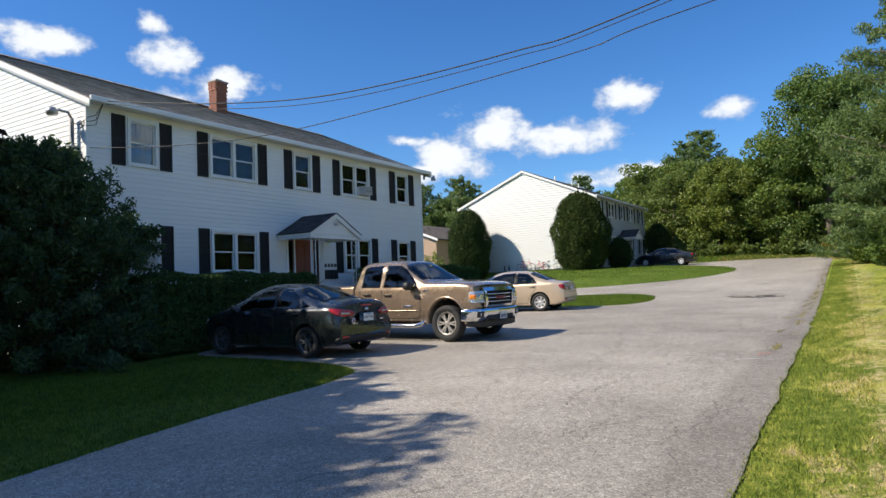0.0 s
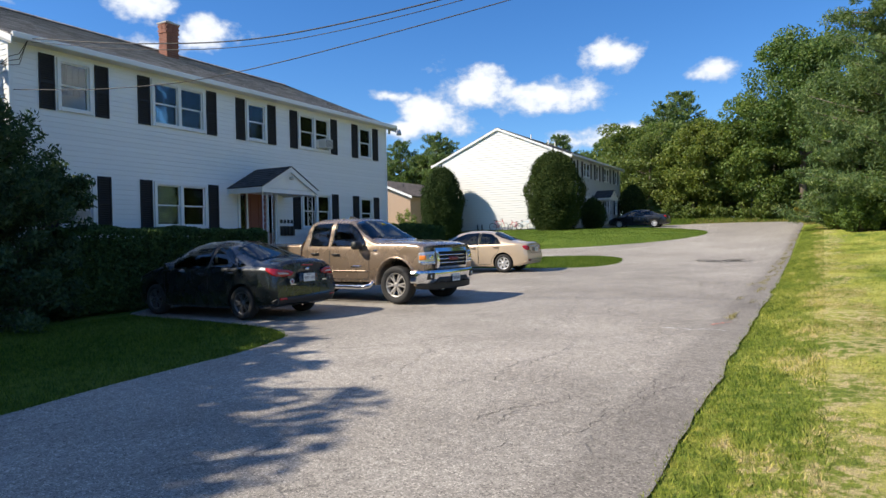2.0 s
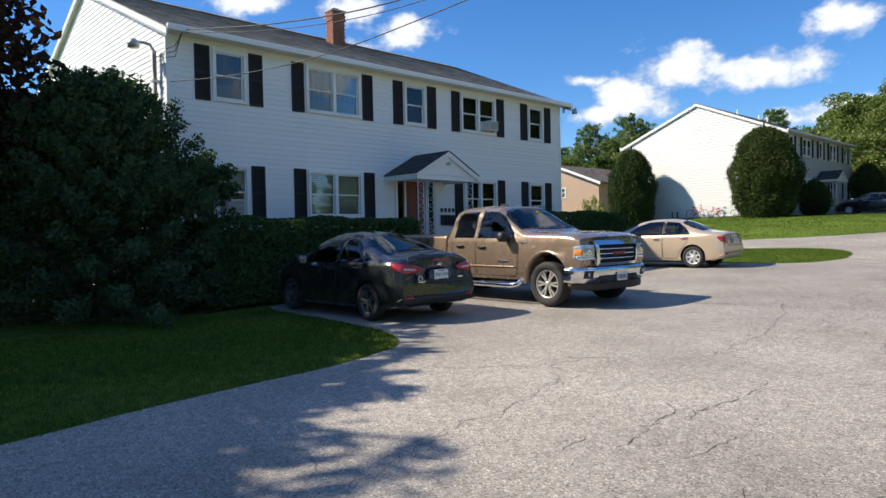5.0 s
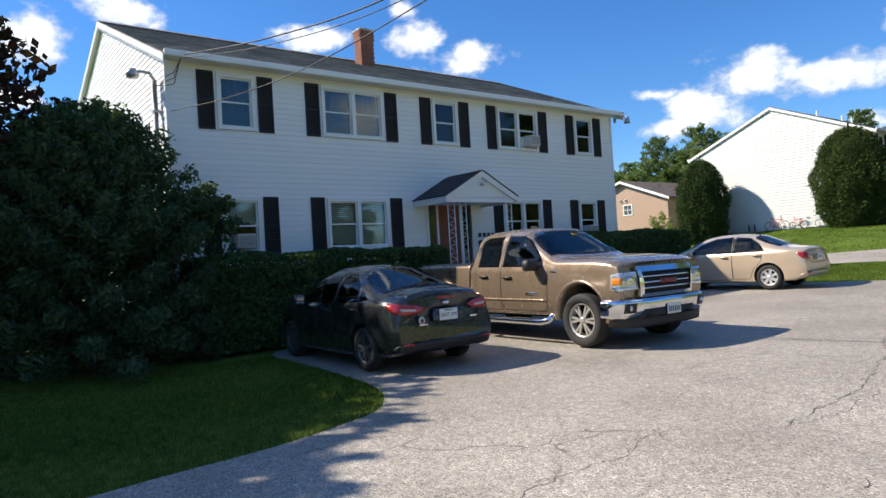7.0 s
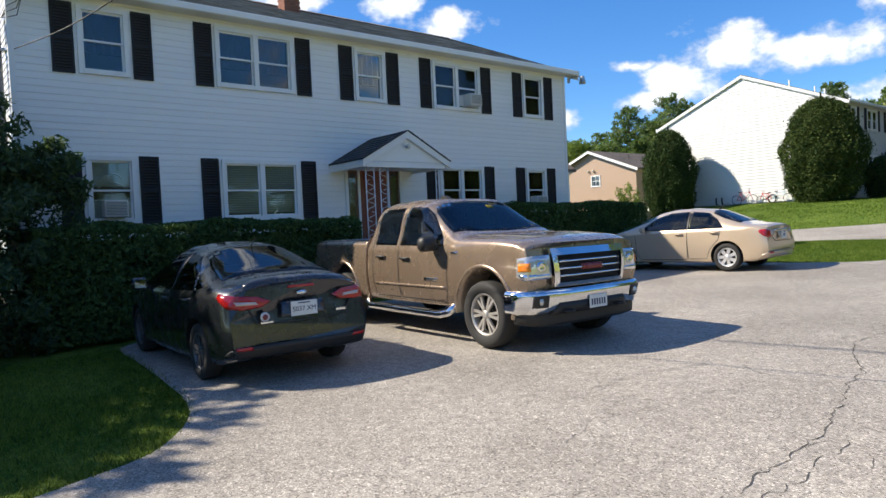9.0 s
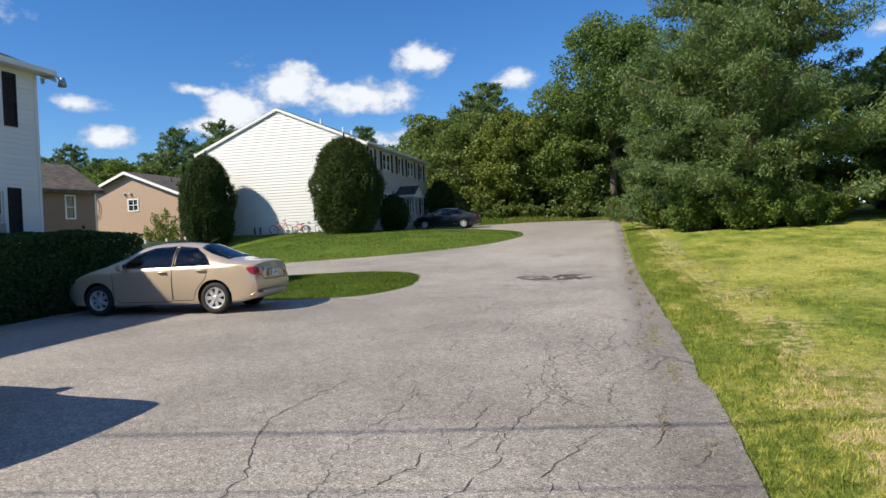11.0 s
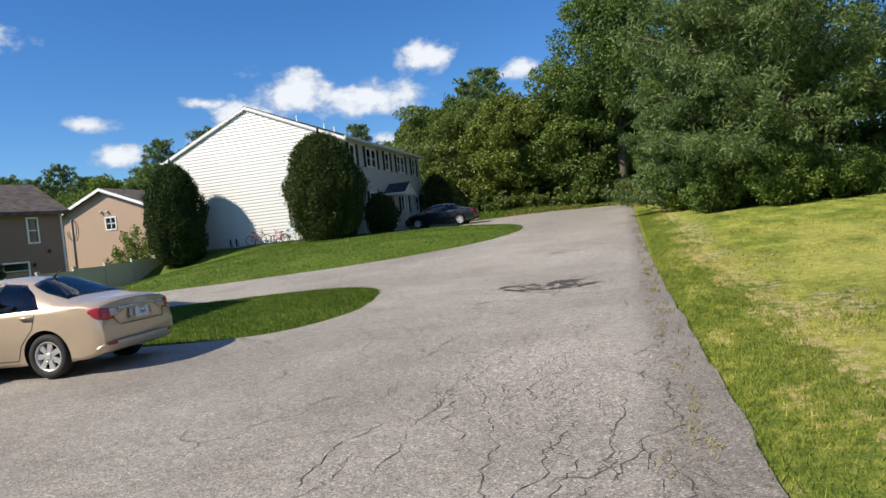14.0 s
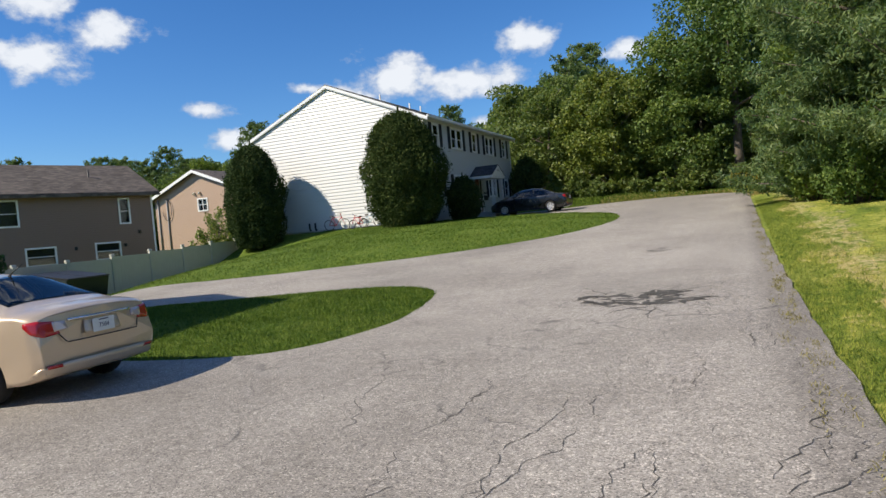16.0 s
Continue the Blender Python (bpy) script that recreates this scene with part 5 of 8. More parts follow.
for x in np.arange(30, 64, 5.6):
    plots.append((x, 42 + pick.uniform(-3, 3), 0.85))
for y in np.arange(-30, 36, 7.5):
    plots.append((44 + pick.uniform(-4, 4), y, 1.2))
for x in np.arange(-40, 44, 9):
    plots.append((x, -48 + pick.uniform(-5, 5), 1.2))
for i, (x, y, s) in enumerate(plots):
    k = kinds[pick.choice((0, 1, 2, 3, 4, 1, 2, 3) if x > -20 else (1, 3, 4, 4, 3))]
    s *= pick.uniform(0.85, 1.15)
    c = copy_thing(k, pose(x, y, land(x, y) - 0.1, 0, 0, pick.uniform(0, 360)))
    c.scale = (s, s, s * pick.uniform(0.92, 1.1))
under = wild_shrub("undergrowth", "leafy undergrowth along the wood's edge", 2.0, 55.4, 1.6, 1.7, 141, 2600, 0.2, "leaf_light", "undergrowth")
for x, y in [(5.0, 55.3), (8.0, 55.6), (11.2, 54.8), (13.4, 55.8), (-0.4, 57.4), (16.6, 52.0), (18.5, 50.5), (6.5, 57.0), (9.8, 57.2), (3.4, 56.6), (26.5, 42), (29, 41.2), (31.5, 40.4), (34.2, 41), (37, 39.6), (40, 38.5), (43, 36.5), (45.5, 34), (24.5, 41.5)]:
    c = copy_thing(under, pose(x, y, land(x, y), 0, 0, pick.uniform(0, 360)))
    s = pick.uniform(0.75, 1.25)
    c.scale = (s, s, s)
# ---- the two apartment houses ----
house_a, front_a, gable_a, holes_a = apartment_house(Matrix.Identity(4), True)
house_b, *_ = apartment_house(Matrix.Translation((-1.0, 40.75, 1.55)), False)
# ---- vehicles ----
def smooth_curve(xs, zs):
    """An eased curve through control points."""
    xs, zs = np.array(xs, float), np.array(zs, float)

    def f(x):
        return sum(np.interp(np.asarray(x, float) + o, xs, zs) for o in (-0.06, -0.03, 0, 0.03, 0.06)) / 5
    return f


class Shell:
    """A car body as sections along its length: top line, shoulder, sill and half width, x from the rear bumper forwards."""

    def __init__(self, length, top, belt, sill, half, rear, nose, inset=0.05, tumble=0.2, sharp=3.0, low=2.3, corner=0.16):
        self.L = length
        self.top, self.belt, self.sill, self.half = (smooth_curve(*zip(*c)) for c in (top, belt, sill, half))
        self.rear, self.nose = smooth_curve(*zip(*rear)), smooth_curve(*zip(*nose))
        self.inset, self.tumble, self.sharp = inset, tumble, sharp
        self.kept, self.low, self.corner = {}, low, corner

    def ring(self, x, n_side=16, n_top=26):
        """Half section from the sill to the middle of the roof, as (y, z)."""
        key = round(x, 4)
        if key in self.kept:
            return self.kept[key]
        zt, zs, zb, w = (float(f(x)) for f in (self.top, self.belt, self.sill, self.half))
        zs = min(zs, zt - 0.02)
        g = min(1.0, max(0.0, (zt - zs - 0.12) / 0.3))
        res = [(0.0, zb), (0.5 * w, zb), (0.86 * w, zb)]
        for i in range(n_side):
            v = (i / (n_side - 1))
            z = zb + 0.01 + (zs - zb - 0.01) * v
            bow = 1 - 0.055 * (1 - min(1, v / 0.55)) ** 2 - 0.02 * max(0, (v - 0.55) / 0.45) ** 2
            res.append((w * bow, z))
        ws = w * (0.98 - self.inset * g)
        n = self.low + (self.sharp - self.low) * g
        for i in range(1, n_top):
            a = i / (n_top - 1) * math.pi / 2
            y, u = math.cos(a) ** (2 / n), math.sin(a) ** (2 / n)
            res.append((ws * y * (1 - self.tumble * g * u), zs + u * (zt - zs)))
        self.kept[key] = np.array(res)
        return self.kept[key]

    def bend(self, x, y, z):
        """Rounds the ends: bulge across, slope up the face."""
        w = max(0.3, float(self.half(min(max(x, 0.5), self.L - 0.5))))
        if x < 0.6:
            k = (1 - max(x, 0) / 0.6) ** 2
            x += k * (float(self.rear(z)) + 0.1 * (min(1.2, abs(y) / w)) ** 2.5)
        if x > self.L - 0.8:
            k = ((x - self.L + 0.8) / 0.8) ** 2
            x -= k * (float(self.nose(z)) + self.corner * (min(1.2, abs(y) / w)) ** 2.5)
        return x, y, z

    def width_at(self, x, z):
        r = self.ring(x)[3:]
        return float(np.interp(z, r[:, 1], r[:, 0]))

    def height_at(self, x, y):
        r = self.ring(x)[::-1]
        k = np.argmax(r[:, 0] > y + 1e-6) if (r[:, 0] > y).any() else len(r) - 1
        return float(np.interp(y, r[:k + 1, 0], r[:k + 1, 1]))

    def side(self, x, z, s, off):
        x2, y2, z2 = self.bend(x, self.width_at(x, z) + off, z)
        return (x2, s * y2, z2)

    def deck(self, x, y, off):
        x2, y2, z2 = self.bend(x, y, self.height_at(x, abs(y)) + off)
        return (x2, y2, z2)

    def end(self, s, z, off, rear=True):
        """A place on the rear or nose, s metres sideways from the middle and then round the corner."""
        x0 = 0.0 if rear else self.L
        sg = 1 if s >= 0 else -1
        s = abs(s)
        w0 = self.width_at(x0, z)
        if s <= w0:
            x, y, z = self.bend(x0, s, z)
            return (x - off if rear else x + off, sg * y, z)
        step = np.linspace(0, 0.9, 46)
        xs = x0 + (step if rear else -step)
        ys = np.array([self.width_at(q, z) for q in xs])
        arc = np.concatenate([[0], np.cumsum(np.hypot(np.diff(xs), np.diff(ys)))])
        x, y = float(np.interp(s - w0, arc, xs)), float(np.interp(s - w0, arc, ys))
        f = min(1.0, (s - w0) / 0.12)
        x, y, z = self.bend(x, y, z)
        return (x + (-off if rear else off) * (1 - f), sg * (y + off * f), z)


def patch(poly, where, step=0.06, thick=0.006):
    """A panel with the outline poly, laid on a surface by where(u, v, off)."""
    out = []
    for a, b in zip(poly, poly[1:] + poly[:1]):
        n = max(1, int(math.hypot(b[0] - a[0], b[1] - a[1]) / step))
        out += [Vector((a[0] + (b[0] - a[0]) * i / n, a[1] + (b[1] - a[1]) * i / n)) for i in range(n)]
    us, vs = [p.x for p in out], [p.y for p in out]
    inner = []
    for u in np.arange(min(us) + step / 2, max(us), step):
        for v in np.arange(min(vs) + step / 2, max(vs), step):
            inside = False
            for a, b in zip(out, out[1:] + out[:1]):
                if (a.y > v) != (b.y > v) and u < (b.x - a.x) * (v - a.y) / (b.y - a.y) + a.x:
                    inside = not inside
            if inside and min((Vector((u, v)) - p).length for p in out) > step * 0.4:
                inner.append(Vector((float(u), float(v))))
    v, _, f, _, _, _ = delaunay_2d_cdt(out + inner, [], [list(range(len(out)))], 1, 1e-5)
    bm = bmesh.new()
    top = [bm.verts.new(where(p.x, p.y, thick)) for p in v]
    for t in f:
        bm.faces.new([top[i] for i in t]).smooth = True
    rim = [e for e in bm.edges if e.is_boundary]
    ext = bmesh.ops.extrude_edge_only(bm, edges=rim)
    low = {}
    for q in ext["geom"]:
        if isinstance(q, bmesh.types.BMVert):
            low[q] = None
    base = {tuple(round(c, 5) for c in t.co): p for t, p in zip(top, v)}
    for q in low:
        p = base.get(tuple(round(c, 5) for c in q.co))
        if p is not None:
            q.co = where(p.x, p.y, -0.004)
    bmesh.ops.recalc_face_normals(bm, faces=bm.faces[:])
    return bm


def inside_poly(poly, x, z):
    r = False
    for a, b in zip(poly, poly[1:] + poly[:1]):
        if (a[1] > z) != (b[1] > z) and x < (b[0] - a[0]) * (z - a[1]) / (b[1] - a[1]) + a[0]:
            r = not r
    return r


def shrink(poly, k=0.93):
    cx, cz = sum(p[0] for p in poly) / len(poly), sum(p[1] for p in poly) / len(poly)
    return [(cx + (x - cx) * k, cz + (z - cz) * k) for x, z in poly]


def shell_mesh(sh, x0, x1, arches, side_holes, deck_holes, step=0.035, open_top=None):
    """The painted body, with wheel arches and window openings cut out."""
    xs = np.arange(x0, x1 + step * 0.5, step)
    bm = bmesh.new()
    grid = []
    for x in xs:
        r = sh.ring(float(x))
        loop = [(-y, z) for y, z in r] + [(y, z) for y, z in r[::-1][1:]]
        grid.append([bm.verts.new((float(x), y, z)) for y, z in loop[:-1]])
    m = len(grid[0])
    for a, b in zip(grid, grid[1:]):
        for k in range(m):
            bm.faces.new((a[k], a[(k + 1) % m], b[(k + 1) % m], b[k])).smooth = True
    bm.faces.new(grid[0][::-1]), bm.faces.new(grid[-1])
    kill = []
    for f in bm.faces:
        c = f.calc_center_median()
        if len(f.verts) > 4:
            continue
        done = False
        for ax, az, ar in arches:
            if abs(c.y) > 0.45 and all(math.hypot(v.co.x - ax, v.co.z - az) < ar for v in f.verts):
                done = True
        for p in side_holes:
            if abs(c.y) > 0.35 and all(inside_poly(p, v.co.x, v.co.z) for v in f.verts):
                done = True
        for p in deck_holes:
            if c.z > 0.95 and all(inside_poly(p, v.co.x, v.co.y) for v in f.verts):
                done = True
        if open_top and c.z > open_top[0] and abs(c.y) < open_top[1]:
            done = True
        if done:
            kill.append(f)
    bmesh.ops.delete(bm, geom=kill, context="FACES")
    for v in bm.verts:
        for ax, az, ar in arches:
            d = math.hypot(v.co.x - ax, v.co.z - az)
            if abs(v.co.y) > 0.45 and 1e-4 < d < ar:
                v.co.x, v.co.z = ax + (v.co.x - ax) * ar / d, az + (v.co.z - az) * ar / d
    for v in bm.verts:
        v.co = sh.bend(*v.co)
    bmesh.ops.recalc_face_normals(bm, faces=bm.faces[:])
    return bm


def wheel(car, x, y, z, r, wid, rim_r, spokes, split, rim_mat, name="wheel"):
    """Tyre, rim with spokes and hub, brake drum behind; the outer face points to the side y lies on."""
    s = 1 if y > 0 else -1
    bm = bmesh.new()
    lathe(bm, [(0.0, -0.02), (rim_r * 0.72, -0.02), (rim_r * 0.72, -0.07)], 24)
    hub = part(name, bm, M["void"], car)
    h = wid / 2
    bm = bmesh.new()
    prof = [(rim_r, -h * 0.8), (rim_r + 0.02, -h * 0.95), (r - 0.05, -h), (r - 0.012, -h * 0.86), (r, -h * 0.6), (r, h * 0.6), (r - 0.012, h * 0.86), (r - 0.05, h), (rim_r + 0.02, h * 0.95), (rim_r, h * 0.8), (rim_r - 0.012, h * 0.3), (rim_r - 0.012, -h * 0.8), (rim_r, -h * 0.8)]
    lathe(bm, prof, 40)
    bmesh.ops.recalc_face_normals(bm, faces=bm.faces[:])
    tyre = part("tyre", bm, M["rubber"], hub)
    bm = bmesh.new()
    lathe(bm, [(rim_r + 0.006, h * 0.8), (rim_r - 0.012, h * 0.86), (rim_r - 0.028, h * 0.6), (rim_r - 0.03, 0.0)], 40)
    for k in range(spokes):
        for side in ((-1, 1) if split else (0,)):
            a = 2 * math.pi * k / spokes + side * 0.5 * math.pi / spokes * split
            a0 = 2 * math.pi * k / spokes + side * 0.16 * math.pi / spokes
            w0, w1 = (0.015, 0.019) if split else (0.03, 0.042 if spokes < 8 else 0.032)
            pts = []
            for rad, ang, wd, dep in ((0.04, a0, w0, h * 0.72), (rim_r - 0.012, a, w1, h * 0.7)):
                c, t = Vector((math.cos(ang), 0, math.sin(ang))), Vector((-math.sin(ang), 0, math.cos(ang)))
                for q, dd in ((-1, 0), (1, 0), (1, -0.03), (-1, -0.03)):
                    pts.append(bm.verts.new(c * rad + t * q * wd + Vector((0, dep + dd, 0))))
            for f in ((0, 1, 2, 3), (4, 5, 6, 7), (0, 1, 5, 4), (1, 2, 6, 5), (2, 3, 7, 6), (3, 0, 4, 7)):
                bm.faces.new([pts[i] for i in f])
    lathe(bm, [(0.0, h * 0.82), (0.03, h * 0.82), (0.055, h * 0.74), (0.06, h * 0.4)], 20)
    for k in range(5):
        a = 2 * math.pi * k / 5
        lathe(bm, [(0.0, h * 0.79), (0.009, h * 0.79), (0.011, h * 0.6)], 6, "y", (0.075 * math.cos(a), 0, 0.075 * math.sin(a)))
    bmesh.ops.recalc_face_normals(bm, faces=bm.faces[:])
    rim = part("rim", bm, M[rim_mat], hub)
    hub.matrix_local = pose(x, y - s * h, z, 0, 0, 0 if s > 0 else 180)
    return hub


def seats(car, rows, z, w=0.5, top=0.62):
    for x in rows:
        for s in (-1, 1):
            bm = boxes((x - 0.05, x + 0.45, s * 0.38 - w / 2 + 0.02, s * 0.38 + w / 2 - 0.02, z, z + 0.16), bevel=0.03)
            b2 = box(bm, x - 0.13, x, s * 0.38 - w / 2 + 0.03, s * 0.38 + w / 2 - 0.03, z + 0.1, z + top, Matrix.Translation((x, 0, z)) @ Matrix.Rotation(-0.2, 4, "Y") @ Matrix.Translation((-x, 0, -z)))
            box(bm, x - 0.26, x - 0.17, s * 0.38 - 0.12, s * 0.38 + 0.12, z + top + 0.02, z + top + 0.2)
            part("seat", bm, M["seat"], car)


def lettering(text, size, material, parent, m, depth=0.002):
    """Raised letters as a mesh."""
    cu = bpy.data.curves.new("lettering", "FONT")
    cu.body, cu.size, cu.extrude, cu.align_x, cu.align_y = text, size, depth, "CENTER", "CENTER"
    tmp = bpy.data.objects.new("lettering", cu)
    me = bpy.data.meshes.new_from_object(tmp)
    bpy.data.objects.remove(tmp)
    bpy.data.curves.remove(cu)
    me.materials.clear()
    ob = part("lettering", me, material, parent)
    ob.matrix_local = m
    return ob


def number_plate(car, sh, z, text, rear=True, low=0.0, off=0.012):
    x, _, _ = sh.end(0.0, z, off, rear)
    s = -1 if rear else 1
    tilt = 0.0
    pl = part("number_plate", boxes((-0.004, 0.004, -0.155, 0.155, -0.078, 0.078), bevel=0.002), M["plate"], car, "white licence plate with dark lettering")
    pl.matrix_local = pose(x + s * 0.01, 0, z)
    if text:
        lettering(text, 0.074, M["plate_ink"], pl, pose(s * 0.005, 0, -0.008, 90, 0, 90 * s))
    else:
        for i in range(6):
            part("plate_mark", boxes((s * 0.005 - 0.001, s * 0.005 + 0.001, -0.125 + i * 0.044, -0.1 + i * 0.044, -0.045, 0.03)), M["plate_ink"], pl)
    bar = part("plate_legend", boxes((s * 0.004, s * 0.006, -0.07, 0.07, 0.052, 0.064)), M["plate_ink"], pl)


def mirror_(car, x, y, z, s, mat, big=1.0):
    bm = boxes((x - 0.09 * big, x + 0.06 * big, min(s * y, s * (y + 0.2 * big)), max(s * y, s * (y + 0.2 * big)), z - 0.075 * big, z + 0.085 * big), bevel=0.035 * big)
    for f in bm.faces:
        f.smooth = True
    p = part("wing_mirror", bm, mat, car)
    part("mirror_glass", boxes((x - 0.094 * big, x - 0.09 * big, min(s * (y + 0.03), s * (y + 0.17 * big)), max(s * (y + 0.03), s * (y + 0.17 * big)), z - 0.05 * big, z + 0.06 * big)), M["chrome"], p)
    part("mirror_arm", boxes((x - 0.03, x + 0.03, min(s * (y - 0.1), s * (y + 0.03)), max(s * (y - 0.1), s * (y + 0.03)), z - 0.07 * big, z - 0.03 * big)), M["black"], p)


def handle(car, sh, x, z, s, mat, length=0.2):
    y = sh.width_at(x, z)
    bm = bmesh.new()
    tube(bm, [(x - length / 2, s * (y - 0.005), z), (x - length / 2 + 0.03, s * (y + 0.035), z + 0.004), (x + length / 2 - 0.03, s * (y + 0.035), z + 0.004), (x + length / 2, s * (y - 0.005), z)], [0.012, 0.016, 0.016, 0.012], 8)
    part("door_handle", bm, mat, car)


def seam(car, sh, line, s, wid=0.011):
    """A dark shut line along points on the side."""
    bm = bmesh.new()
    prev = None
    pts = []
    for (a, b) in zip(line, line[1:]):
        n = max(2, int(math.hypot(b[0] - a[0], b[1] - a[1]) / 0.06))
        pts += [(a[0] + (b[0] - a[0]) * i / n, a[1] + (b[1] - a[1]) * i / n) for i in range(n)]
    pts.append(line[-1])
    for i, (x, z) in enumerate(pts):
        q = pts[min(i + 1, len(pts) - 1)]
        p = pts[max(i - 1, 0)]
        dx, dz = q[0] - p[0], q[1] - p[1]
        l = math.hypot(dx, dz) or 1
        nx_, nz_ = -dz / l * wid / 2, dx / l * wid / 2
        cur = [bm.verts.new(sh.side(x + nx_, z + nz_, s, 0.0025)), bm.verts.new(sh.side(x - nx_, z - nz_, s, 0.0025))]
        if prev:
            bm.faces.new((prev[0], prev[1], cur[1], cur[0]))
        prev = cur
    part("shut_line", bm, M["black"], car)


def sedan(name, label, m, look_kind, paint, plate, group=""):
    gold, grey, far = look_kind == "gold", look_kind == "grey", look_kind == "far"
    L = 4.54 if not far else 4.82
    car = thing(name, label, "car", m, group)
    k = L / 4.54
    if grey:
        top = [(0, 1.06), (0.1, 1.12), (0.5, 1.14), (0.72, 1.2), (1.5, 1.47), (2.0, 1.515), (2.5, 1.5), (2.85, 1.43), (3.62, 1.04), (3.8, 1.0), (4.3, 0.84), (4.54, 0.66)]
    else:
        top = [(0, 0.99), (0.1, 1.04), (0.55, 1.07), (0.74, 1.12), (1.42, 1.41), (1.95, 1.465), (2.45, 1.455), (2.8, 1.395), (3.58, 1.03), (3.8, 0.99), (4.3, 0.83), (4.54, 0.66)]
    top = [(a * k, b) for a, b in top]
    sh = Shell(L, top, [(0, 0.88), (0.4, 0.95), (1.2, 0.95), (2.6 * k, 0.92), (3.6 * k, 0.88), (4.3 * k, 0.74), (L, 0.6)],
               [(0, 0.3), (0.4, 0.22), (1.5, 0.19), (3.4, 0.19), (4.3, 0.2), (L, 0.24)],
               [(0, 0.79), (0.15, 0.84), (0.5, 0.875), (1.0, 0.89), (2.3, 0.9), (3.6, 0.88), (4.1 * k, 0.84), (4.35 * k, 0.76), (L, 0.6)],
               [(0.2, 0.1), (0.4, 0.02), (0.6, 0.0), (0.72, 0.06), (1.0, 0.1)], [(0.2, 0.08), (0.45, 0.0), (0.6, 0.03), (0.9, 0.16)], 0.045, 0.24, 3.0)
    ra, fa, az, r = 0.98 * k, (0.98 + 2.62) * k, 0.315, 0.315
    arches = [(ra, az + 0.01, 0.365), (fa, az + 0.01, 0.365)]
    w1 = [(1.93 * k, 0.965), (3.2 * k, 0.955), (2.76 * k, 1.27), (2.45 * k, 1.37), (1.96 * k, 1.39)]
    w2 = [(1.12 * k, 0.99), (1.87 * k, 0.968), (1.9 * k, 1.39), (1.55 * k, 1.355), (1.3 * k, 1.2)]
    w3 = [(0.88 * k, 1.03), (1.09 * k, 0.995), (1.24 * k, 1.17)]
    sides = [w1, w2, w3] if grey else [w1, w2]
    if not grey:
        sides[1] = [(1.05 * k, 0.985), (1.87 * k, 0.968), (1.9 * k, 1.385), (1.5 * k, 1.34), (1.24 * k, 1.18)]
    screen = [(2.9 * k, -0.53), (3.0 * k, -0.62), (3.5 * k, -0.68), (3.56 * k, -0.3), (3.58 * k, 0), (3.56 * k, 0.3), (3.5 * k, 0.68), (3.0 * k, 0.62), (2.9 * k, 0.53), (2.84 * k, 0)]
    backl = [(0.75 * k, -0.62), (0.72 * k, 0), (0.75 * k, 0.62), (1.1 * k, 0.6), (1.4 * k, 0.5), (1.47 * k, 0), (1.4 * k, -0.5), (1.1 * k, -0.6)]
    if grey:
        backl = [(0.62, -0.68), (0.58, 0), (0.62, 0.68), (1.1, 0.62), (1.42, 0.54), (1.5, 0), (1.42, -0.54), (1.1, -0.62)]
    body = shell_mesh(sh, 0.0, L, arches, [shrink(p, 0.96) for p in sides], [shrink(screen, 0.96), shrink(backl, 0.96)])
    part("body", body, paint, car)
    # dark lower sills and bumper undersides
    for s in (-1, 1):
        for p in sides:
            part("side_window", patch(p, lambda u, v, o, s=s: sh.side(u, v, s, o)), M["car_glass"], car)
        part("window_pillar", patch([(1.875 * k, 0.965), (1.935 * k, 0.965), (1.965 * k, 1.4), (1.9 * k, 1.4)], lambda u, v, o, s=s: sh.side(u, v, s, o - 0.001)), M["black"], car)
        seam(car, sh, [(1.9 * k, 0.96), (1.9 * k, 0.32), (1.96 * k, 0.26), (3.1 * k, 0.26), (3.22 * k, 0.4), (3.26 * k, 0.92)], s)
        seam(car, sh, [(1.9 * k, 0.96), (1.88 * k, 0.28), (1.45 * k, 0.28), (1.36 * k, 0.5), (1.16 * k, 0.72), (1.1 * k, 0.96)], s)
        handle(car, sh, 2.1 * k, 0.86, s, paint), handle(car, sh, 1.25 * k, 0.88, s, paint)
        mirror_(car, 2.98 * k, 0.87, 1.0, s, paint)
        for ax in (ra, fa):
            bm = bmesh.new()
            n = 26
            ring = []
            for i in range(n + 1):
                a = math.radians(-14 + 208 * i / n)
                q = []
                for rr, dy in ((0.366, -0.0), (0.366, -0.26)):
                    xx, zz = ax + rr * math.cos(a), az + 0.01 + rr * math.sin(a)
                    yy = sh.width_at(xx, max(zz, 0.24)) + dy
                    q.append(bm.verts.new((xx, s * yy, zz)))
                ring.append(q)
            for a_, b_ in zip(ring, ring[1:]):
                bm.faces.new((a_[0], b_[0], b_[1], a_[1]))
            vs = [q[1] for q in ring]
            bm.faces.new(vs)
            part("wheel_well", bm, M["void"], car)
            wheel(car, ax, s * (sh.width_at(ax, 0.72) - 0.012), az, r, 0.2, 0.212, 5 if grey else 7, 0.75 if grey else 0, "alloy_dark" if grey else "hubcap")
        # tail lamps wrapped round the corner
        if grey:
            lamp = [(s * 0.36, 0.885), (s * 0.5, 0.94), (s * 0.8, 0.965), (s * 1.02, 0.985), (s * 1.06, 0.94), (s * 0.86, 0.84), (s * 0.66, 0.81), (s * 0.46, 0.83)]
        else:
            lamp = [(s * 0.56, 0.76), (s * 0.6, 0.9), (s * 0.8, 0.925), (s * 0.98, 0.91), (s * 1.0, 0.87), (s * 0.88, 0.78), (s * 0.74, 0.74)]
        lm = part("tail_lamp", patch(lamp, lambda u, v, o: sh.end(u, v, o), 0.04, 0.014), M["lamp_red"], car, "red tail lamp")
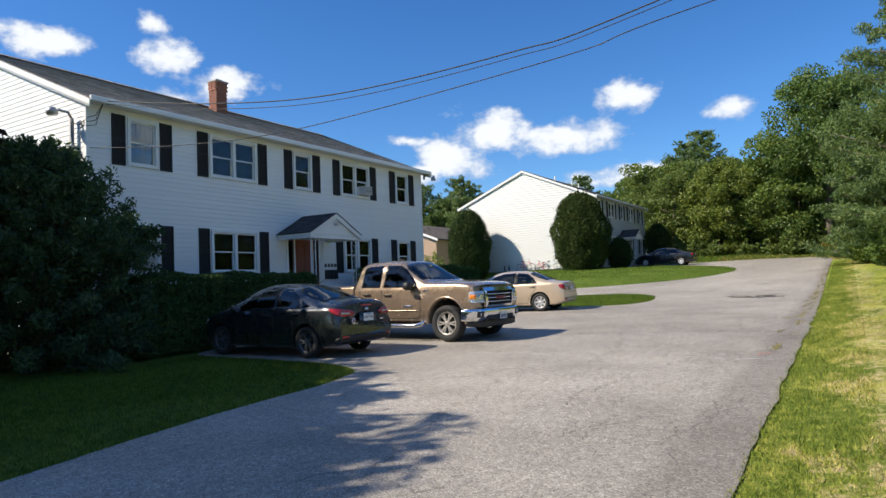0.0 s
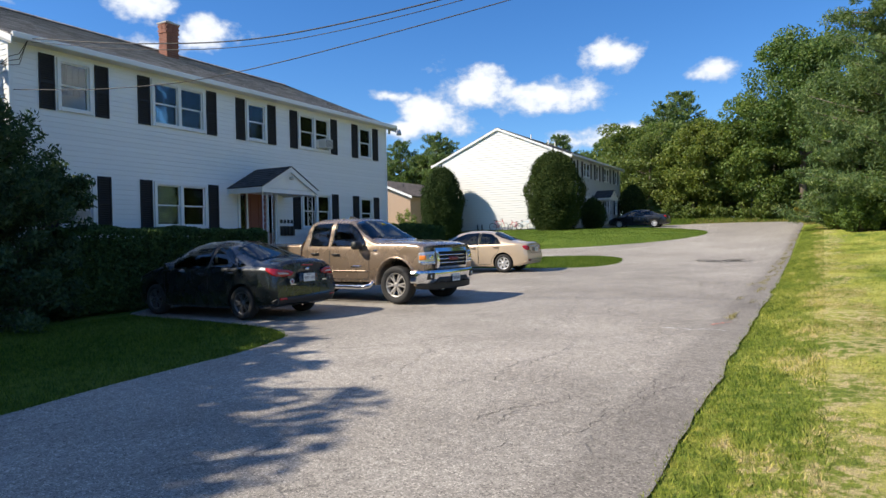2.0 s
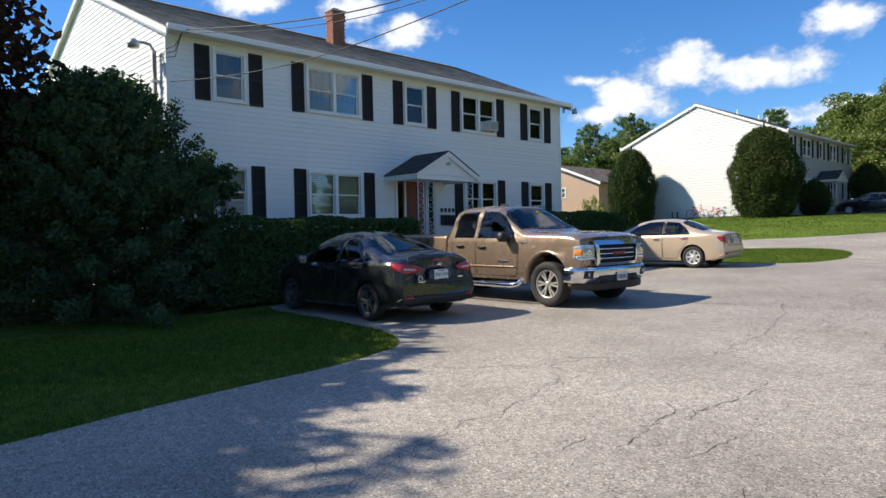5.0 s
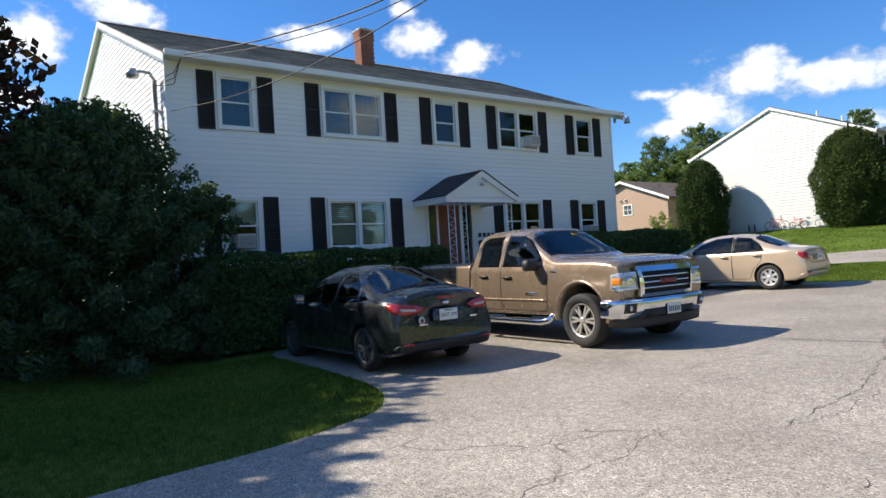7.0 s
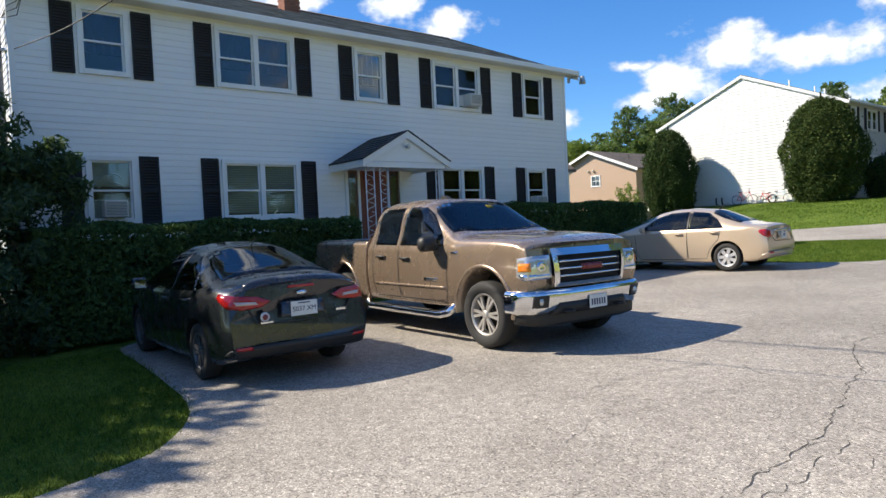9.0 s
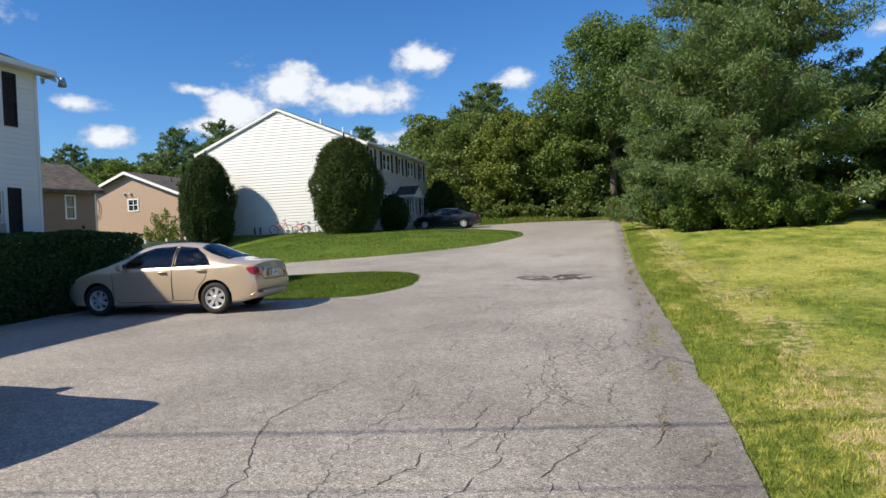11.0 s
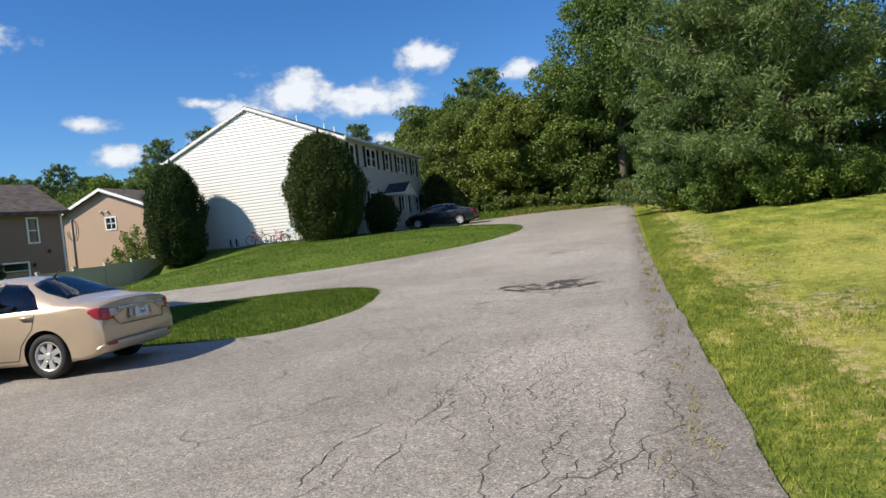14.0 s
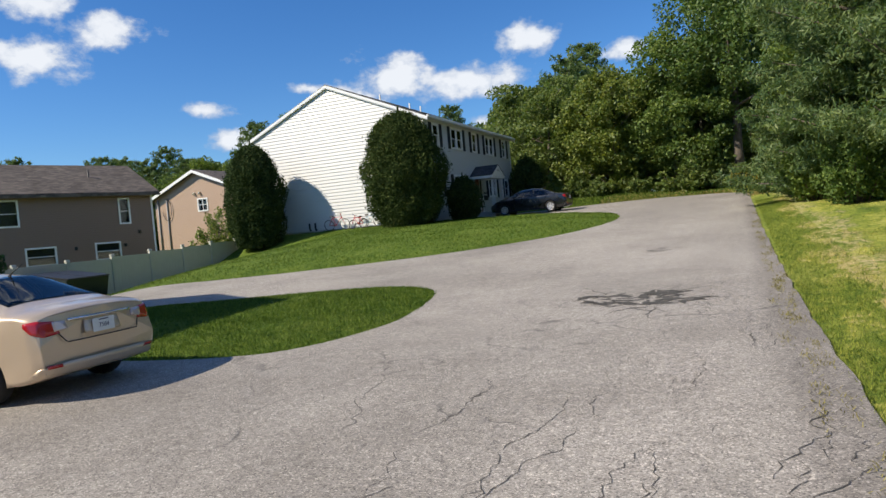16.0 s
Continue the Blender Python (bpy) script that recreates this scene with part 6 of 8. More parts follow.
        if gold:
            part("reversing_lens", patch([(s * 0.46, 0.8), (s * 0.48, 0.89), (s * 0.63, 0.895), (s * 0.62, 0.785)], lambda u, v, o: sh.end(u, v, o), 0.04, 0.018), M["lamp_pale"], lm)
        else:
            part("reversing_lens", patch([(s * 0.5, 0.855), (s * 0.52, 0.885), (s * 0.74, 0.9), (s * 0.72, 0.86)], lambda u, v, o: sh.end(u, v, o), 0.04, 0.018), M["lamp_pale"] if grey else M["lamp_red"], lm)
        part("reflector", patch([(s * 0.58, 0.39), (s * 0.6, 0.43), (s * 0.76, 0.43), (s * 0.75, 0.39)], lambda u, v, o: sh.end(u, v, o), 0.05, 0.008), M["lamp_red"], car)
        part("head_lamp", patch([(s * 0.42, 0.62), (s * 0.44, 0.7), (s * 0.8, 0.76), (s * 0.95, 0.78), (s * 0.9, 0.68), (s * 0.6, 0.6)], lambda u, v, o: sh.end(u, v, o, False), 0.04, 0.01), M["lamp_clear"], car)
    part("windscreen", patch(screen, lambda u, v, o: sh.deck(u, v, o), 0.08), M["car_glass"], car)
    part("rear_window", patch(backl, lambda u, v, o: sh.deck(u, v, o), 0.08), M["car_glass"], car)
    # boot: plate recess, plate, shut lines, badge
    part("plate_recess", patch([(-0.26, 0.7), (-0.24, 0.86), (0.24, 0.86), (0.26, 0.7)], lambda u, v, o: sh.end(u, v, o), 0.06, 0.004), M["black"] if far else paint, car)
    number_plate(car, sh, 0.775, plate)
    for s in (-1, 1):
        part("shut_line", patch([(s * 0.5, 0.66), (s * 0.515, 0.66), (s * 0.6, 0.8), (s * 0.62, 0.84), (s * 0.6, 0.84), (s * 0.585, 0.8)], lambda u, v, o: sh.end(u, v, o), 0.03, 0.003), M["black"], car)
    part("shut_line", patch([(-0.5, 0.645), (-0.5, 0.657), (0.5, 0.657), (0.5, 0.645)], lambda u, v, o: sh.end(u, v, o), 0.05, 0.003), M["black"], car)
    part("lower_bumper", patch([(-0.98, 0.34), (-0.86, 0.4), (-0.5, 0.44), (0.5, 0.44), (0.86, 0.4), (0.98, 0.34), (0.7, 0.31), (-0.7, 0.31)], lambda u, v, o: sh.end(u, v, o), 0.05, 0.006), M["black"] if not gold else paint, car)
    part("front_grille", patch([(-0.44, 0.36), (-0.36, 0.52), (0.36, 0.52), (0.44, 0.36)], lambda u, v, o: sh.end(u, v, o, False), 0.06, 0.008), M["black"], car)
    if gold:
        part("boot_trim", patch([(-0.44, 0.88), (-0.44, 0.905), (0.44, 0.905), (0.44, 0.88)], lambda u, v, o: sh.end(u, v, o), 0.05, 0.02), M["chrome"], car, "chrome strip over the plate")
    else:
        bm = bmesh.new()
        lathe(bm, [(0.0, 0.012), (0.03, 0.012), (0.036, 0.0)], 18)
        bmesh.ops.transform(bm, matrix=pose(sh.end(0, 0.94, 0.004)[0], 0, 0.94, 0, 0, 90) @ Matrix.Diagonal((1.7, 1, 0.8, 1)), verts=bm.verts[:])
        part("emblem", bm, M["chrome"], car)
    if grey:
        part("brake_lamp", patch([(-0.16, 1.0), (-0.15, 1.03), (0.15, 1.03), (0.16, 1.0)], lambda u, v, o: sh.end(u, v, o), 0.05, 0.012), M["lamp_red"], car, "high red brake lamp")
        part("spoiler", patch([(0.05, -0.62), (0.03, 0.0), (0.05, 0.62), (0.16, 0.6), (0.15, 0.0), (0.16, -0.6)], lambda u, v, o: sh.deck(u, v, o), 0.06, 0.016), paint, car)
        bm = bmesh.new()
        lathe(bm, [(0.0, 0.006), (0.05, 0.006), (0.052, 0.0)], 18)
        bmesh.ops.transform(bm, matrix=pose(sh.end(0.44, 0.72, 0.002)[0], 0.44, 0.72, 0, 0, 90), verts=bm.verts[:])
        part("sticker", bm, M["sticker"], car, "round white and red sticker")
        bm = bmesh.new()
        lathe(bm, [(0.0, 0.009), (0.03, 0.009), (0.031, 0.0)], 14)
        bmesh.ops.transform(bm, matrix=pose(sh.end(0.44, 0.72, 0.002)[0], 0.44, 0.72, 0, 0, 90), verts=bm.verts[:])
        part("sticker_mark", bm, M["badge_red"], car)
        part("badge", boxes((sh.end(-0.46, 0.72, 0.004)[0], sh.end(-0.46, 0.72, 0.004)[0] + 0.01, -0.52, -0.4, 0.7, 0.725)), M["chrome"], car)
        part("badge", boxes((sh.end(0.42, 0.66, 0.004)[0], sh.end(0.42, 0.66, 0.004)[0] + 0.01, 0.36, 0.5, 0.655, 0.672)), M["chrome"], car)
    bm = bmesh.new()
    tube(bm, [(1.5 * k, 0, 1.41), (1.42 * k, 0, 1.47), (1.25 * k, 0, 1.56)], [0.018, 0.008, 0.004], 6)
    part("aerial", bm, M["black"], car)
    seats(car, (1.45 * k, 2.3 * k), 0.42)
    part("cabin_floor", boxes((0.9, 3.5 * k, -0.78, 0.78, 0.24, 0.3), (0.72 * k, 1.0 * k, -0.6, 0.6, 0.7, 0.98), (3.2 * k, 3.5 * k, -0.7, 0.7, 0.6, 0.95)), M["black"], car)
    bm = bmesh.new()
    tube(bm, [(2.85 * k, 0.37, 0.95), (2.83 * k, 0.5, 0.9), (2.83 * k, 0.37, 0.78), (2.83 * k, 0.24, 0.9), (2.85 * k, 0.37, 0.95)], 0.016, 6, False)
    part("steering_wheel", bm, M["black"], car)
    return car


def pickup(m):
    car = thing("pickup_truck", "bronze extended-cab pickup truck with chrome bumper, parked nose out", "truck", m)
    L = 5.72
    sh = Shell(L, [(0, 1.35), (2.02, 1.35), (2.08, 1.42), (2.12, 1.86), (2.3, 1.915), (2.9, 1.935), (3.42, 1.9), (4.22, 1.41), (4.35, 1.38), (5.0, 1.365), (5.5, 1.33), (5.7, 1.28), (L, 1.25)],
               [(0, 1.22), (1.0, 1.22), (2.0, 1.22), (3.0, 1.22), (4.2, 1.2), (5.2, 1.19), (5.6, 1.16), (L, 1.13)],
               [(0, 0.62), (0.5, 0.5), (2, 0.45), (4, 0.45), (5.2, 0.5), (L, 0.56)],
               [(0, 0.95), (0.3, 0.99), (2, 1.0), (4.2, 1.0), (5.3, 0.99), (5.6, 0.98), (L, 0.95)],
               [(0.3, 0.04), (0.7, 0.0), (1.4, 0.02)], [(0.4, 0.1), (0.7, 0.04), (0.9, 0.0), (1.1, 0.01), (1.3, 0.1)], 0.04, 0.15, 5.0, 5.0, 0.1)
    paint = M["paint_truck"]
    ra, fa, az, r = 1.22, 4.86, 0.41, 0.41
    arches = [(ra, az + 0.06, 0.52), (fa, az + 0.06, 0.52)]
    w1 = [(3.0, 1.27), (4.04, 1.25), (3.96, 1.38), (3.62, 1.68), (3.42, 1.79), (3.02, 1.81)]
    w2 = [(2.3, 1.28), (2.9, 1.27), (2.91, 1.81), (2.4, 1.8), (2.3, 1.75)]
    screen = [(3.52, -0.66), (3.62, -0.72), (4.12, -0.83), (4.2, -0.4), (4.22, 0), (4.2, 0.4), (4.12, 0.83), (3.62, 0.72), (3.52, 0.66), (3.48, 0)]
    part("body", shell_mesh(sh, 2.09, L, [arches[1]], [shrink(w1, 0.96), shrink(w2, 0.96)], [shrink(screen, 0.96)]), paint, car)
    part("bed", shell_mesh(sh, 0.05, 2.06, [arches[0]], [], [], open_top=(1.22, 0.86)), paint, car)
    part("bed_liner", boxes((0.1, 2.02, -0.86, 0.86, 0.75, 0.8), (0.1, 2.02, -0.87, -0.83, 0.8, 1.3), (0.1, 2.02, 0.83, 0.87, 0.8, 1.3), (1.98, 2.03, -0.83, 0.83, 0.8, 1.32), (0.08, 0.13, -0.83, 0.83, 0.8, 1.3)), M["black"], car)
    part("rear_bumper", boxes((-0.12, 0.08, -0.95, 0.95, 0.5, 0.72), bevel=0.03), M["chrome"], car)
    part("frame", boxes((0.2, 5.4, -0.45, 0.45, 0.36, 0.55)), M["void"], car)
    for s in (-1, 1):
        part("side_window", patch(w1, lambda u, v, o, s=s: sh.side(u, v, s, o)), M["car_glass"], car)
        part("side_window", patch(w2, lambda u, v, o, s=s: sh.side(u, v, s, o)), M["car_glass"], car)
        seam(car, sh, [(2.97, 1.8), (2.97, 0.62), (3.02, 0.52), (4.08, 0.52), (4.14, 0.7), (4.16, 1.24)], s, 0.014)
        seam(car, sh, [(2.97, 1.8), (2.96, 0.52), (2.3, 0.52), (2.24, 0.7), (2.26, 1.75)], s, 0.014)
        handle(car, sh, 3.16, 1.08, s, M["black"], 0.24), handle(car, sh, 2.5, 1.1, s, M["black"], 0.24)
        part("door_moulding", patch([(2.3, 0.69), (2.3, 0.72), (4.1, 0.72), (4.1, 0.69)], lambda u, v, o, s=s: sh.side(u, v, s, o), 0.1, 0.012), paint, car)
        part("badge", patch([(3.62, 0.79), (3.64, 0.83), (3.92, 0.83), (3.9, 0.79)], lambda u, v, o, s=s: sh.side(u, v, s, o), 0.06, 0.01), M["chrome"], car)
        part("badge", patch([(4.24, 1.15), (4.25, 1.18), (4.38, 1.18), (4.36, 1.15)], lambda u, v, o, s=s: sh.side(u, v, s, o), 0.06, 0.008), M["chrome"], car)
        mirror_(car, 3.92, 1.0, 1.28, s, M["black"], 1.2)
        bm = bmesh.new()
        tube(bm, [(1.95, s * 0.9, 0.5), (2.05, s * 1.0, 0.38), (2.2, s * 1.03, 0.35), (4.0, s * 1.03, 0.35), (4.15, s * 1.0, 0.38), (4.25, s * 0.9, 0.5)], 0.052, 10)
        st = part("step_bar", bm, M["chrome"], car, "chrome tubular step bar")
        for a, b in ((2.35, 2.85), (3.3, 3.8)):
            part("tread", boxes((a, b, min(s * 1.0, s * 1.07), max(s * 1.0, s * 1.07), 0.392, 0.408), bevel=0.004), M["black"], st)
        for ax, ay in ((ra, 0.99), (fa, 0.985)):
            bm = bmesh.new()
            n = 28
            rings = []
            for i in range(n + 1):
                a = math.radians(-8 + 196 * i / n)
                rings.append([bm.verts.new((ax + rr * math.cos(a), s * (ay + dy), az + 0.06 + rr * math.sin(a))) for rr, dy in ((0.515, -0.42), (0.515, 0.014), (0.535, 0.022), (0.56, 0.012), (0.565, -0.02))])
            for a_, b_ in zip(rings, rings[1:]):
                for i in range(4):
                    bm.faces.new((a_[i], b_[i], b_[i + 1], a_[i + 1])).smooth = True
            part("wheel_arch", bm, paint, car)
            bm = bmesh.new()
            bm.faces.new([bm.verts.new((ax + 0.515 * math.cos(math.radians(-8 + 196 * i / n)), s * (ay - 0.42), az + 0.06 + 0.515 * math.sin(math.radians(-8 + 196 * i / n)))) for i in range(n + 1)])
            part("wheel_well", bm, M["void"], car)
            wheel(car, ax, s * (ay + 0.015), az, r, 0.27, 0.262, 6, 0.62, "alloy")
        # stacked head lamp with amber marker
        hl = part("head_lamp", patch([(s * 0.64, 0.86), (s * 0.65, 1.13), (s * 0.9, 1.125), (s * 1.1, 1.1), (s * 1.13, 0.9), (s * 1.02, 0.85)], lambda u, v, o: sh.end(u, v, o, False), 0.05, 0.016), M["lamp_clear"], car, "clear head lamp with amber marker")
        part("marker_lens", patch([(s * 0.92, 0.95), (s * 0.92, 1.05), (s * 1.08, 1.045), (s * 1.09, 0.95)], lambda u, v, o: sh.end(u, v, o, False), 0.04, 0.02), M["lamp_amber"], hl)
        bm = bmesh.new()
        lathe(bm, [(0.0, 0.02), (0.03, 0.016), (0.055, 0.03), (0.06, 0.0)], 18)
        bmesh.ops.transform(bm, matrix=pose(*sh.end(s * 0.78, 1.0, 0.006, False), 0, 0, -90), verts=bm.verts[:])
        part("projector", bm, M["chrome"], hl)
        part("lower_lens", patch([(s * 0.66, 0.86), (s * 0.66, 0.91), (s * 1.09, 0.92), (s * 1.02, 0.86)], lambda u, v, o: sh.end(u, v, o, False), 0.05, 0.022), M["chrome"], hl)
    part("windscreen", patch(screen, lambda u, v, o: sh.deck(u, v, o), 0.09), M["car_glass"], car)
    part("rear_window", boxes((2.085, 2.09, -0.6, 0.6, 1.36, 1.7)), M["car_glass"], car)
    # chrome grille surround, black mesh with three bars and an emblem
    bm = bmesh.new()
    ou, inn = [(-0.6, 0.75), (-0.63, 1.2), (0.63, 1.2), (0.6, 0.75)], [(-0.535, 0.8), (-0.565, 1.12), (0.565, 1.12), (0.535, 0.8)]
    for a in range(4):
        b = (a + 1) % 4
        quad = [ou[a], ou[b], inn[b], inn[a]]
        n = 14
        rows = []
        for i in range(n + 1):
            t = i / n
            o_ = (quad[0][0] + (quad[1][0] - quad[0][0]) * t, quad[0][1] + (quad[1][1] - quad[0][1]) * t)
            i_ = (quad[3][0] + (quad[2][0] - quad[3][0]) * t, quad[3][1] + (quad[2][1] - quad[3][1]) * t)
            rows.append([bm.verts.new(sh.end(*o_, -0.01, False)), bm.verts.new(sh.end(*o_, 0.035, False)), bm.verts.new(sh.end(*i_, 0.045, False)), bm.verts.new(sh.end(*i_, 0.0, False))])
        for p, q in zip(rows, rows[1:]):
            for i in range(3):
                bm.faces.new((p[i], q[i], q[i + 1], p[i + 1]))
    bmesh.ops.recalc_face_normals(bm, faces=bm.faces[:])
    gr = part("grille", bm, M["chrome"], car, "chrome-framed black grille with three bars")
    part("grille_mesh", patch([(-0.54, 0.79), (-0.57, 1.13), (0.57, 1.13), (0.54, 0.79)], lambda u, v, o: sh.end(u, v, o, False), 0.08, 0.008), M["void"], gr)
    for z in (0.875, 0.96, 1.045):
        part("grille_bar", patch([(-0.52, z - 0.011), (-0.52, z + 0.011), (0.52, z + 0.011), (0.52, z - 0.011)], lambda u, v, o: sh.end(u, v, o, False), 0.06, 0.03), M["chrome"], gr)
    part("emblem", patch([(-0.17, 0.93), (-0.17, 1.0), (0.17, 1.0), (0.17, 0.93)], lambda u, v, o: sh.end(u, v, o, False), 0.06, 0.04), M["badge_red"], gr, "red block emblem")
    # chrome front bumper with fog lamps and dark valance
    bm = bmesh.new()
    prof = [(0.0, 0.73), (0.07, 0.72), (0.1, 0.66), (0.1, 0.5), (0.07, 0.44), (0.0, 0.45)]
    rows = []
    for i in range(41):
        s_ = -1.28 + 2.56 * i / 40
        rows.append([bm.verts.new(sh.end(s_, z, o, False)) for o, z in prof])
    for p, q in zip(rows, rows[1:]):
        for i in range(len(prof) - 1):
            bm.faces.new((p[i], q[i], q[i + 1], p[i + 1])).smooth = True
    bmesh.ops.recalc_face_normals(bm, faces=bm.faces[:])
    bp = part("front_bumper", bm, M["chrome"], car, "chrome front bumper")
    part("bumper_intake", patch([(-0.66, 0.44), (-0.56, 0.57), (0.56, 0.57), (0.66, 0.44)], lambda u, v, o: sh.end(u, v, o, False), 0.08, 0.108), M["black"], bp)
    for s in (-1, 1):
        part("fog_recess", patch([(s * 0.72, 0.53), (s * 0.72, 0.67), (s * 0.92, 0.67), (s * 0.92, 0.53)], lambda u, v, o: sh.end(u, v, o, False), 0.05, 0.108), M["black"], bp)
        bm = bmesh.new()
        lathe(bm, [(0.0, 0.02), (0.035, 0.018), (0.045, 0.0)], 16)
        bmesh.ops.transform(bm, matrix=pose(*sh.end(s * 0.82, 0.6, 0.106, False), 0, 0, -90 - s * 15), verts=bm.verts[:])
        part("fog_lamp", bm, M["lamp_clear"], bp)
        hx, hy, hz = sh.end(s * 0.45, 0.47, 0.13, False)
        bm = bmesh.new()
        tube(bm, [(hx - 0.05, hy - 0.05, hz), (hx + 0.06, hy - 0.04, hz), (hx + 0.08, hy, hz), (hx + 0.06, hy + 0.04, hz), (hx - 0.05, hy + 0.05, hz)], 0.016, 7)
        part("tow_hook", bm, M["black"], car)
    part("valance", patch([(-1.15, 0.34), (-1.15, 0.47), (1.15, 0.47), (1.15, 0.34), (0.6, 0.3), (-0.6, 0.3)], lambda u, v, o: sh.end(u, max(v, 0.5), o, False)[:2] + (v,), 0.08, 0.05), M["black"], car)
    px, _, _ = sh.end(0.0, 0.55, 0.115, False)
    pl = part("number_plate", boxes((-0.004, 0.004, -0.155, 0.155, -0.078, 0.078), bevel=0.002), M["plate"], car, "white licence plate")
    pl.matrix_local = pose(px + 0.012, 0.05, 0.54)
    for i in range(6):
        part("plate_mark", boxes((0.004, 0.006, -0.125 + i * 0.044, -0.1 + i * 0.044, -0.045, 0.03)), M["plate_ink"], pl)
    part("bonnet_line", patch([(4.3, -0.62), (4.3, -0.605), (5.5, -0.55), (5.5, -0.565)], lambda u, v, o: sh.deck(u, v, o), 0.08, 0.004), M["black"], car)
    part("bonnet_line", patch([(4.3, 0.605), (4.3, 0.62), (5.5, 0.565), (5.5, 0.55)], lambda u, v, o: sh.deck(u, v, o), 0.08, 0.004), M["black"], car)
    for s in (-1, 1):
        bm = bmesh.new()
        tube(bm, [(4.18, s * 0.1, 1.375), (4.1, s * 0.4 + 0.15, 1.41), (3.98, s * 0.4 + 0.35, 1.47)], 0.009, 5)
        part("wiper", bm, M["black"], car)
    bm = bmesh.new()
    prism(bm, [(2.75, 1.93), (2.98, 1.93), (2.86, 1.985), (2.78, 1.99)], "y", -0.03, 0.03)
    part("aerial_fin", bm, M["black"], car)
    seats(car, (2.35, 3.05), 0.72, 0.52, 0.66)
    part("cabin_floor", boxes((2.15, 4.1, -0.85, 0.85, 0.5, 0.6), (3.95, 4.2, -0.8, 0.8, 0.9, 1.3)), M["black"], car)
    bm = bmesh.new()
    tube(bm, [(3.72 + 0.03 * math.cos(a), 0.4 + 0.19 * math.sin(a), 1.3 + 0.17 * math.cos(a)) for a in np.linspace(0, 6.283, 17)], 0.016, 6, False)
    part("steering_wheel", bm, M["black"], car)
    part("sticker", patch([(3.6, 0.16), (3.6, 0.27), (3.67, 0.27), (3.67, 0.16)], lambda u, v, o: sh.deck(u, v, o + 0.004), 0.06), M["leaf_gold"], car, "yellow inspection sticker")
    return car


def park(wx, wy, ahead, axle, half, clear):
    """A pose from a wheel's face and the way the nose points: axle is the wheel's x on the car."""
    d = Vector(ahead).normalized()
    left = Vector((-d.y, d.x))
    o = Vector((wx, wy)) - d * axle - left * half
    mid = o + d * 2.3
    ang = math.degrees(math.atan2(d.y, d.x))
    f, b = o + d * 4.0, o + d * 0.9
    slope = math.degrees(math.atan2(on_road(f.x, f.y) - on_road(b.x, b.y), 3.1))
    return pose(o.x, o.y, on_road(mid.x, mid.y) + clear - 2.3 * math.sin(math.radians(slope)), 0, -slope, ang)


sedan("sedan", "dark blue-grey sedan parked nose to the hedge", park(6.28, 0.145, (-2.65, 0.08), 0.98, 0.89, 0.0), "grey", M["paint_grey"], "5037 XM")
pickup(park(7.81, 3.11, (2.6, -0.16), 4.86, -1.0, 0.0))
sedan("sedan", "pale gold sedan parked nose to the house", park(6.263, 12.096, (-2.585, -0.2), 0.98, 0.89, 0.0), "gold", M["paint_gold"], "7564")
sedan("sedan", "black sedan parked by the far porch", park(4.25, 45.3, (-2.9, 0.0), 1.02, 0.9, 0.0), "far", M["paint_black"], "")
# ---- neighbouring houses, fence, bins ----
def simple_window(house, wall_y, x0, x1, z0, z1, cross=False):
    f = 0.1
    y = wall_y
    win = part("window", boxes((x0 - f, x0, y - 0.05, y + 0.02, z0 - f, z1 + f), (x1, x1 + f, y - 0.05, y + 0.02, z0 - f, z1 + f), (x0, x1, y - 0.05, y + 0.02, z1, z1 + f), (x0, x1, y - 0.06, y + 0.02, z0 - f, z0)), M["trim"], house)
    zm = (z0 + z1) / 2
    part("sash", boxes((x0, x1, y - 0.012, y + 0.012, zm - 0.025, zm + 0.025), *([((x0 + x1) / 2 - 0.02, (x0 + x1) / 2 + 0.02, y - 0.014, y + 0.01, z0, z1)] if cross else [])), M["trim"], win)
    p = part("pane", boxes((x0, x1, y + 0.02, y + 0.026, z0, z1)), M["pane"], win)
    part("curtain", boxes((x0 - 0.05, x1 + 0.05, y + 0.3, y + 0.32, z0 - 0.05, z1 + 0.05)), M["curtain"], win)


def gable_slab(house, pts, y0, y1, material, axis="y"):
    bm = bmesh.new()
    prism(bm, pts, axis, y0, y1)
    return part("roof", bm, material, house)


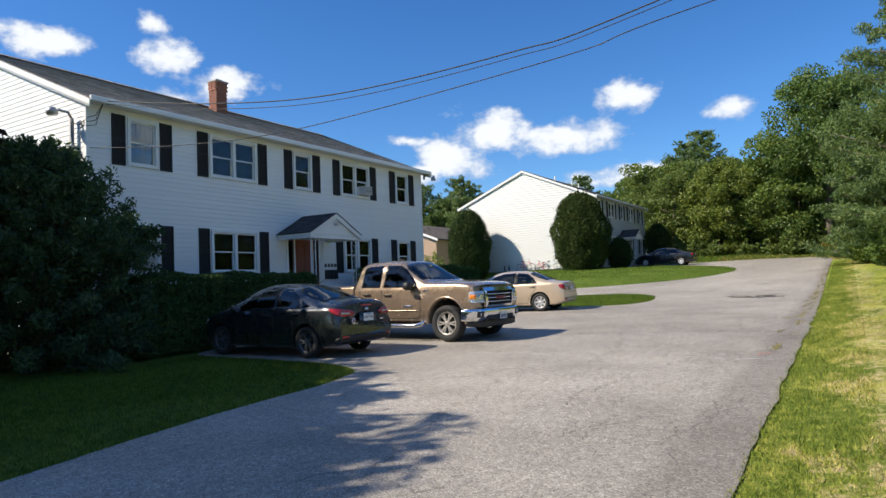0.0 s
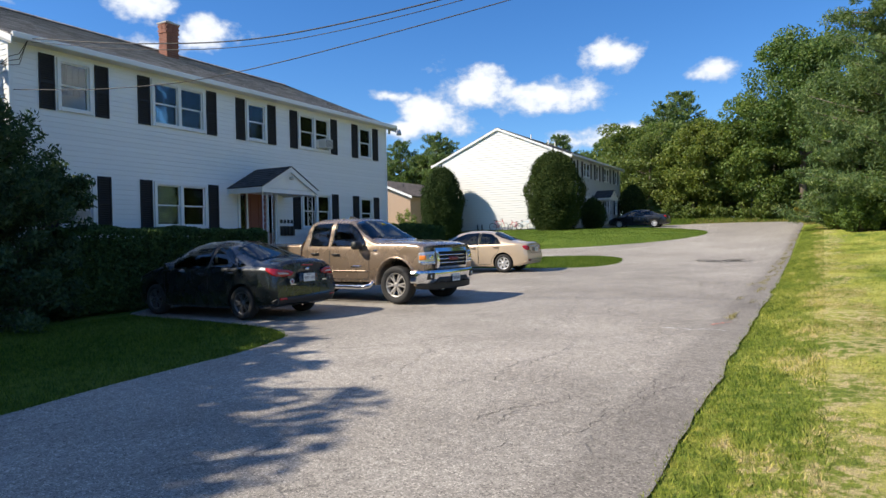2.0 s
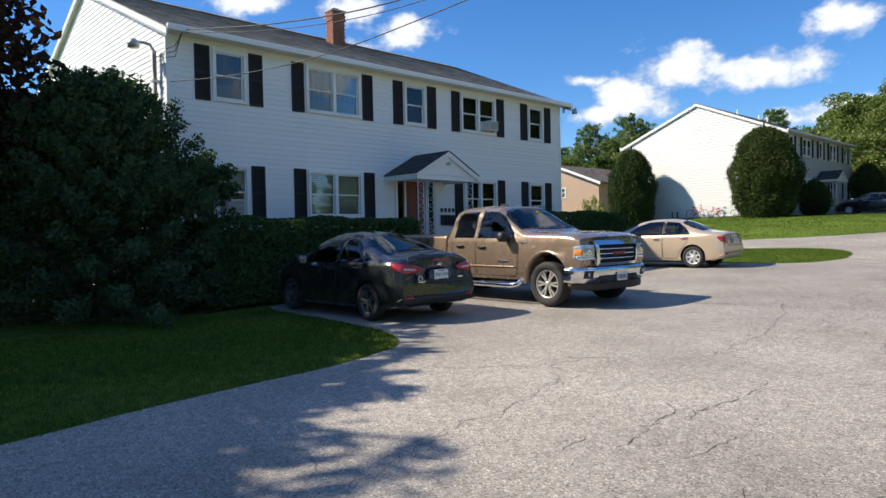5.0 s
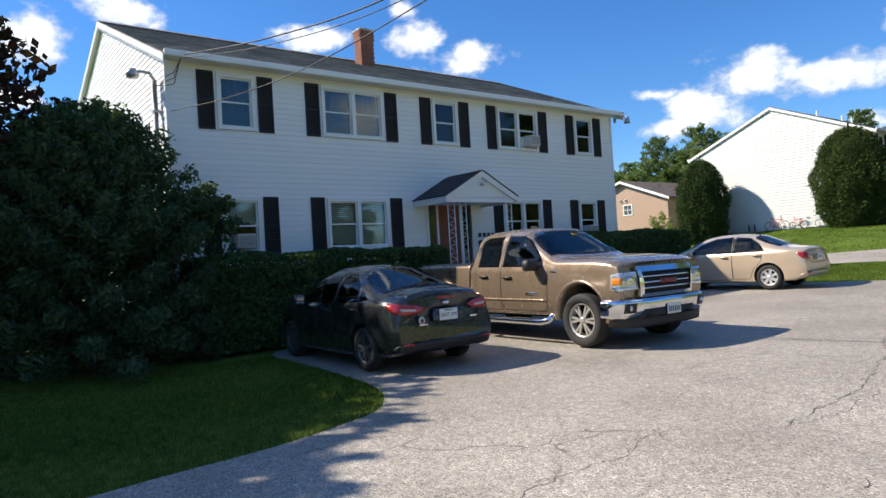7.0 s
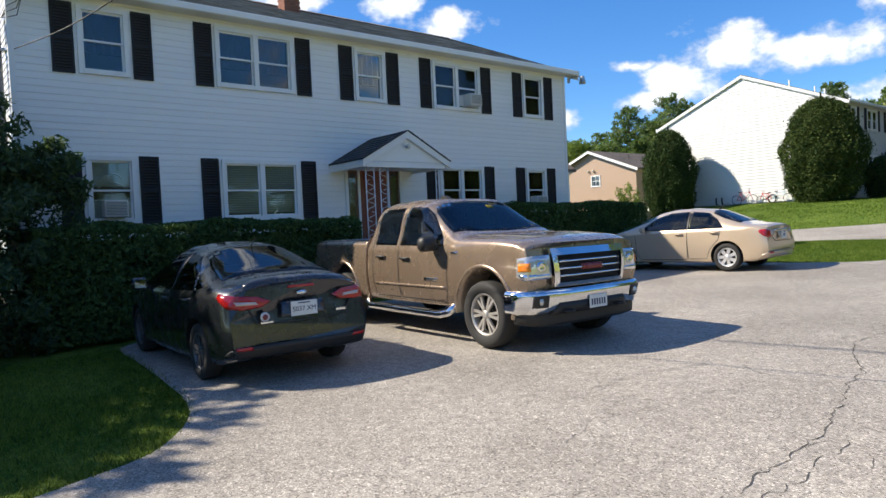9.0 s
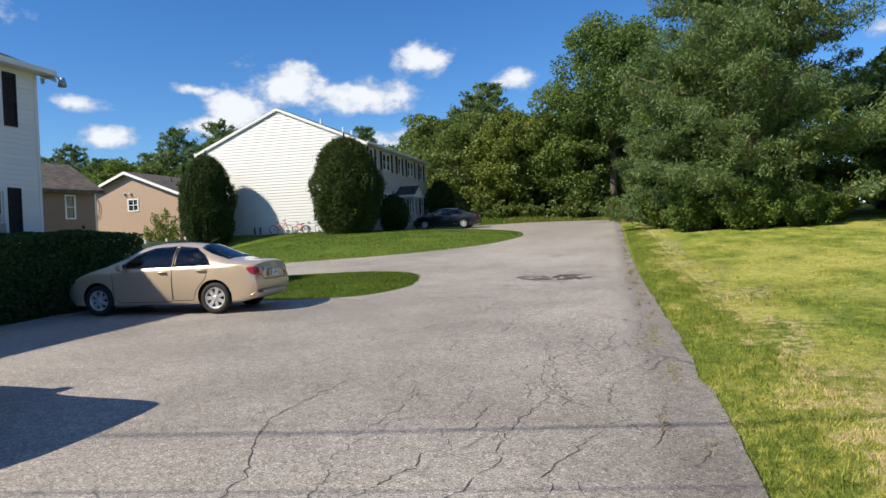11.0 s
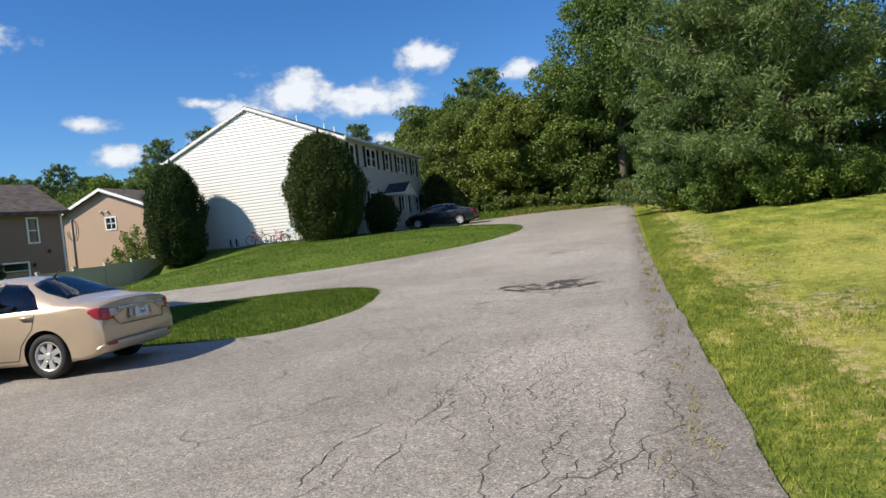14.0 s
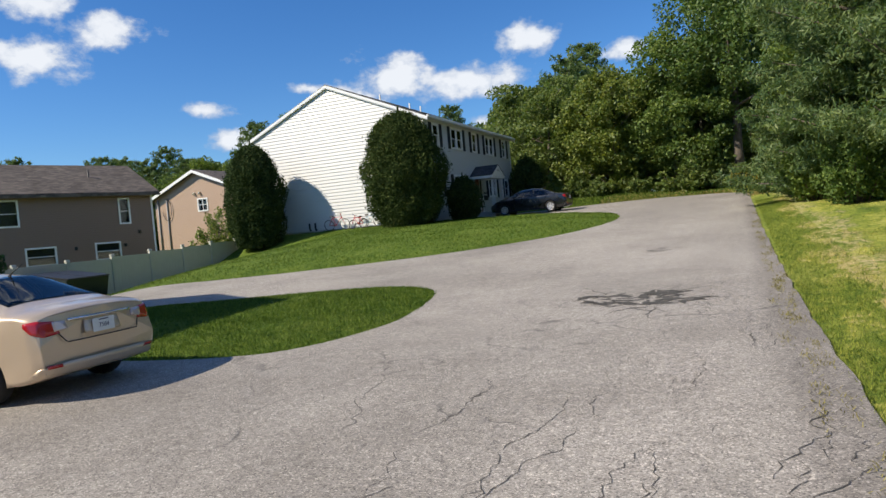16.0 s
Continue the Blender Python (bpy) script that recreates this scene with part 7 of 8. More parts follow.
def tan_house():
    """The house with its sunlit tan gable towards the drive."""
    h = thing("tan_house", "tan vinyl-sided house with brown roof behind the fence", "house")
    x0, x1, xm, y0, y1, ze, zr, zb = -31.4, -21.6, -26.6, 50.0, 61.0, 6.05, 7.95, 0.8
    hole = (-26.55, -25.65, 4.75, 5.65)
    bm = wall_sheet(bmesh.new(), lambda u, z, t: (u, y0 + t, z), x0, x1, zb, ze, [hole])
    part("front_wall", bm, M["siding_tan"], h)
    bm = bmesh.new()
    prism(bm, [(x0, ze), (x1, ze), (xm, zr)], "y", y0, y0 + 0.16)
    part("gable_wall", bm, M["siding_tan"], h)
    part("side_wall", boxes((x0, x0 + 0.16, y0 + 0.16, y1, zb, ze)), M["siding_tan"], h)
    part("side_wall", boxes((x1 - 0.16, x1, y0 + 0.16, y1, zb, ze)), M["siding_tan"], h)
    part("back_wall", boxes((x0 + 0.16, x1 - 0.16, y1 - 0.16, y1, zb, ze)), M["siding_tan"], h)
    sl = (zr - ze) / (x1 - xm)
    for s, xe in ((1, x1), (-1, x0)):
        e = (xe + s * 0.45, ze - sl * 0.45)
        gable_slab(h, [(xm, zr + 0.03), e, (e[0], e[1] + 0.17), (xm, zr + 0.2)], y0 - 0.42, y1 + 0.3, M["shingle_brown"])
        bm = bmesh.new()
        prism(bm, [(xm, zr + 0.17), (e[0], e[1] + 0.14), (e[0], e[1] - 0.1), (xm, zr - 0.07)], "y", y0 - 0.45, y0 - 0.42)
        part("bargeboard", bm, M["trim"], h)
    simple_window(h, y0, *hole, True)
    for x in (-26.9, -26.3):
        bm = bmesh.new()
        tube(bm, [(x, y0 + 0.05, 6.2), (x, y0 - 0.12, 6.2), (x, y0 - 0.17, 6.1)], 0.09, 10)
        part("vent_hood", bm, M["plastic_white"], h)
    for x, z1 in ((-31.0, 6.0), (-30.0, 5.9)):
        bm = bmesh.new()
        tube(bm, [(x, y0 - 0.06, 0.9), (x, y0 - 0.06, z1)], 0.06, 8)
        part("conduit", bm, M["plastic_grey"], h, "grey service conduit")
    bm = bmesh.new()
    tube(bm, [(-30.0 + 0.5 * math.sin(a), y0 - 0.1, 5.1 + 0.9 * math.cos(a)) for a in np.linspace(-0.2, 4.6, 14)], 0.03, 5)
    part("service_cable", bm, M["cable"], h)
    bm = bmesh.new()
    tube(bm, [(-24.4, 53, 6.4), (-24.4, 53, 7.7)], 0.06, 8)
    part("vent_pipe", bm, M["black"], h)


def brown_house():
    """The long brown house whose shaded wall faces the drive."""
    h = thing("brown_house", "brown vinyl-sided two-storey house behind the fence", "house", Matrix.Translation((-21.8, 40.4, 0)) @ Matrix.Rotation(radians(72), 4, "Z") @ Matrix.Translation((22.4, -41.0, 0)))
    x0, x1, y0, y1, ze, zr, zb = -37.0, -22.1, 41.0, 49.0, 5.8, 7.8, -0.2
    holes = [(-24.24, -23.7, 3.76, 5.26), (-31.2, -30.1, 3.9, 5.3), (-29.8, -28.3, 1.5, 2.45), (-25.9, -24.5, 1.55, 2.48)]
    part("front_wall", wall_sheet(bmesh.new(), lambda u, z, t: (u, y0 + t, z), x0, x1, zb, ze, holes), M["siding_brown"], h)
    for a, b in ((x0, x0 + 0.16), (x1 - 0.16, x1)):
        bm = bmesh.new()
        prism(bm, [(y0 + 0.16, zb), (y1, zb), (y1, ze), ((y0 + y1) / 2, zr - 0.05), (y0 + 0.16, ze)], "x", a, b)
        part("gable_wall", bm, M["siding_brown"], h)
    part("back_wall", boxes((x0 + 0.16, x1 - 0.16, y1 - 0.16, y1, zb, ze)), M["siding_brown"], h)
    part("corner_board", boxes((x1 - 0.1, x1 + 0.02, y0 - 0.02, y0 + 0.1, zb, ze)), M["trim"], h)
    ym = (y0 + y1) / 2
    sl = (zr - ze) / (ym - y0)
    for s, ye in ((-1, y0), (1, y1)):
        e = (ye + s * 0.5, ze - sl * 0.5)
        gable_slab(h, [(ym, zr), e, (e[0], e[1] + 0.16), (ym, zr + 0.16)], x0 - 0.3, x1 + 0.35, M["shingle_brown"], "x")
    part("gutter", boxes((x0 - 0.3, x1 + 0.35, y0 - 0.62, y0 - 0.5, ze - 0.34, ze - 0.2)), M["shingle_brown"], h)
    for hl in holes:
        simple_window(h, y0, *hl, hl[1] - hl[0] > 1.6)
    bm = bmesh.new()
    tube(bm, [(-25.2, 43.0, 6.2), (-25.2, 43.0, 7.4)], 0.06, 8)
    part("vent_pipe", bm, M["black"], h)
    for x, z in ((-27.2, 2.2), (-24.2, 2.2), (-23.2, 3.0)):
        part("wall_lamp", boxes((x, x + 0.16, y0 - 0.14, y0, z, z + 0.22), bevel=0.03), M["black"], h)


def vinyl_fence():
    f = thing("vinyl_fence", "almond vinyl privacy fence with capped posts", "fence")
    n = 9
    for i in range(n + 1):
        x, y = -9.2 - 0.417 * i, 18.4 + 2.44 * i
        z = land(x, y) - 0.08
        top = 1.5 + max(0.0, y - 25.5) * 0.034
        bm = boxes((x - 0.065, x + 0.065, y - 0.065, y + 0.065, z - 0.3, top + 0.12))
        prism(bm, [(x - 0.085, top + 0.12), (x + 0.085, top + 0.12), (x + 0.03, top + 0.2), (x - 0.03, top + 0.2)], "y", y - 0.085, y + 0.085)
        part("post", bm, M["fence"], f)
        if i == n:
            break
        x2, y2 = x - 0.417, y + 2.44
        m = Matrix.Translation((x, y, 0)) @ Matrix.Rotation(math.atan2(y2 - y, x2 - x), 4, "Z")
        ln = math.hypot(x2 - x, y2 - y)
        for zz, hh in ((top - 0.06, 0.14), (z + 0.05, 0.14)):
            bm = bmesh.new()
            box(bm, 0.06, ln - 0.06, -0.025, 0.025, zz, zz + hh, m)
            part("rail", bm, M["fence"], f)
        k = 11
        for j in range(k):
            a, b = 0.06 + (ln - 0.12) * j / k, 0.06 + (ln - 0.12) * (j + 1) / k - 0.006
            bm = bmesh.new()
            box(bm, a, b, -0.011, 0.011, z + 0.15, top - 0.03, m)
            part("slat", bm, M["fence"], f)


def dumpster():
    d = thing("dumpster", "dark steel dumpster with sloping plastic lids", "dumpster", pose(-9.0, 24.6, land(-9.0, 24.6), 0, 0, 8))
    bm = bmesh.new()
    prism(bm, [(-0.85, 0.12), (0.75, 0.12), (0.95, 1.05), (-0.85, 1.3)], "y", -1.0, 1.0)
    part("bin", bm, M["bin"], d)
    for a, b in ((-0.99, -0.02), (0.02, 0.99)):
        bm = bmesh.new()
        prism(bm, [(-0.9, 1.31), (1.0, 1.06), (1.0, 1.1), (-0.9, 1.37)], "y", a, b)
        part("lid", bm, M["black"], d)
    for y in (-1.03, 1.0):
        part("lift_pocket", boxes((-0.4, 0.5, y, y + 0.03, 0.6, 0.78), bevel=0.008), M["bin"], d)
    for x in (-0.6, 0.5):
        for y in (-0.8, 0.8):
            bm = bmesh.new()
            lathe(bm, [(0.0, -0.03), (0.07, -0.03), (0.075, 0.0), (0.07, 0.03), (0.0, 0.03)], 14, "y", (x, y, 0.075))
            part("caster", bm, M["rubber"], d)


tan_house()
brown_house()
vinyl_fence()
dumpster()


# ---- fixtures on the houses ----
def air_conditioner(x, y0, y1, z0, z1, label):
    a = thing("air_conditioner", label, "air conditioner", Matrix.Translation((x, (y0 + y1) / 2, z0)))
    w, h = (y1 - y0) / 2, z1 - z0
    part("case", boxes((-0.28, 0.3, -w, w, 0, h), bevel=0.015), M["plastic_white"], a)
    bm = bmesh.new()
    for i in range(9):
        z = 0.05 + i * (h - 0.1) / 8
        box(bm, 0.298, 0.308, -w + 0.03, w - 0.03, z - 0.007, z + 0.007)
    part("grille", bm, M["plastic_grey"], a)
    part("side_panel", boxes((-0.02, 0.0, -w - 0.14, -w, 0.01, h - 0.02), (-0.02, 0.0, w, w + 0.14, 0.01, h - 0.02)), M["plastic_white"], a)


air_conditioner(0.04, 9.93, 10.36, 4.78, 5.1, "white window air conditioner in an upper window")
air_conditioner(-0.12, 0.7, 1.12, 1.97, 2.3, "old white window air conditioner behind the lower sash")
air_conditioner(-0.05, 12.55, 12.98, 1.97, 2.3, "white window air conditioner in a lower window")
fan = thing("window_fan", "round white window fan stood behind the glass", "fan", Matrix.Translation((-0.09, 0.9, 2.32)))
bm = bmesh.new()
for z, r in ((0.16, 0.24), (0.36, 0.2)):
    tube(bm, [(0, r * math.cos(a), z + 0.7 * r * math.sin(a)) for a in np.linspace(0.1, 3.04, 13)], 0.012, 6)
part("guard", bm, M["plastic_white"], fan)


def flood_lamp(x, y, z, ang, label, mast=None):
    f = thing("flood_lamp", label, "outdoor lamp", pose(x, y, z, 0, 0, ang))
    bm = bmesh.new()
    tube(bm, [(0, 0, 0), (0.12, 0, 0.1), (0.3, 0, 0.13), (0.42, 0, 0.08)], 0.02, 8)
    part("arm", bm, M["steel"], f)
    bm = bmesh.new()
    lathe(bm, [(0.0, 0.1), (0.05, 0.1), (0.075, 0.05), (0.08, 0.0), (0.1, -0.05), (0.105, -0.14), (0.0, -0.15)], 18, "z", (0.45, 0, 0.02))
    part("head", bm, M["steel"], f)
    part("bracket", boxes((-0.04, 0.03, -0.05, 0.05, -0.1, 0.06), bevel=0.008), M["steel"], f)


flood_lamp(0.12, 14.36, 5.95, 60, "grey yard lamp on a bent arm at the eave")
lamp = thing("mast_lamp", "grey yard lamp and service mast on the gable wall", "outdoor lamp", Matrix.Translation((-0.42, -0.74, 0)))
bm = bmesh.new()
tube(bm, [(0, 0, 1.2), (0, 0, 5.72)], 0.055, 10)
part("mast", bm, M["plastic_grey"], lamp)
bm = bmesh.new()
tube(bm, [(0, 0, 5.72), (0, -0.08, 5.86), (-0.08, -0.25, 5.9), (-0.12, -0.34, 5.88)], 0.035, 8)
part("arm", bm, M["steel"], lamp)
bm = bmesh.new()
lathe(bm, [(0.0, 0.12), (0.08, 0.11), (0.13, 0.05), (0.14, 0.0), (0.12, -0.08), (0.0, -0.1)], 18, "z", (-0.14, -0.4, 5.84))
part("head", bm, M["steel"], lamp)
part("meter_box", boxes((-0.17, 0.17, -0.02, 0.12, 1.3, 1.95), bevel=0.015), M["steel"], lamp)
for z in (2.2, 3.6, 5.0):
    part("clamp", boxes((-0.07, 0.07, -0.07, 0.1, z, z + 0.05)), M["steel"], lamp)


def wire(name, label, pts, radius, mat, sag_steps=14):
    """A hanging cable through its points."""
    cu = [Vector(p) for p in pts]
    path = []
    for i in range(len(cu) - 1):
        p0, p1, p2, p3 = cu[max(i - 1, 0)], cu[i], cu[i + 1], cu[min(i + 2, len(cu) - 1)]
        for k in range(sag_steps):
            t = k / sag_steps
            path.append(0.5 * ((2 * p1) + (p2 - p0) * t + (2 * p0 - 5 * p1 + 4 * p2 - p3) * t * t + (3 * p1 - p0 - 3 * p2 + p3) * t ** 3))
    path.append(cu[-1])
    bm = bmesh.new()
    tube(bm, path, radius, 6)
    me = bpy.data.meshes.new(name)
    bm.to_mesh(me)
    bm.free()
    me.materials.append(mat)
    return tagged(new(name, me), label, "cable")


POLE = (24.0, 3.0)
wire("service_cable", "twisted black service cable from the house eave", [(0.32, -0.32, 6.12), (3.5, 0.25, 5.62), (6.67, 0.8, 5.38), (10.5, 1.36, 5.6), (13.2, 1.63, 6.0), (POLE[0], POLE[1], 8.6)], 0.013, M["cable"])
wire("service_cable", "thin neutral wire beside the service cable", [(0.32, -0.3, 6.05), (3.5, 0.27, 5.5), (6.67, 0.82, 5.26), (10.5, 1.38, 5.5), (13.2, 1.65, 5.92), (POLE[0], POLE[1] + 0.05, 8.55)], 0.008, M["cable"])
wire("telephone_cable", "dark telephone cable from the house corner", [(0.04, -0.55, 4.96), (3.2, -0.2, 4.64), (6.5, 0.1, 4.58), (11.84, 0.66, 5.06), (14.0, 0.78, 5.42), (POLE[0], POLE[1] - 0.1, 7.4)], 0.009, M["cable"])
bm = bmesh.new()
for k in range(3):
    tube(bm, [(0.3, -0.34 - 0.02 * k, 6.1 - 0.04 * k), (0.2, -0.5, 5.75 - 0.12 * k), (0.05, -0.62, 5.7 - 0.1 * k), (-0.2, -0.68, 5.55), (-0.42, -0.72, 5.6)], 0.009, 5)
me = bpy.data.meshes.new("drip_loop")
bm.to_mesh(me)
bm.free()
me.materials.append(M["cable"])
tagged(new("drip_loop", me), "black cable loops from eave to service mast", "cable")


def utility_pole(x, y, h, cans):
    z = land(x, y)
    p = thing("utility_pole", "weathered wooden utility pole" + (" with a grey transformer" if cans else ""), "utility pole", Matrix.Translation((x, y, z)))
    bm = bmesh.new()
    tube(bm, [(0, 0, -0.3), (0, 0, h)], [0.16, 0.1], 12)
    part("shaft", bm, M["wood_pole"], p)
    if cans:
        for dx in (-0.35,):
            bm = bmesh.new()
            lathe(bm, [(0.0, 0.0), (0.24, 0.0), (0.26, 0.06), (0.26, 0.8), (0.2, 0.9), (0.05, 0.93), (0.04, 1.05), (0.0, 1.06)], 18, "z", (dx, 0, h - 2.2))
            part("transformer", bm, M["steel"], p)
    part("crossarm", boxes((-0.9, 0.9, 0.1, 0.2, h - 0.6, h - 0.48)), M["wood_pole"], p)


utility_pole(15.3, 60.5, 9.9, True)
utility_pole(POLE[0], POLE[1] + 0.15, 9.2, False)


# ---- bicycles and fittings by the far gable ----
def bicycle(x, y, ang, paint, label, s=1.0):
    b = thing("bicycle", label, "bicycle", pose(x, y, land(x, y) + 0.02, 12, 0, ang))
    for wx in (-0.48 * s, 0.48 * s):
        bm = bmesh.new()
        tube(bm, [(wx + 0.29 * s * math.cos(a), 0, 0.3 * s + 0.29 * s * math.sin(a)) for a in np.linspace(0, 6.2832, 25)], 0.02, 6, False)
        w = part("wheel", bm, M["rubber"], b)
        bm = bmesh.new()
        for k in range(10):
            a = k * 0.628
            tube(bm, [(wx, 0, 0.3 * s), (wx + 0.28 * s * math.cos(a), 0, 0.3 * s + 0.28 * s * math.sin(a))], 0.003, 3, False)
        part("spokes", bm, M["steel"], w)
    bm = bmesh.new()
    A, B, C, D = (-0.48 * s, 0, 0.3 * s), (-0.08 * s, 0, 0.28 * s), (-0.2 * s, 0, 0.72 * s), (0.34 * s, 0, 0.72 * s)
    for p, q in ((A, B), (A, C), (B, C), (B, D), (C, D), (D, (0.48 * s, 0, 0.3 * s)), (D, (0.3 * s, 0, 0.9 * s))):
        tube(bm, [p, q], 0.018, 7)
    part("frame", bm, paint, b)
    bm = bmesh.new()
    tube(bm, [(0.24 * s, -0.26, 0.94 * s), (0.3 * s, -0.1, 0.9 * s), (0.3 * s, 0.1, 0.9 * s), (0.24 * s, 0.26, 0.94 * s)], 0.014, 6)
    part("handlebar", bm, M["black"], b)
    part("saddle", boxes((-0.34 * s, -0.1 * s, -0.06, 0.06, 0.76 * s, 0.82 * s), bevel=0.02), M["black"], b)


bicycle(-6.7, 39.8, 5, M["bike_red"], "red bicycle leaning on the white gable", 1.05)
bicycle(-5.4, 39.75, 170, M["bike_red"], "red and white child's bicycle by the gable", 0.85)
bicycle(-4.5, 39.8, 8, M["bike_blue"], "pale blue child's bicycle by the gable", 0.9)
for x in (-8.75, -8.35):
    v = thing("pipe_vent", "short dark pipe vent on the gable wall", "vent pipe", Matrix.Translation((x, 40.1, 2.15)))
    bm = bmesh.new()
    tube(bm, [(0, 0.05, 0), (0, -0.1, 0), (0, -0.12, 0.1), (0, -0.12, 0.4)], 0.05, 8)
    part("pipe", bm, M["black"], v)
prop = thing("utility_box", "small white utility box by the gable wall", "utility box", Matrix.Translation((-11.0, 39.7, land(-11.0, 39.7))))
part("case", boxes((-0.3, 0.3, -0.2, 0.2, 0, 0.85), bevel=0.03), M["plastic_white"], prop)
# ---- cracks, paint marks and worn patches on the drive ----
def ribbon(name, start, way, length, wid, material, label, seed, wander=0.75, lift=0.004):
    """A thin ragged strip that wanders over the asphalt."""
    g = random.Random(seed)
    bm = bmesh.new()
    x, y = start
    ang = math.atan2(way[1], way[0])
    base, drift = ang, 0.0
    prev = None
    n = int(length / 0.07)
    for i in range(n):
        w = wid * 0.5 * g.uniform(0.3, 1.3) * min(1, (i + 1) / 4, (n - i) / 4)
        nx_, ny_ = -math.sin(ang) * w / 2, math.cos(ang) * w / 2
        cur = [bm.verts.new((x + q * nx_, y + q * ny_, on_road(x + q * nx_, y + q * ny_) + lift)) for q in (-1, 1)]
        if prev:
            bm.faces.new((prev[0], cur[0], cur[1], prev[1]))
        prev = cur
        drift += g.uniform(-0.12, 0.12) - drift * 0.08
        ang = base + drift + g.uniform(-wander, wander)
        x, y = x + math.cos(ang) * 0.07, y + math.sin(ang) * 0.07
    bmesh.ops.recalc_face_normals(bm, faces=bm.faces[:])
    return part(name, bm, material, road, label)


cr = random.Random(11)
# a long paving seam and many broken cracks that run with the drive on its lawn side
ribbon("crack", (11.95, 1.2), (0.0, 1), 7.4, 0.02, M["crack"], "", 401, 0.55)
ribbon("crack", (12.9, 2.9), (0.14, 1), 7.6, 0.018, M["crack"], "", 402, 0.7)
ribbon("crack", (13.9, 6.0), (0.0, 1), 8.0, 0.016, M["crack"], "", 403, 0.6)
ribbon("crack", (11.6, -3.6), (-0.12, 1), 4.6, 0.016, M["crack"], "", 404, 0.8)
for i in range(110):
    lane = (11.9, 12.45, 12.9, 13.2, 13.45, 13.7, 13.95, 14.2, 14.45)[i % 9]
    y = cr.uniform(-5, 20) if i % 5 else cr.uniform(4, 13)
    ribbon("crack", (lane + cr.uniform(-0.12, 0.12), y), (cr.uniform(-0.22, 0.22), 1), cr.uniform(0.5, 2.2), cr.uniform(0.01, 0.022), M["crack"], "", 200 + i, 0.85)
for i in range(34):
    ribbon("crack", (cr.uniform(11.4, 14.2), cr.uniform(-5, 22)), (1, cr.uniform(-0.6, 0.6)), cr.uniform(0.25, 0.7), 0.011, M["crack"], "", 320 + i, 0.9)
for i in range(26):
    a = cr.uniform(0, 6.28)
    ribbon("crack", (12.5 + 0.8 * math.cos(a), 18.5 + 0.8 * math.sin(a)), (cr.uniform(-1, 1), cr.uniform(-1, 1)), cr.uniform(0.4, 1.3), 0.04, M["crack"], "", 430 + i, 0.6)
for i in range(70):
    a, q = cr.uniform(0, 6.28), math.sqrt(cr.uniform(0, 1))
    ribbon("broken_patch", (12.5 + 0.8 * q * math.cos(a), 18.5 + 0.75 * q * math.sin(a)), (cr.uniform(-1, 1), cr.uniform(-0.4, 0.4)), cr.uniform(0.3, 0.75), cr.uniform(0.16, 0.36), M["crack"], "", 600 + i, 0.9, 0.005 + 0.0001 * i)
for i in range(16):
    ribbon("broken_patch", (12.2 + cr.uniform(-0.4, 0.5), 25 + cr.uniform(-0.5, 0.5)), (1, 0.2), cr.uniform(0.3, 0.6), 0.1, M["crack"], "", 700 + i, 0.9, 0.005)
for i in range(4):
    ribbon("paint_mark", (13.7 + i * 0.24, 1.62 + 0.06 * (i % 2)), (1, 0.3 * (-1) ** i), 0.42, 0.1, M["marking"], "white spray-paint squiggle", 480 + i, 0.9, 0.006)
for i in range(3):
    ribbon("paint_mark", (14.35 + 0.08 * i, 2.1 + 0.1 * i), (0.4, 1), 0.4, 0.11, M["marking_red"], "faded pink spray-paint mark", 490 + i, 0.8, 0.006)

# ---- grass ----
def blades(name, label, count, region, seed, material, hgt, wid, dens=None):
    """Grass blades as one body, thickest by the road's edge."""
    g = np.random.default_rng(seed)
    x0, x1, y0, y1 = region
    x, y = g.uniform(x0, x1, count), g.uniform(y0, y1, count)
    d = edge_distance(x, y)
    keep = d > -0.04
    if dens:
        keep &= dens(x, y, d, g)
    x, y, d = x[keep], y[keep], d[keep]
    z = level(y) - fall(x, y) + swell(x, y, d) - 0.01
    n = len(x)
    a = g.uniform(0, 6.283, n)
    h, w = hgt * g.uniform(0.5, 1.4, n), wid * g.uniform(0.7, 1.3, n)
    lx, ly = g.normal(size=n) * h * 0.5, g.normal(size=n) * h * 0.5
    cx, cy = np.cos(a) * w / 2, np.sin(a) * w / 2
    q = np.zeros((n, 4, 3))
    q[:, 0] = np.stack([x - cx, y - cy, z], 1)
    q[:, 1] = np.stack([x + cx, y + cy, z], 1)
    q[:, 2] = np.stack([x + lx + cx * 0.3, y + ly + cy * 0.3, z + h], 1)
    q[:, 3] = np.stack([x + lx - cx * 0.3, y + ly - cy * 0.3, z + h], 1)
    ob = new(name, quads_mesh(name, q, material))
    return tagged(ob, label, "grass", kind="stuff")


def patchy(lo, hi, seed, inv=False):
    def f(x, y, d, g):
        v = np.array([noise.noise((p * 0.5 + seed, q * 0.5, 0)) + 0.4 * noise.noise((p * 2, q * 2, seed)) for p, q in zip(x, y)])
        k = np.clip((v - lo) / (hi - lo), 0, 1)
        return g.uniform(size=len(x)) < (1 - k if inv else k)
    return f


def thinning(x, y, d, g):
    """Thick by the drive, thinner farther over and towards the ends."""
    k = np.exp(-np.clip(d, 0, None) / 4.5) * np.clip((31 - y) / 14, 0, 1)
    return (g.uniform(size=len(x)) < k + 0.1) & patchy(-0.5, 0.1, 3)(x, y, d, g)


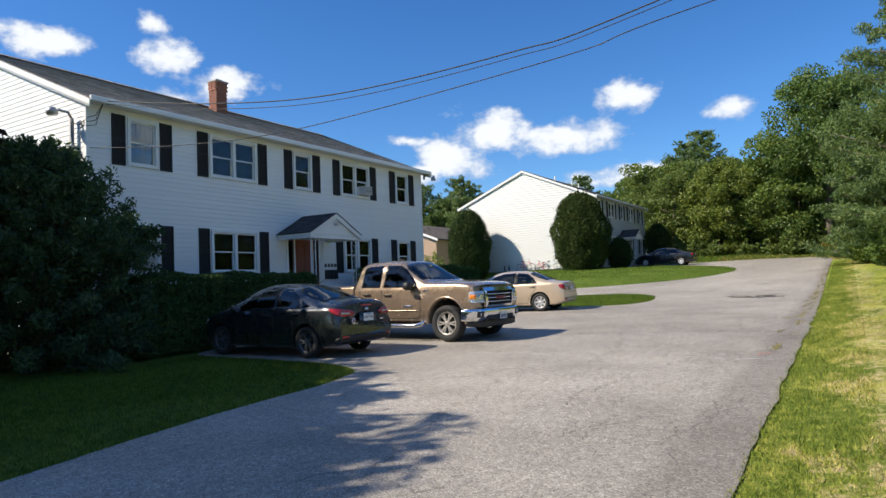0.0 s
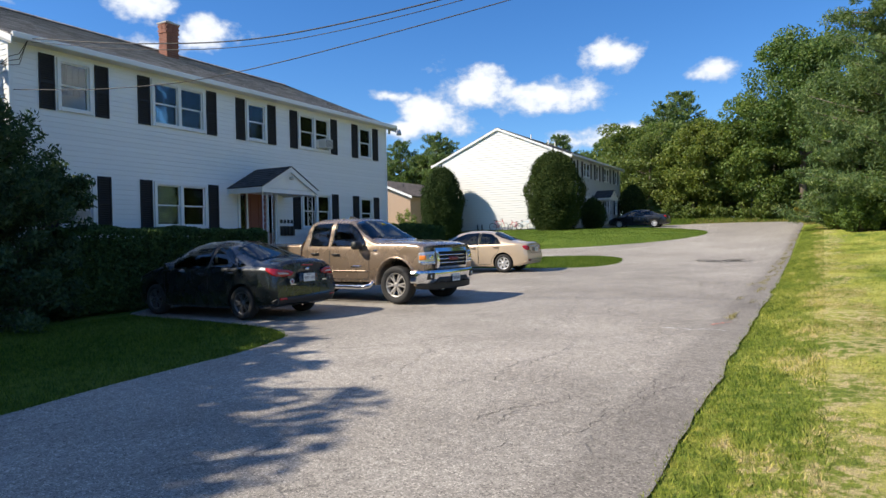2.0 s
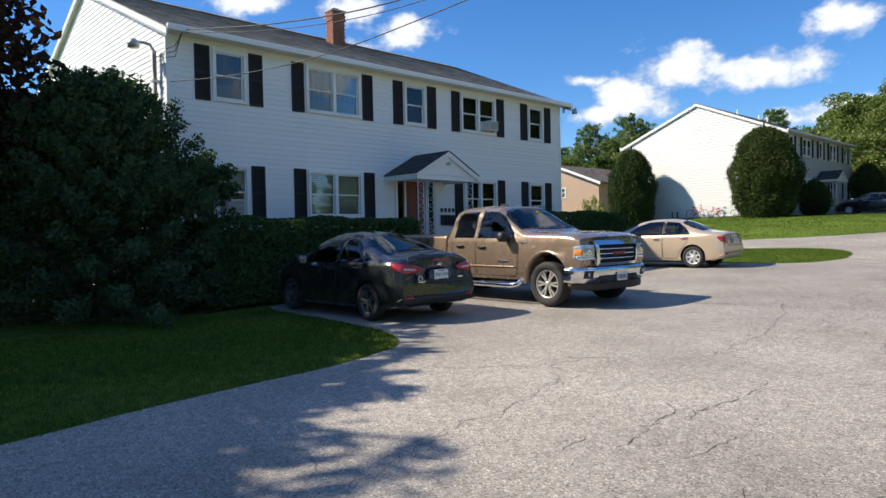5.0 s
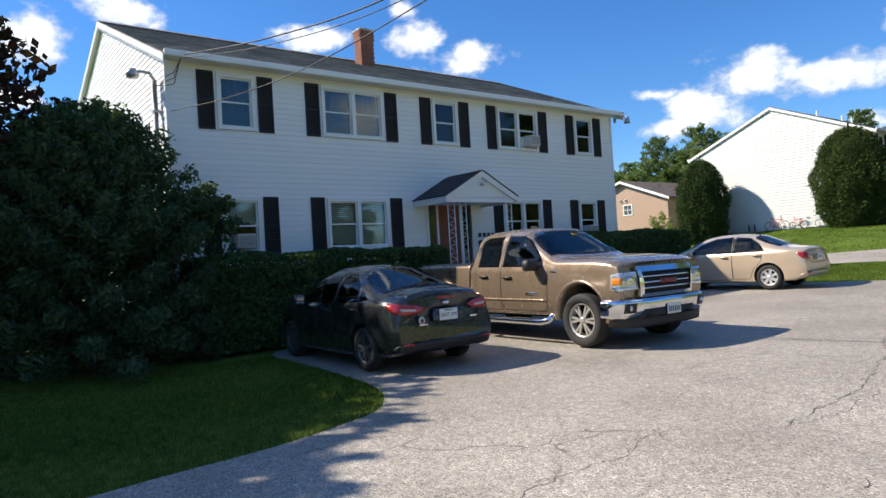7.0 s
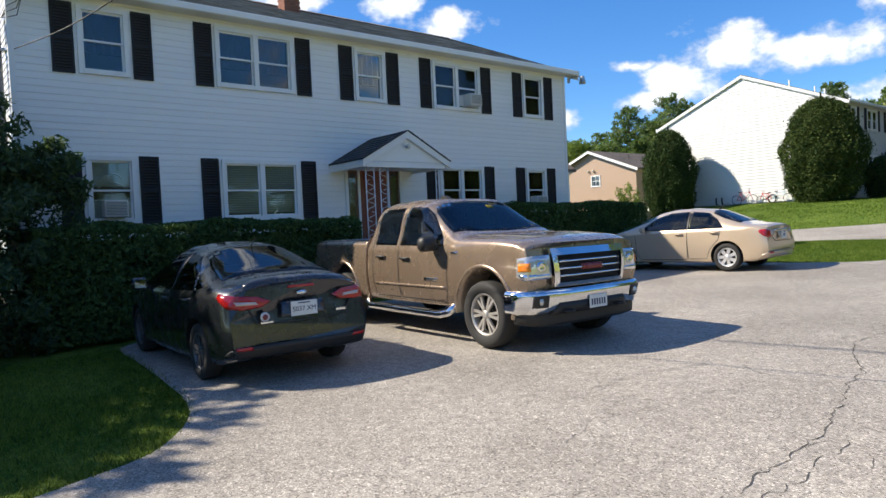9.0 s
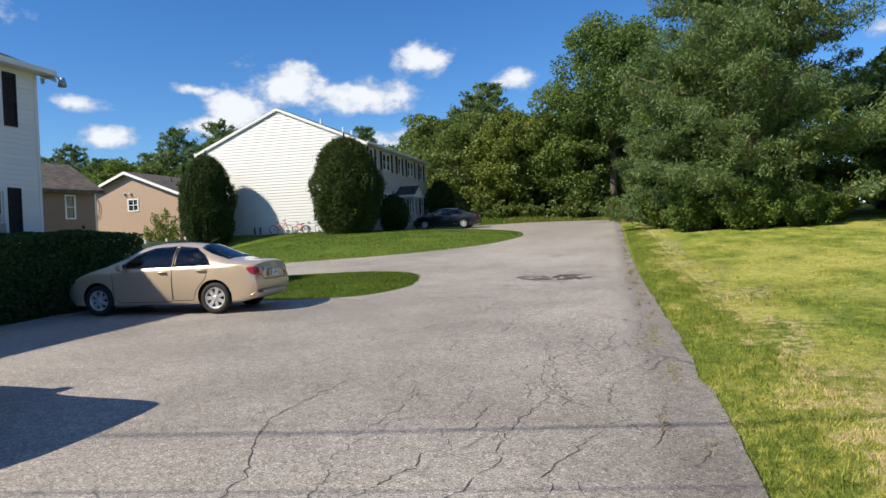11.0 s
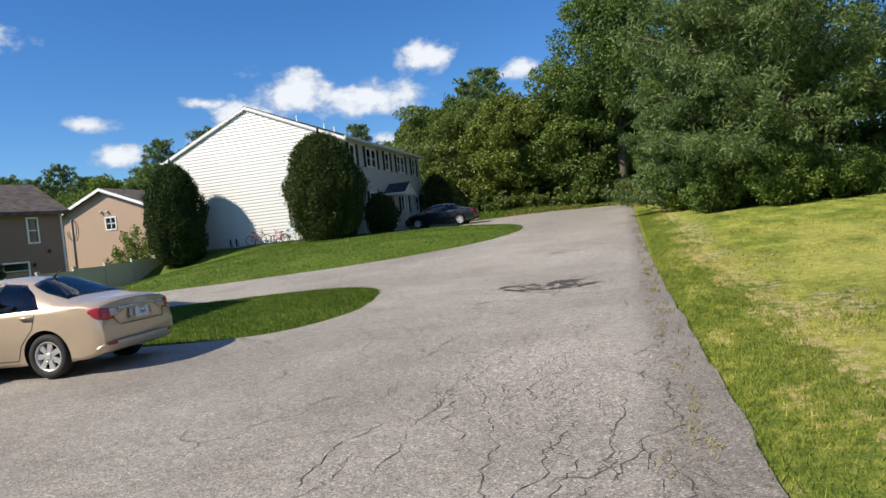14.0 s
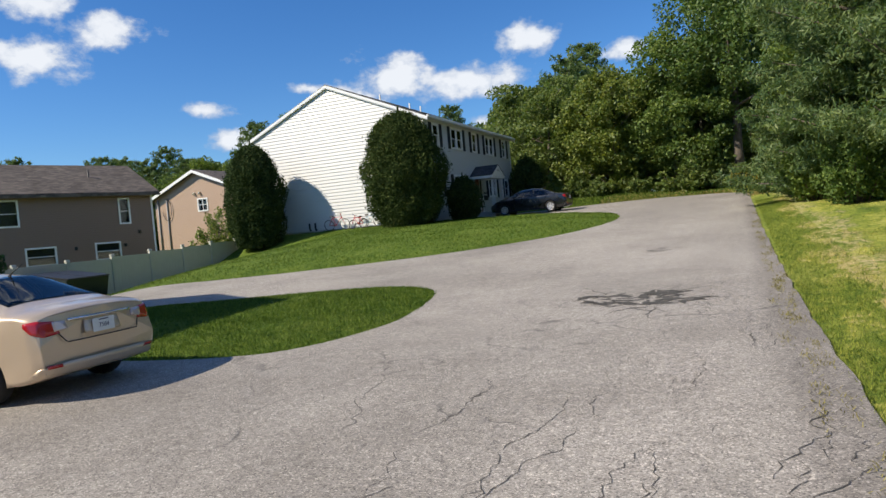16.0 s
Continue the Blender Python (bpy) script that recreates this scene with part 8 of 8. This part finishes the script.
blades("grass", "short green lawn grass beside the drive", 420000, (14.8, 22.0, -9, 26), 501, M["grass"], 0.03, 0.007, thinning)
blades("grass", "longer green grass along the drive's edge", 70000, (14.8, 15.9, -8, 40), 502, M["grass"], 0.045, 0.009)
blades("grass", "dry straw-coloured grass on the lawn", 110000, (15.3, 22.0, -8, 28), 503, M["grass_dry"], 0.022, 0.008, patchy(0.0, 0.4, 9))
blades("grass", "strip of cut straw beside the drive", 30000, (15.7, 16.6, -8, 22), 510, M["grass_dry"], 0.018, 0.008, patchy(-0.15, 0.3, 4))
blades("grass", "green grass on the island lawn", 90000, (1.0, 9.2, 14.0, 21.6), 504, M["grass"], 0.05, 0.011)
blades("grass", "green grass on the shaded side lawn", 120000, (3.0, 10.0, -9.5, 0.2), 505, M["grass"], 0.05, 0.01)
blades("grass", "green grass on the far lawn", 70000, (-8.0, 10.0, 23.0, 41.0), 506, M["grass"], 0.05, 0.022)
blades("grass", "tall ragged grass at the wood's edge", 22000, (2.0, 17.0, 47.0, 56.0), 507, M["grass"], 0.2, 0.03)
blades("grass", "yellowed grass at the wood's edge", 14000, (6.0, 17.5, 44.0, 55.0), 508, M["grass_dry"], 0.16, 0.03)
blades("grass", "green lawn grass farther over", 50000, (16, 34, 8, 33), 509, M["grass"], 0.04, 0.02, patchy(-0.6, 0.2, 5))


def verge_weeds():
    """Tufts and straw that creep onto the drive along its right edge."""
    g = np.random.default_rng(520)
    c = np.stack([14.72 - np.abs(g.normal(size=70)) * 0.16, g.uniform(3, 34, 70)], 1)
    pts = np.repeat(c, 40, 0) + g.normal(size=(2800, 2)) * np.array([0.04, 0.2])
    n = len(pts)
    z = np.array([on_road(p[0], p[1]) for p in pts])
    a, h = g.uniform(0, 6.283, n), g.uniform(0.008, 0.035, n)
    q = np.zeros((n, 4, 3))
    dx, dy = np.cos(a), np.sin(a)
    for k, (u, v, hh) in enumerate(((-0.5, -0.15, 0), (-0.5, 0.15, 0), (0.5, 0.1, 1), (0.5, -0.1, 1))):
        q[:, k] = np.stack([pts[:, 0] + dx * u * 0.03 - dy * v * 0.025, pts[:, 1] + dy * u * 0.03 + dx * v * 0.025, z + 0.004 + h * hh], 1)
    tagged(new("verge_weeds", quads_mesh("verge_weeds", q, M["grass_dry"])), "dry weeds and straw on the asphalt's edge", "weeds", kind="stuff")


verge_weeds()

# ---- clapboards of the near house, one by one ----
LAP = 0.127
shared = {}


def clapboard(parent, length, m):
    key = round(length, 2)
    if key not in shared:
        shared[key] = board_mesh(key)
    b = part("siding_board", shared[key], None, parent)
    b.matrix_local = m


z = 0.55
while z < EAVE - 0.1:
    for a, b in spans(FRONT0 + 0.07, FRONT1 - 0.07, z, z + LAP, holes_a):
        clapboard(front_a, b - a, Matrix.Translation((0.0, a, z)))
    z += LAP
z = 0.55
while z < RIDGE - 0.12:
    mid = BACK / 2
    f = 1.0 if z + LAP < EAVE - 0.05 else max(0.02, (RIDGE - z - LAP) / (RIDGE - EAVE))
    a, b = mid + (BACK - mid) * f + (0.02 if f == 1.0 else 0), mid + (0 - mid) * f - (0.07 if f == 1.0 else 0)
    if b - a > 0.1:
        clapboard(gable_a, b - a, Matrix.Translation((a, FRONT0, z)) @ Matrix.Rotation(-math.pi / 2, 4, "Z"))
    z += LAP
